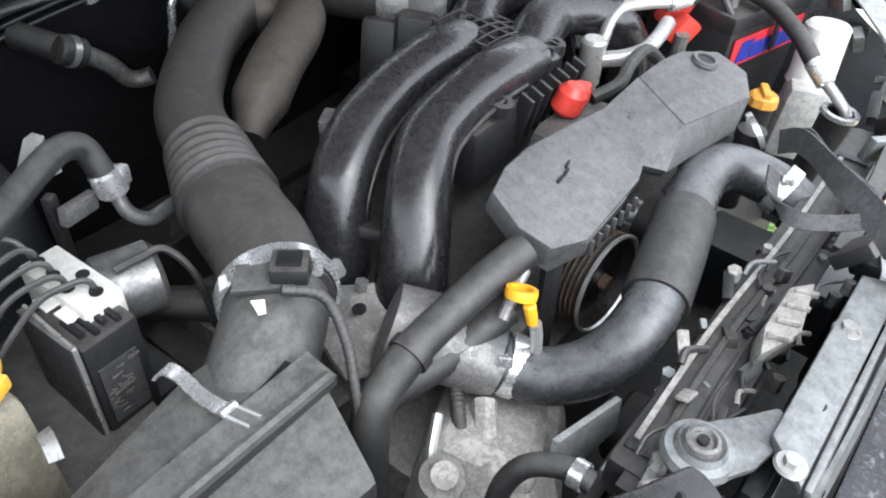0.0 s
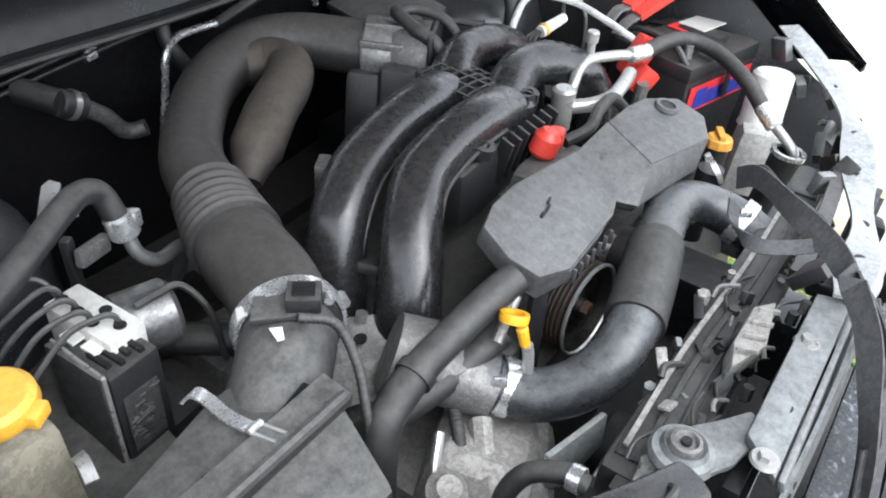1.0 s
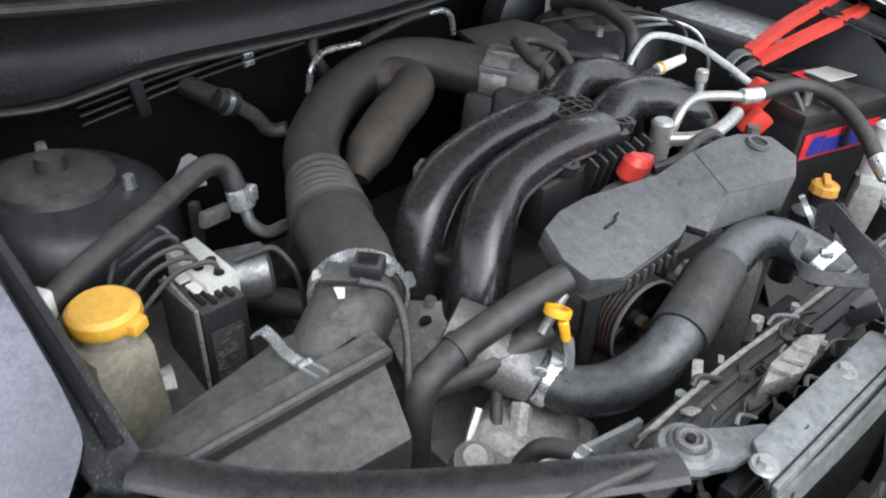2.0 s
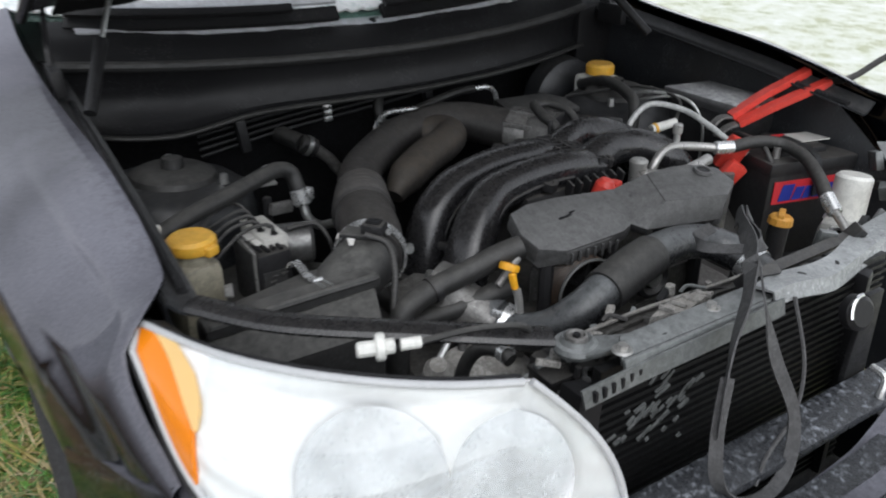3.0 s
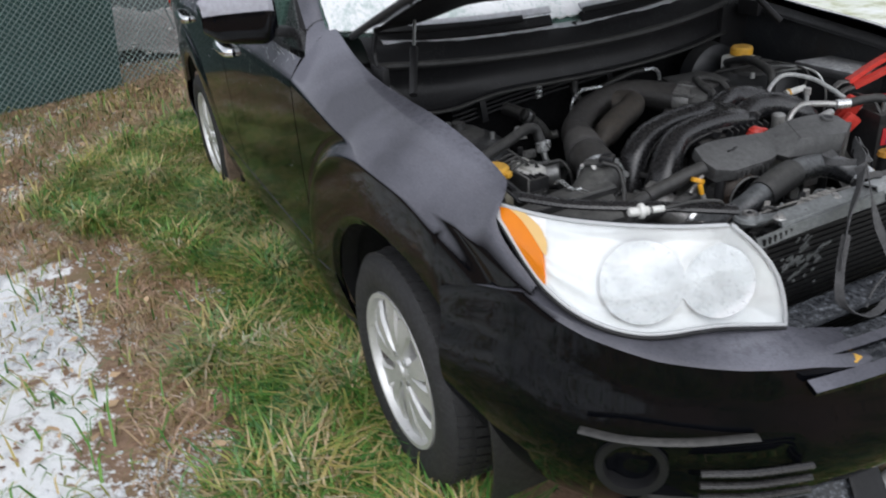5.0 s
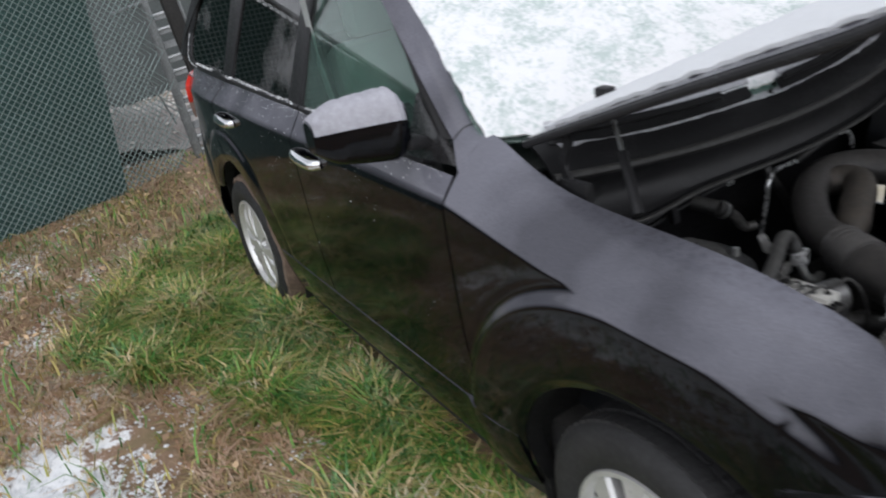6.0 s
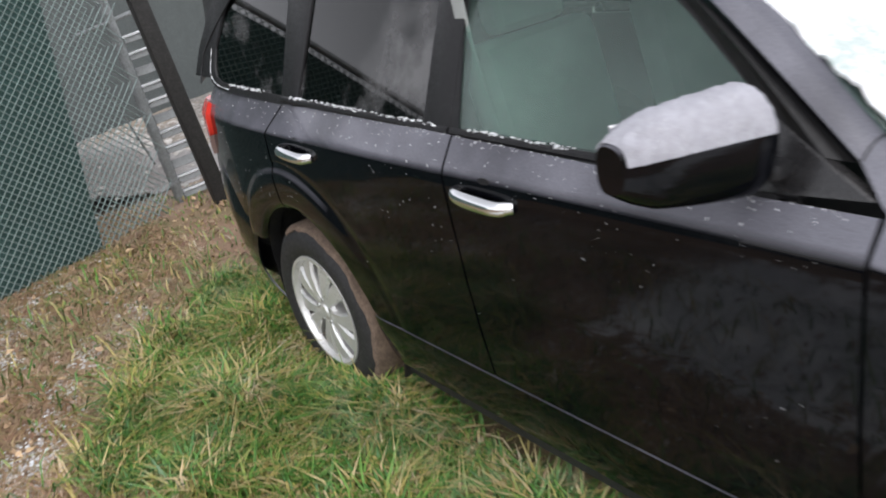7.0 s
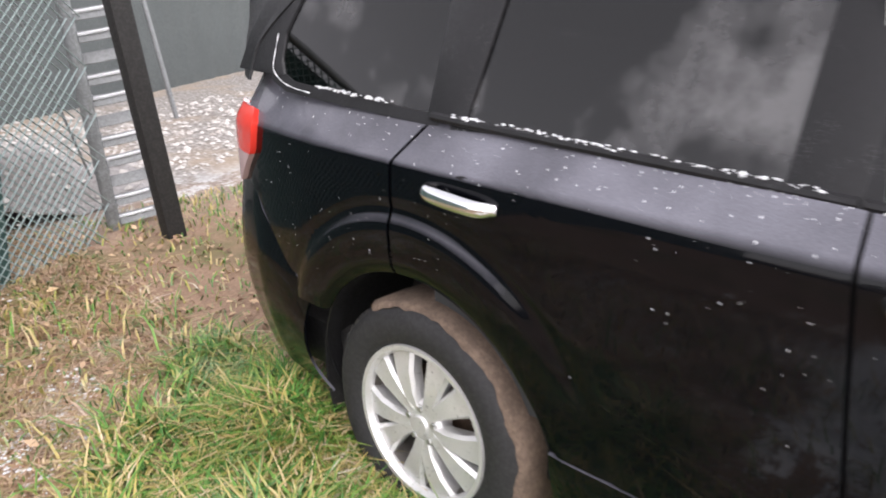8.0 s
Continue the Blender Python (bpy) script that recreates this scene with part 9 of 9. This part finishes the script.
def bare_tree(x, y, h, seed):
    rng = random.Random(seed)
    e = thing("bare_tree", "leafless dark tree with many thin twigs", "tree", (x, y, 0), "bare trees")
    trunk = bmesh.new()
    crown = bmesh.new()

    def grow(bm, p, d, length, r, depth):
        q = p + d * length
        rod(p, q, r, r * 0.65, 5, bm)
        if depth == 0:
            return
        for _ in range(3 if depth > 1 else 4):
            nd = (d + Vector((rng.uniform(-1, 1), rng.uniform(-1, 1), rng.uniform(-0.2, 0.9))) * 0.75).normalized()
            grow(crown, p.lerp(q, rng.uniform(0.55, 1)), nd, length * rng.uniform(0.55, 0.8), r * 0.55, depth - 1)

    rod((x, y, -0.1), (x + 0.1, y, h * 0.3), 0.09, 0.07, 8, trunk)
    grow(crown, Vector((x + 0.1, y, h * 0.28)), Vector((0.1, 0.05, 1)).normalized(), h * 0.25, 0.05, 4)
    part("trunk", trunk, bark, e)
    part("crown", crown, bark, e)


for i, (x, y, h) in enumerate(((-6.5, 0.2, 4.5), (-7.2, 2.6, 5.0), (-6.8, -2.4, 4.0))):
    bare_tree(x, y, h, 40 + i)


def hedge():
    rng = np.random.default_rng(77)
    n = 9000
    y = rng.uniform(-14, 16, n)
    hmax = 1.5 + 0.7 * np.sin(y * 0.9) + 0.4 * np.sin(y * 2.3 + 1)
    z = rng.uniform(0, 1, n) ** 0.8 * np.maximum(hmax, 0.6)
    x = -9.5 + rng.normal(0, 0.5, n)
    a, c = rng.uniform(0, 2 * np.pi, n), rng.uniform(-1, 1, n)
    s = rng.uniform(0.05, 0.14, n)
    P = np.stack([x, y, z], 1)
    U = np.stack([np.cos(a), np.sin(a), c], 1) * s[:, None]
    W = np.stack([-np.sin(a), np.cos(a), 0.6 * np.cos(3 * a)], 1) * s[:, None]
    V = np.stack([P - U, P - W * 0.5, P + U, P + W * 0.5], 1).reshape(-1, 3)
    i = np.arange(n) * 4
    me = bpy.data.meshes.new("hedge")
    me.from_pydata(V.tolist(), [], np.stack([i, i + 1, i + 2, i + 3], 1).tolist())
    me.materials.append(mat("hedge_leaf", (0.03, 0.04, 0.02), 0.7, var=0.4, scale=1.5))
    tagged(new("hedge", me), "dark ragged hedge, unseen, added to darken the car's reflections", "hedge", kind="stuff")


hedge()
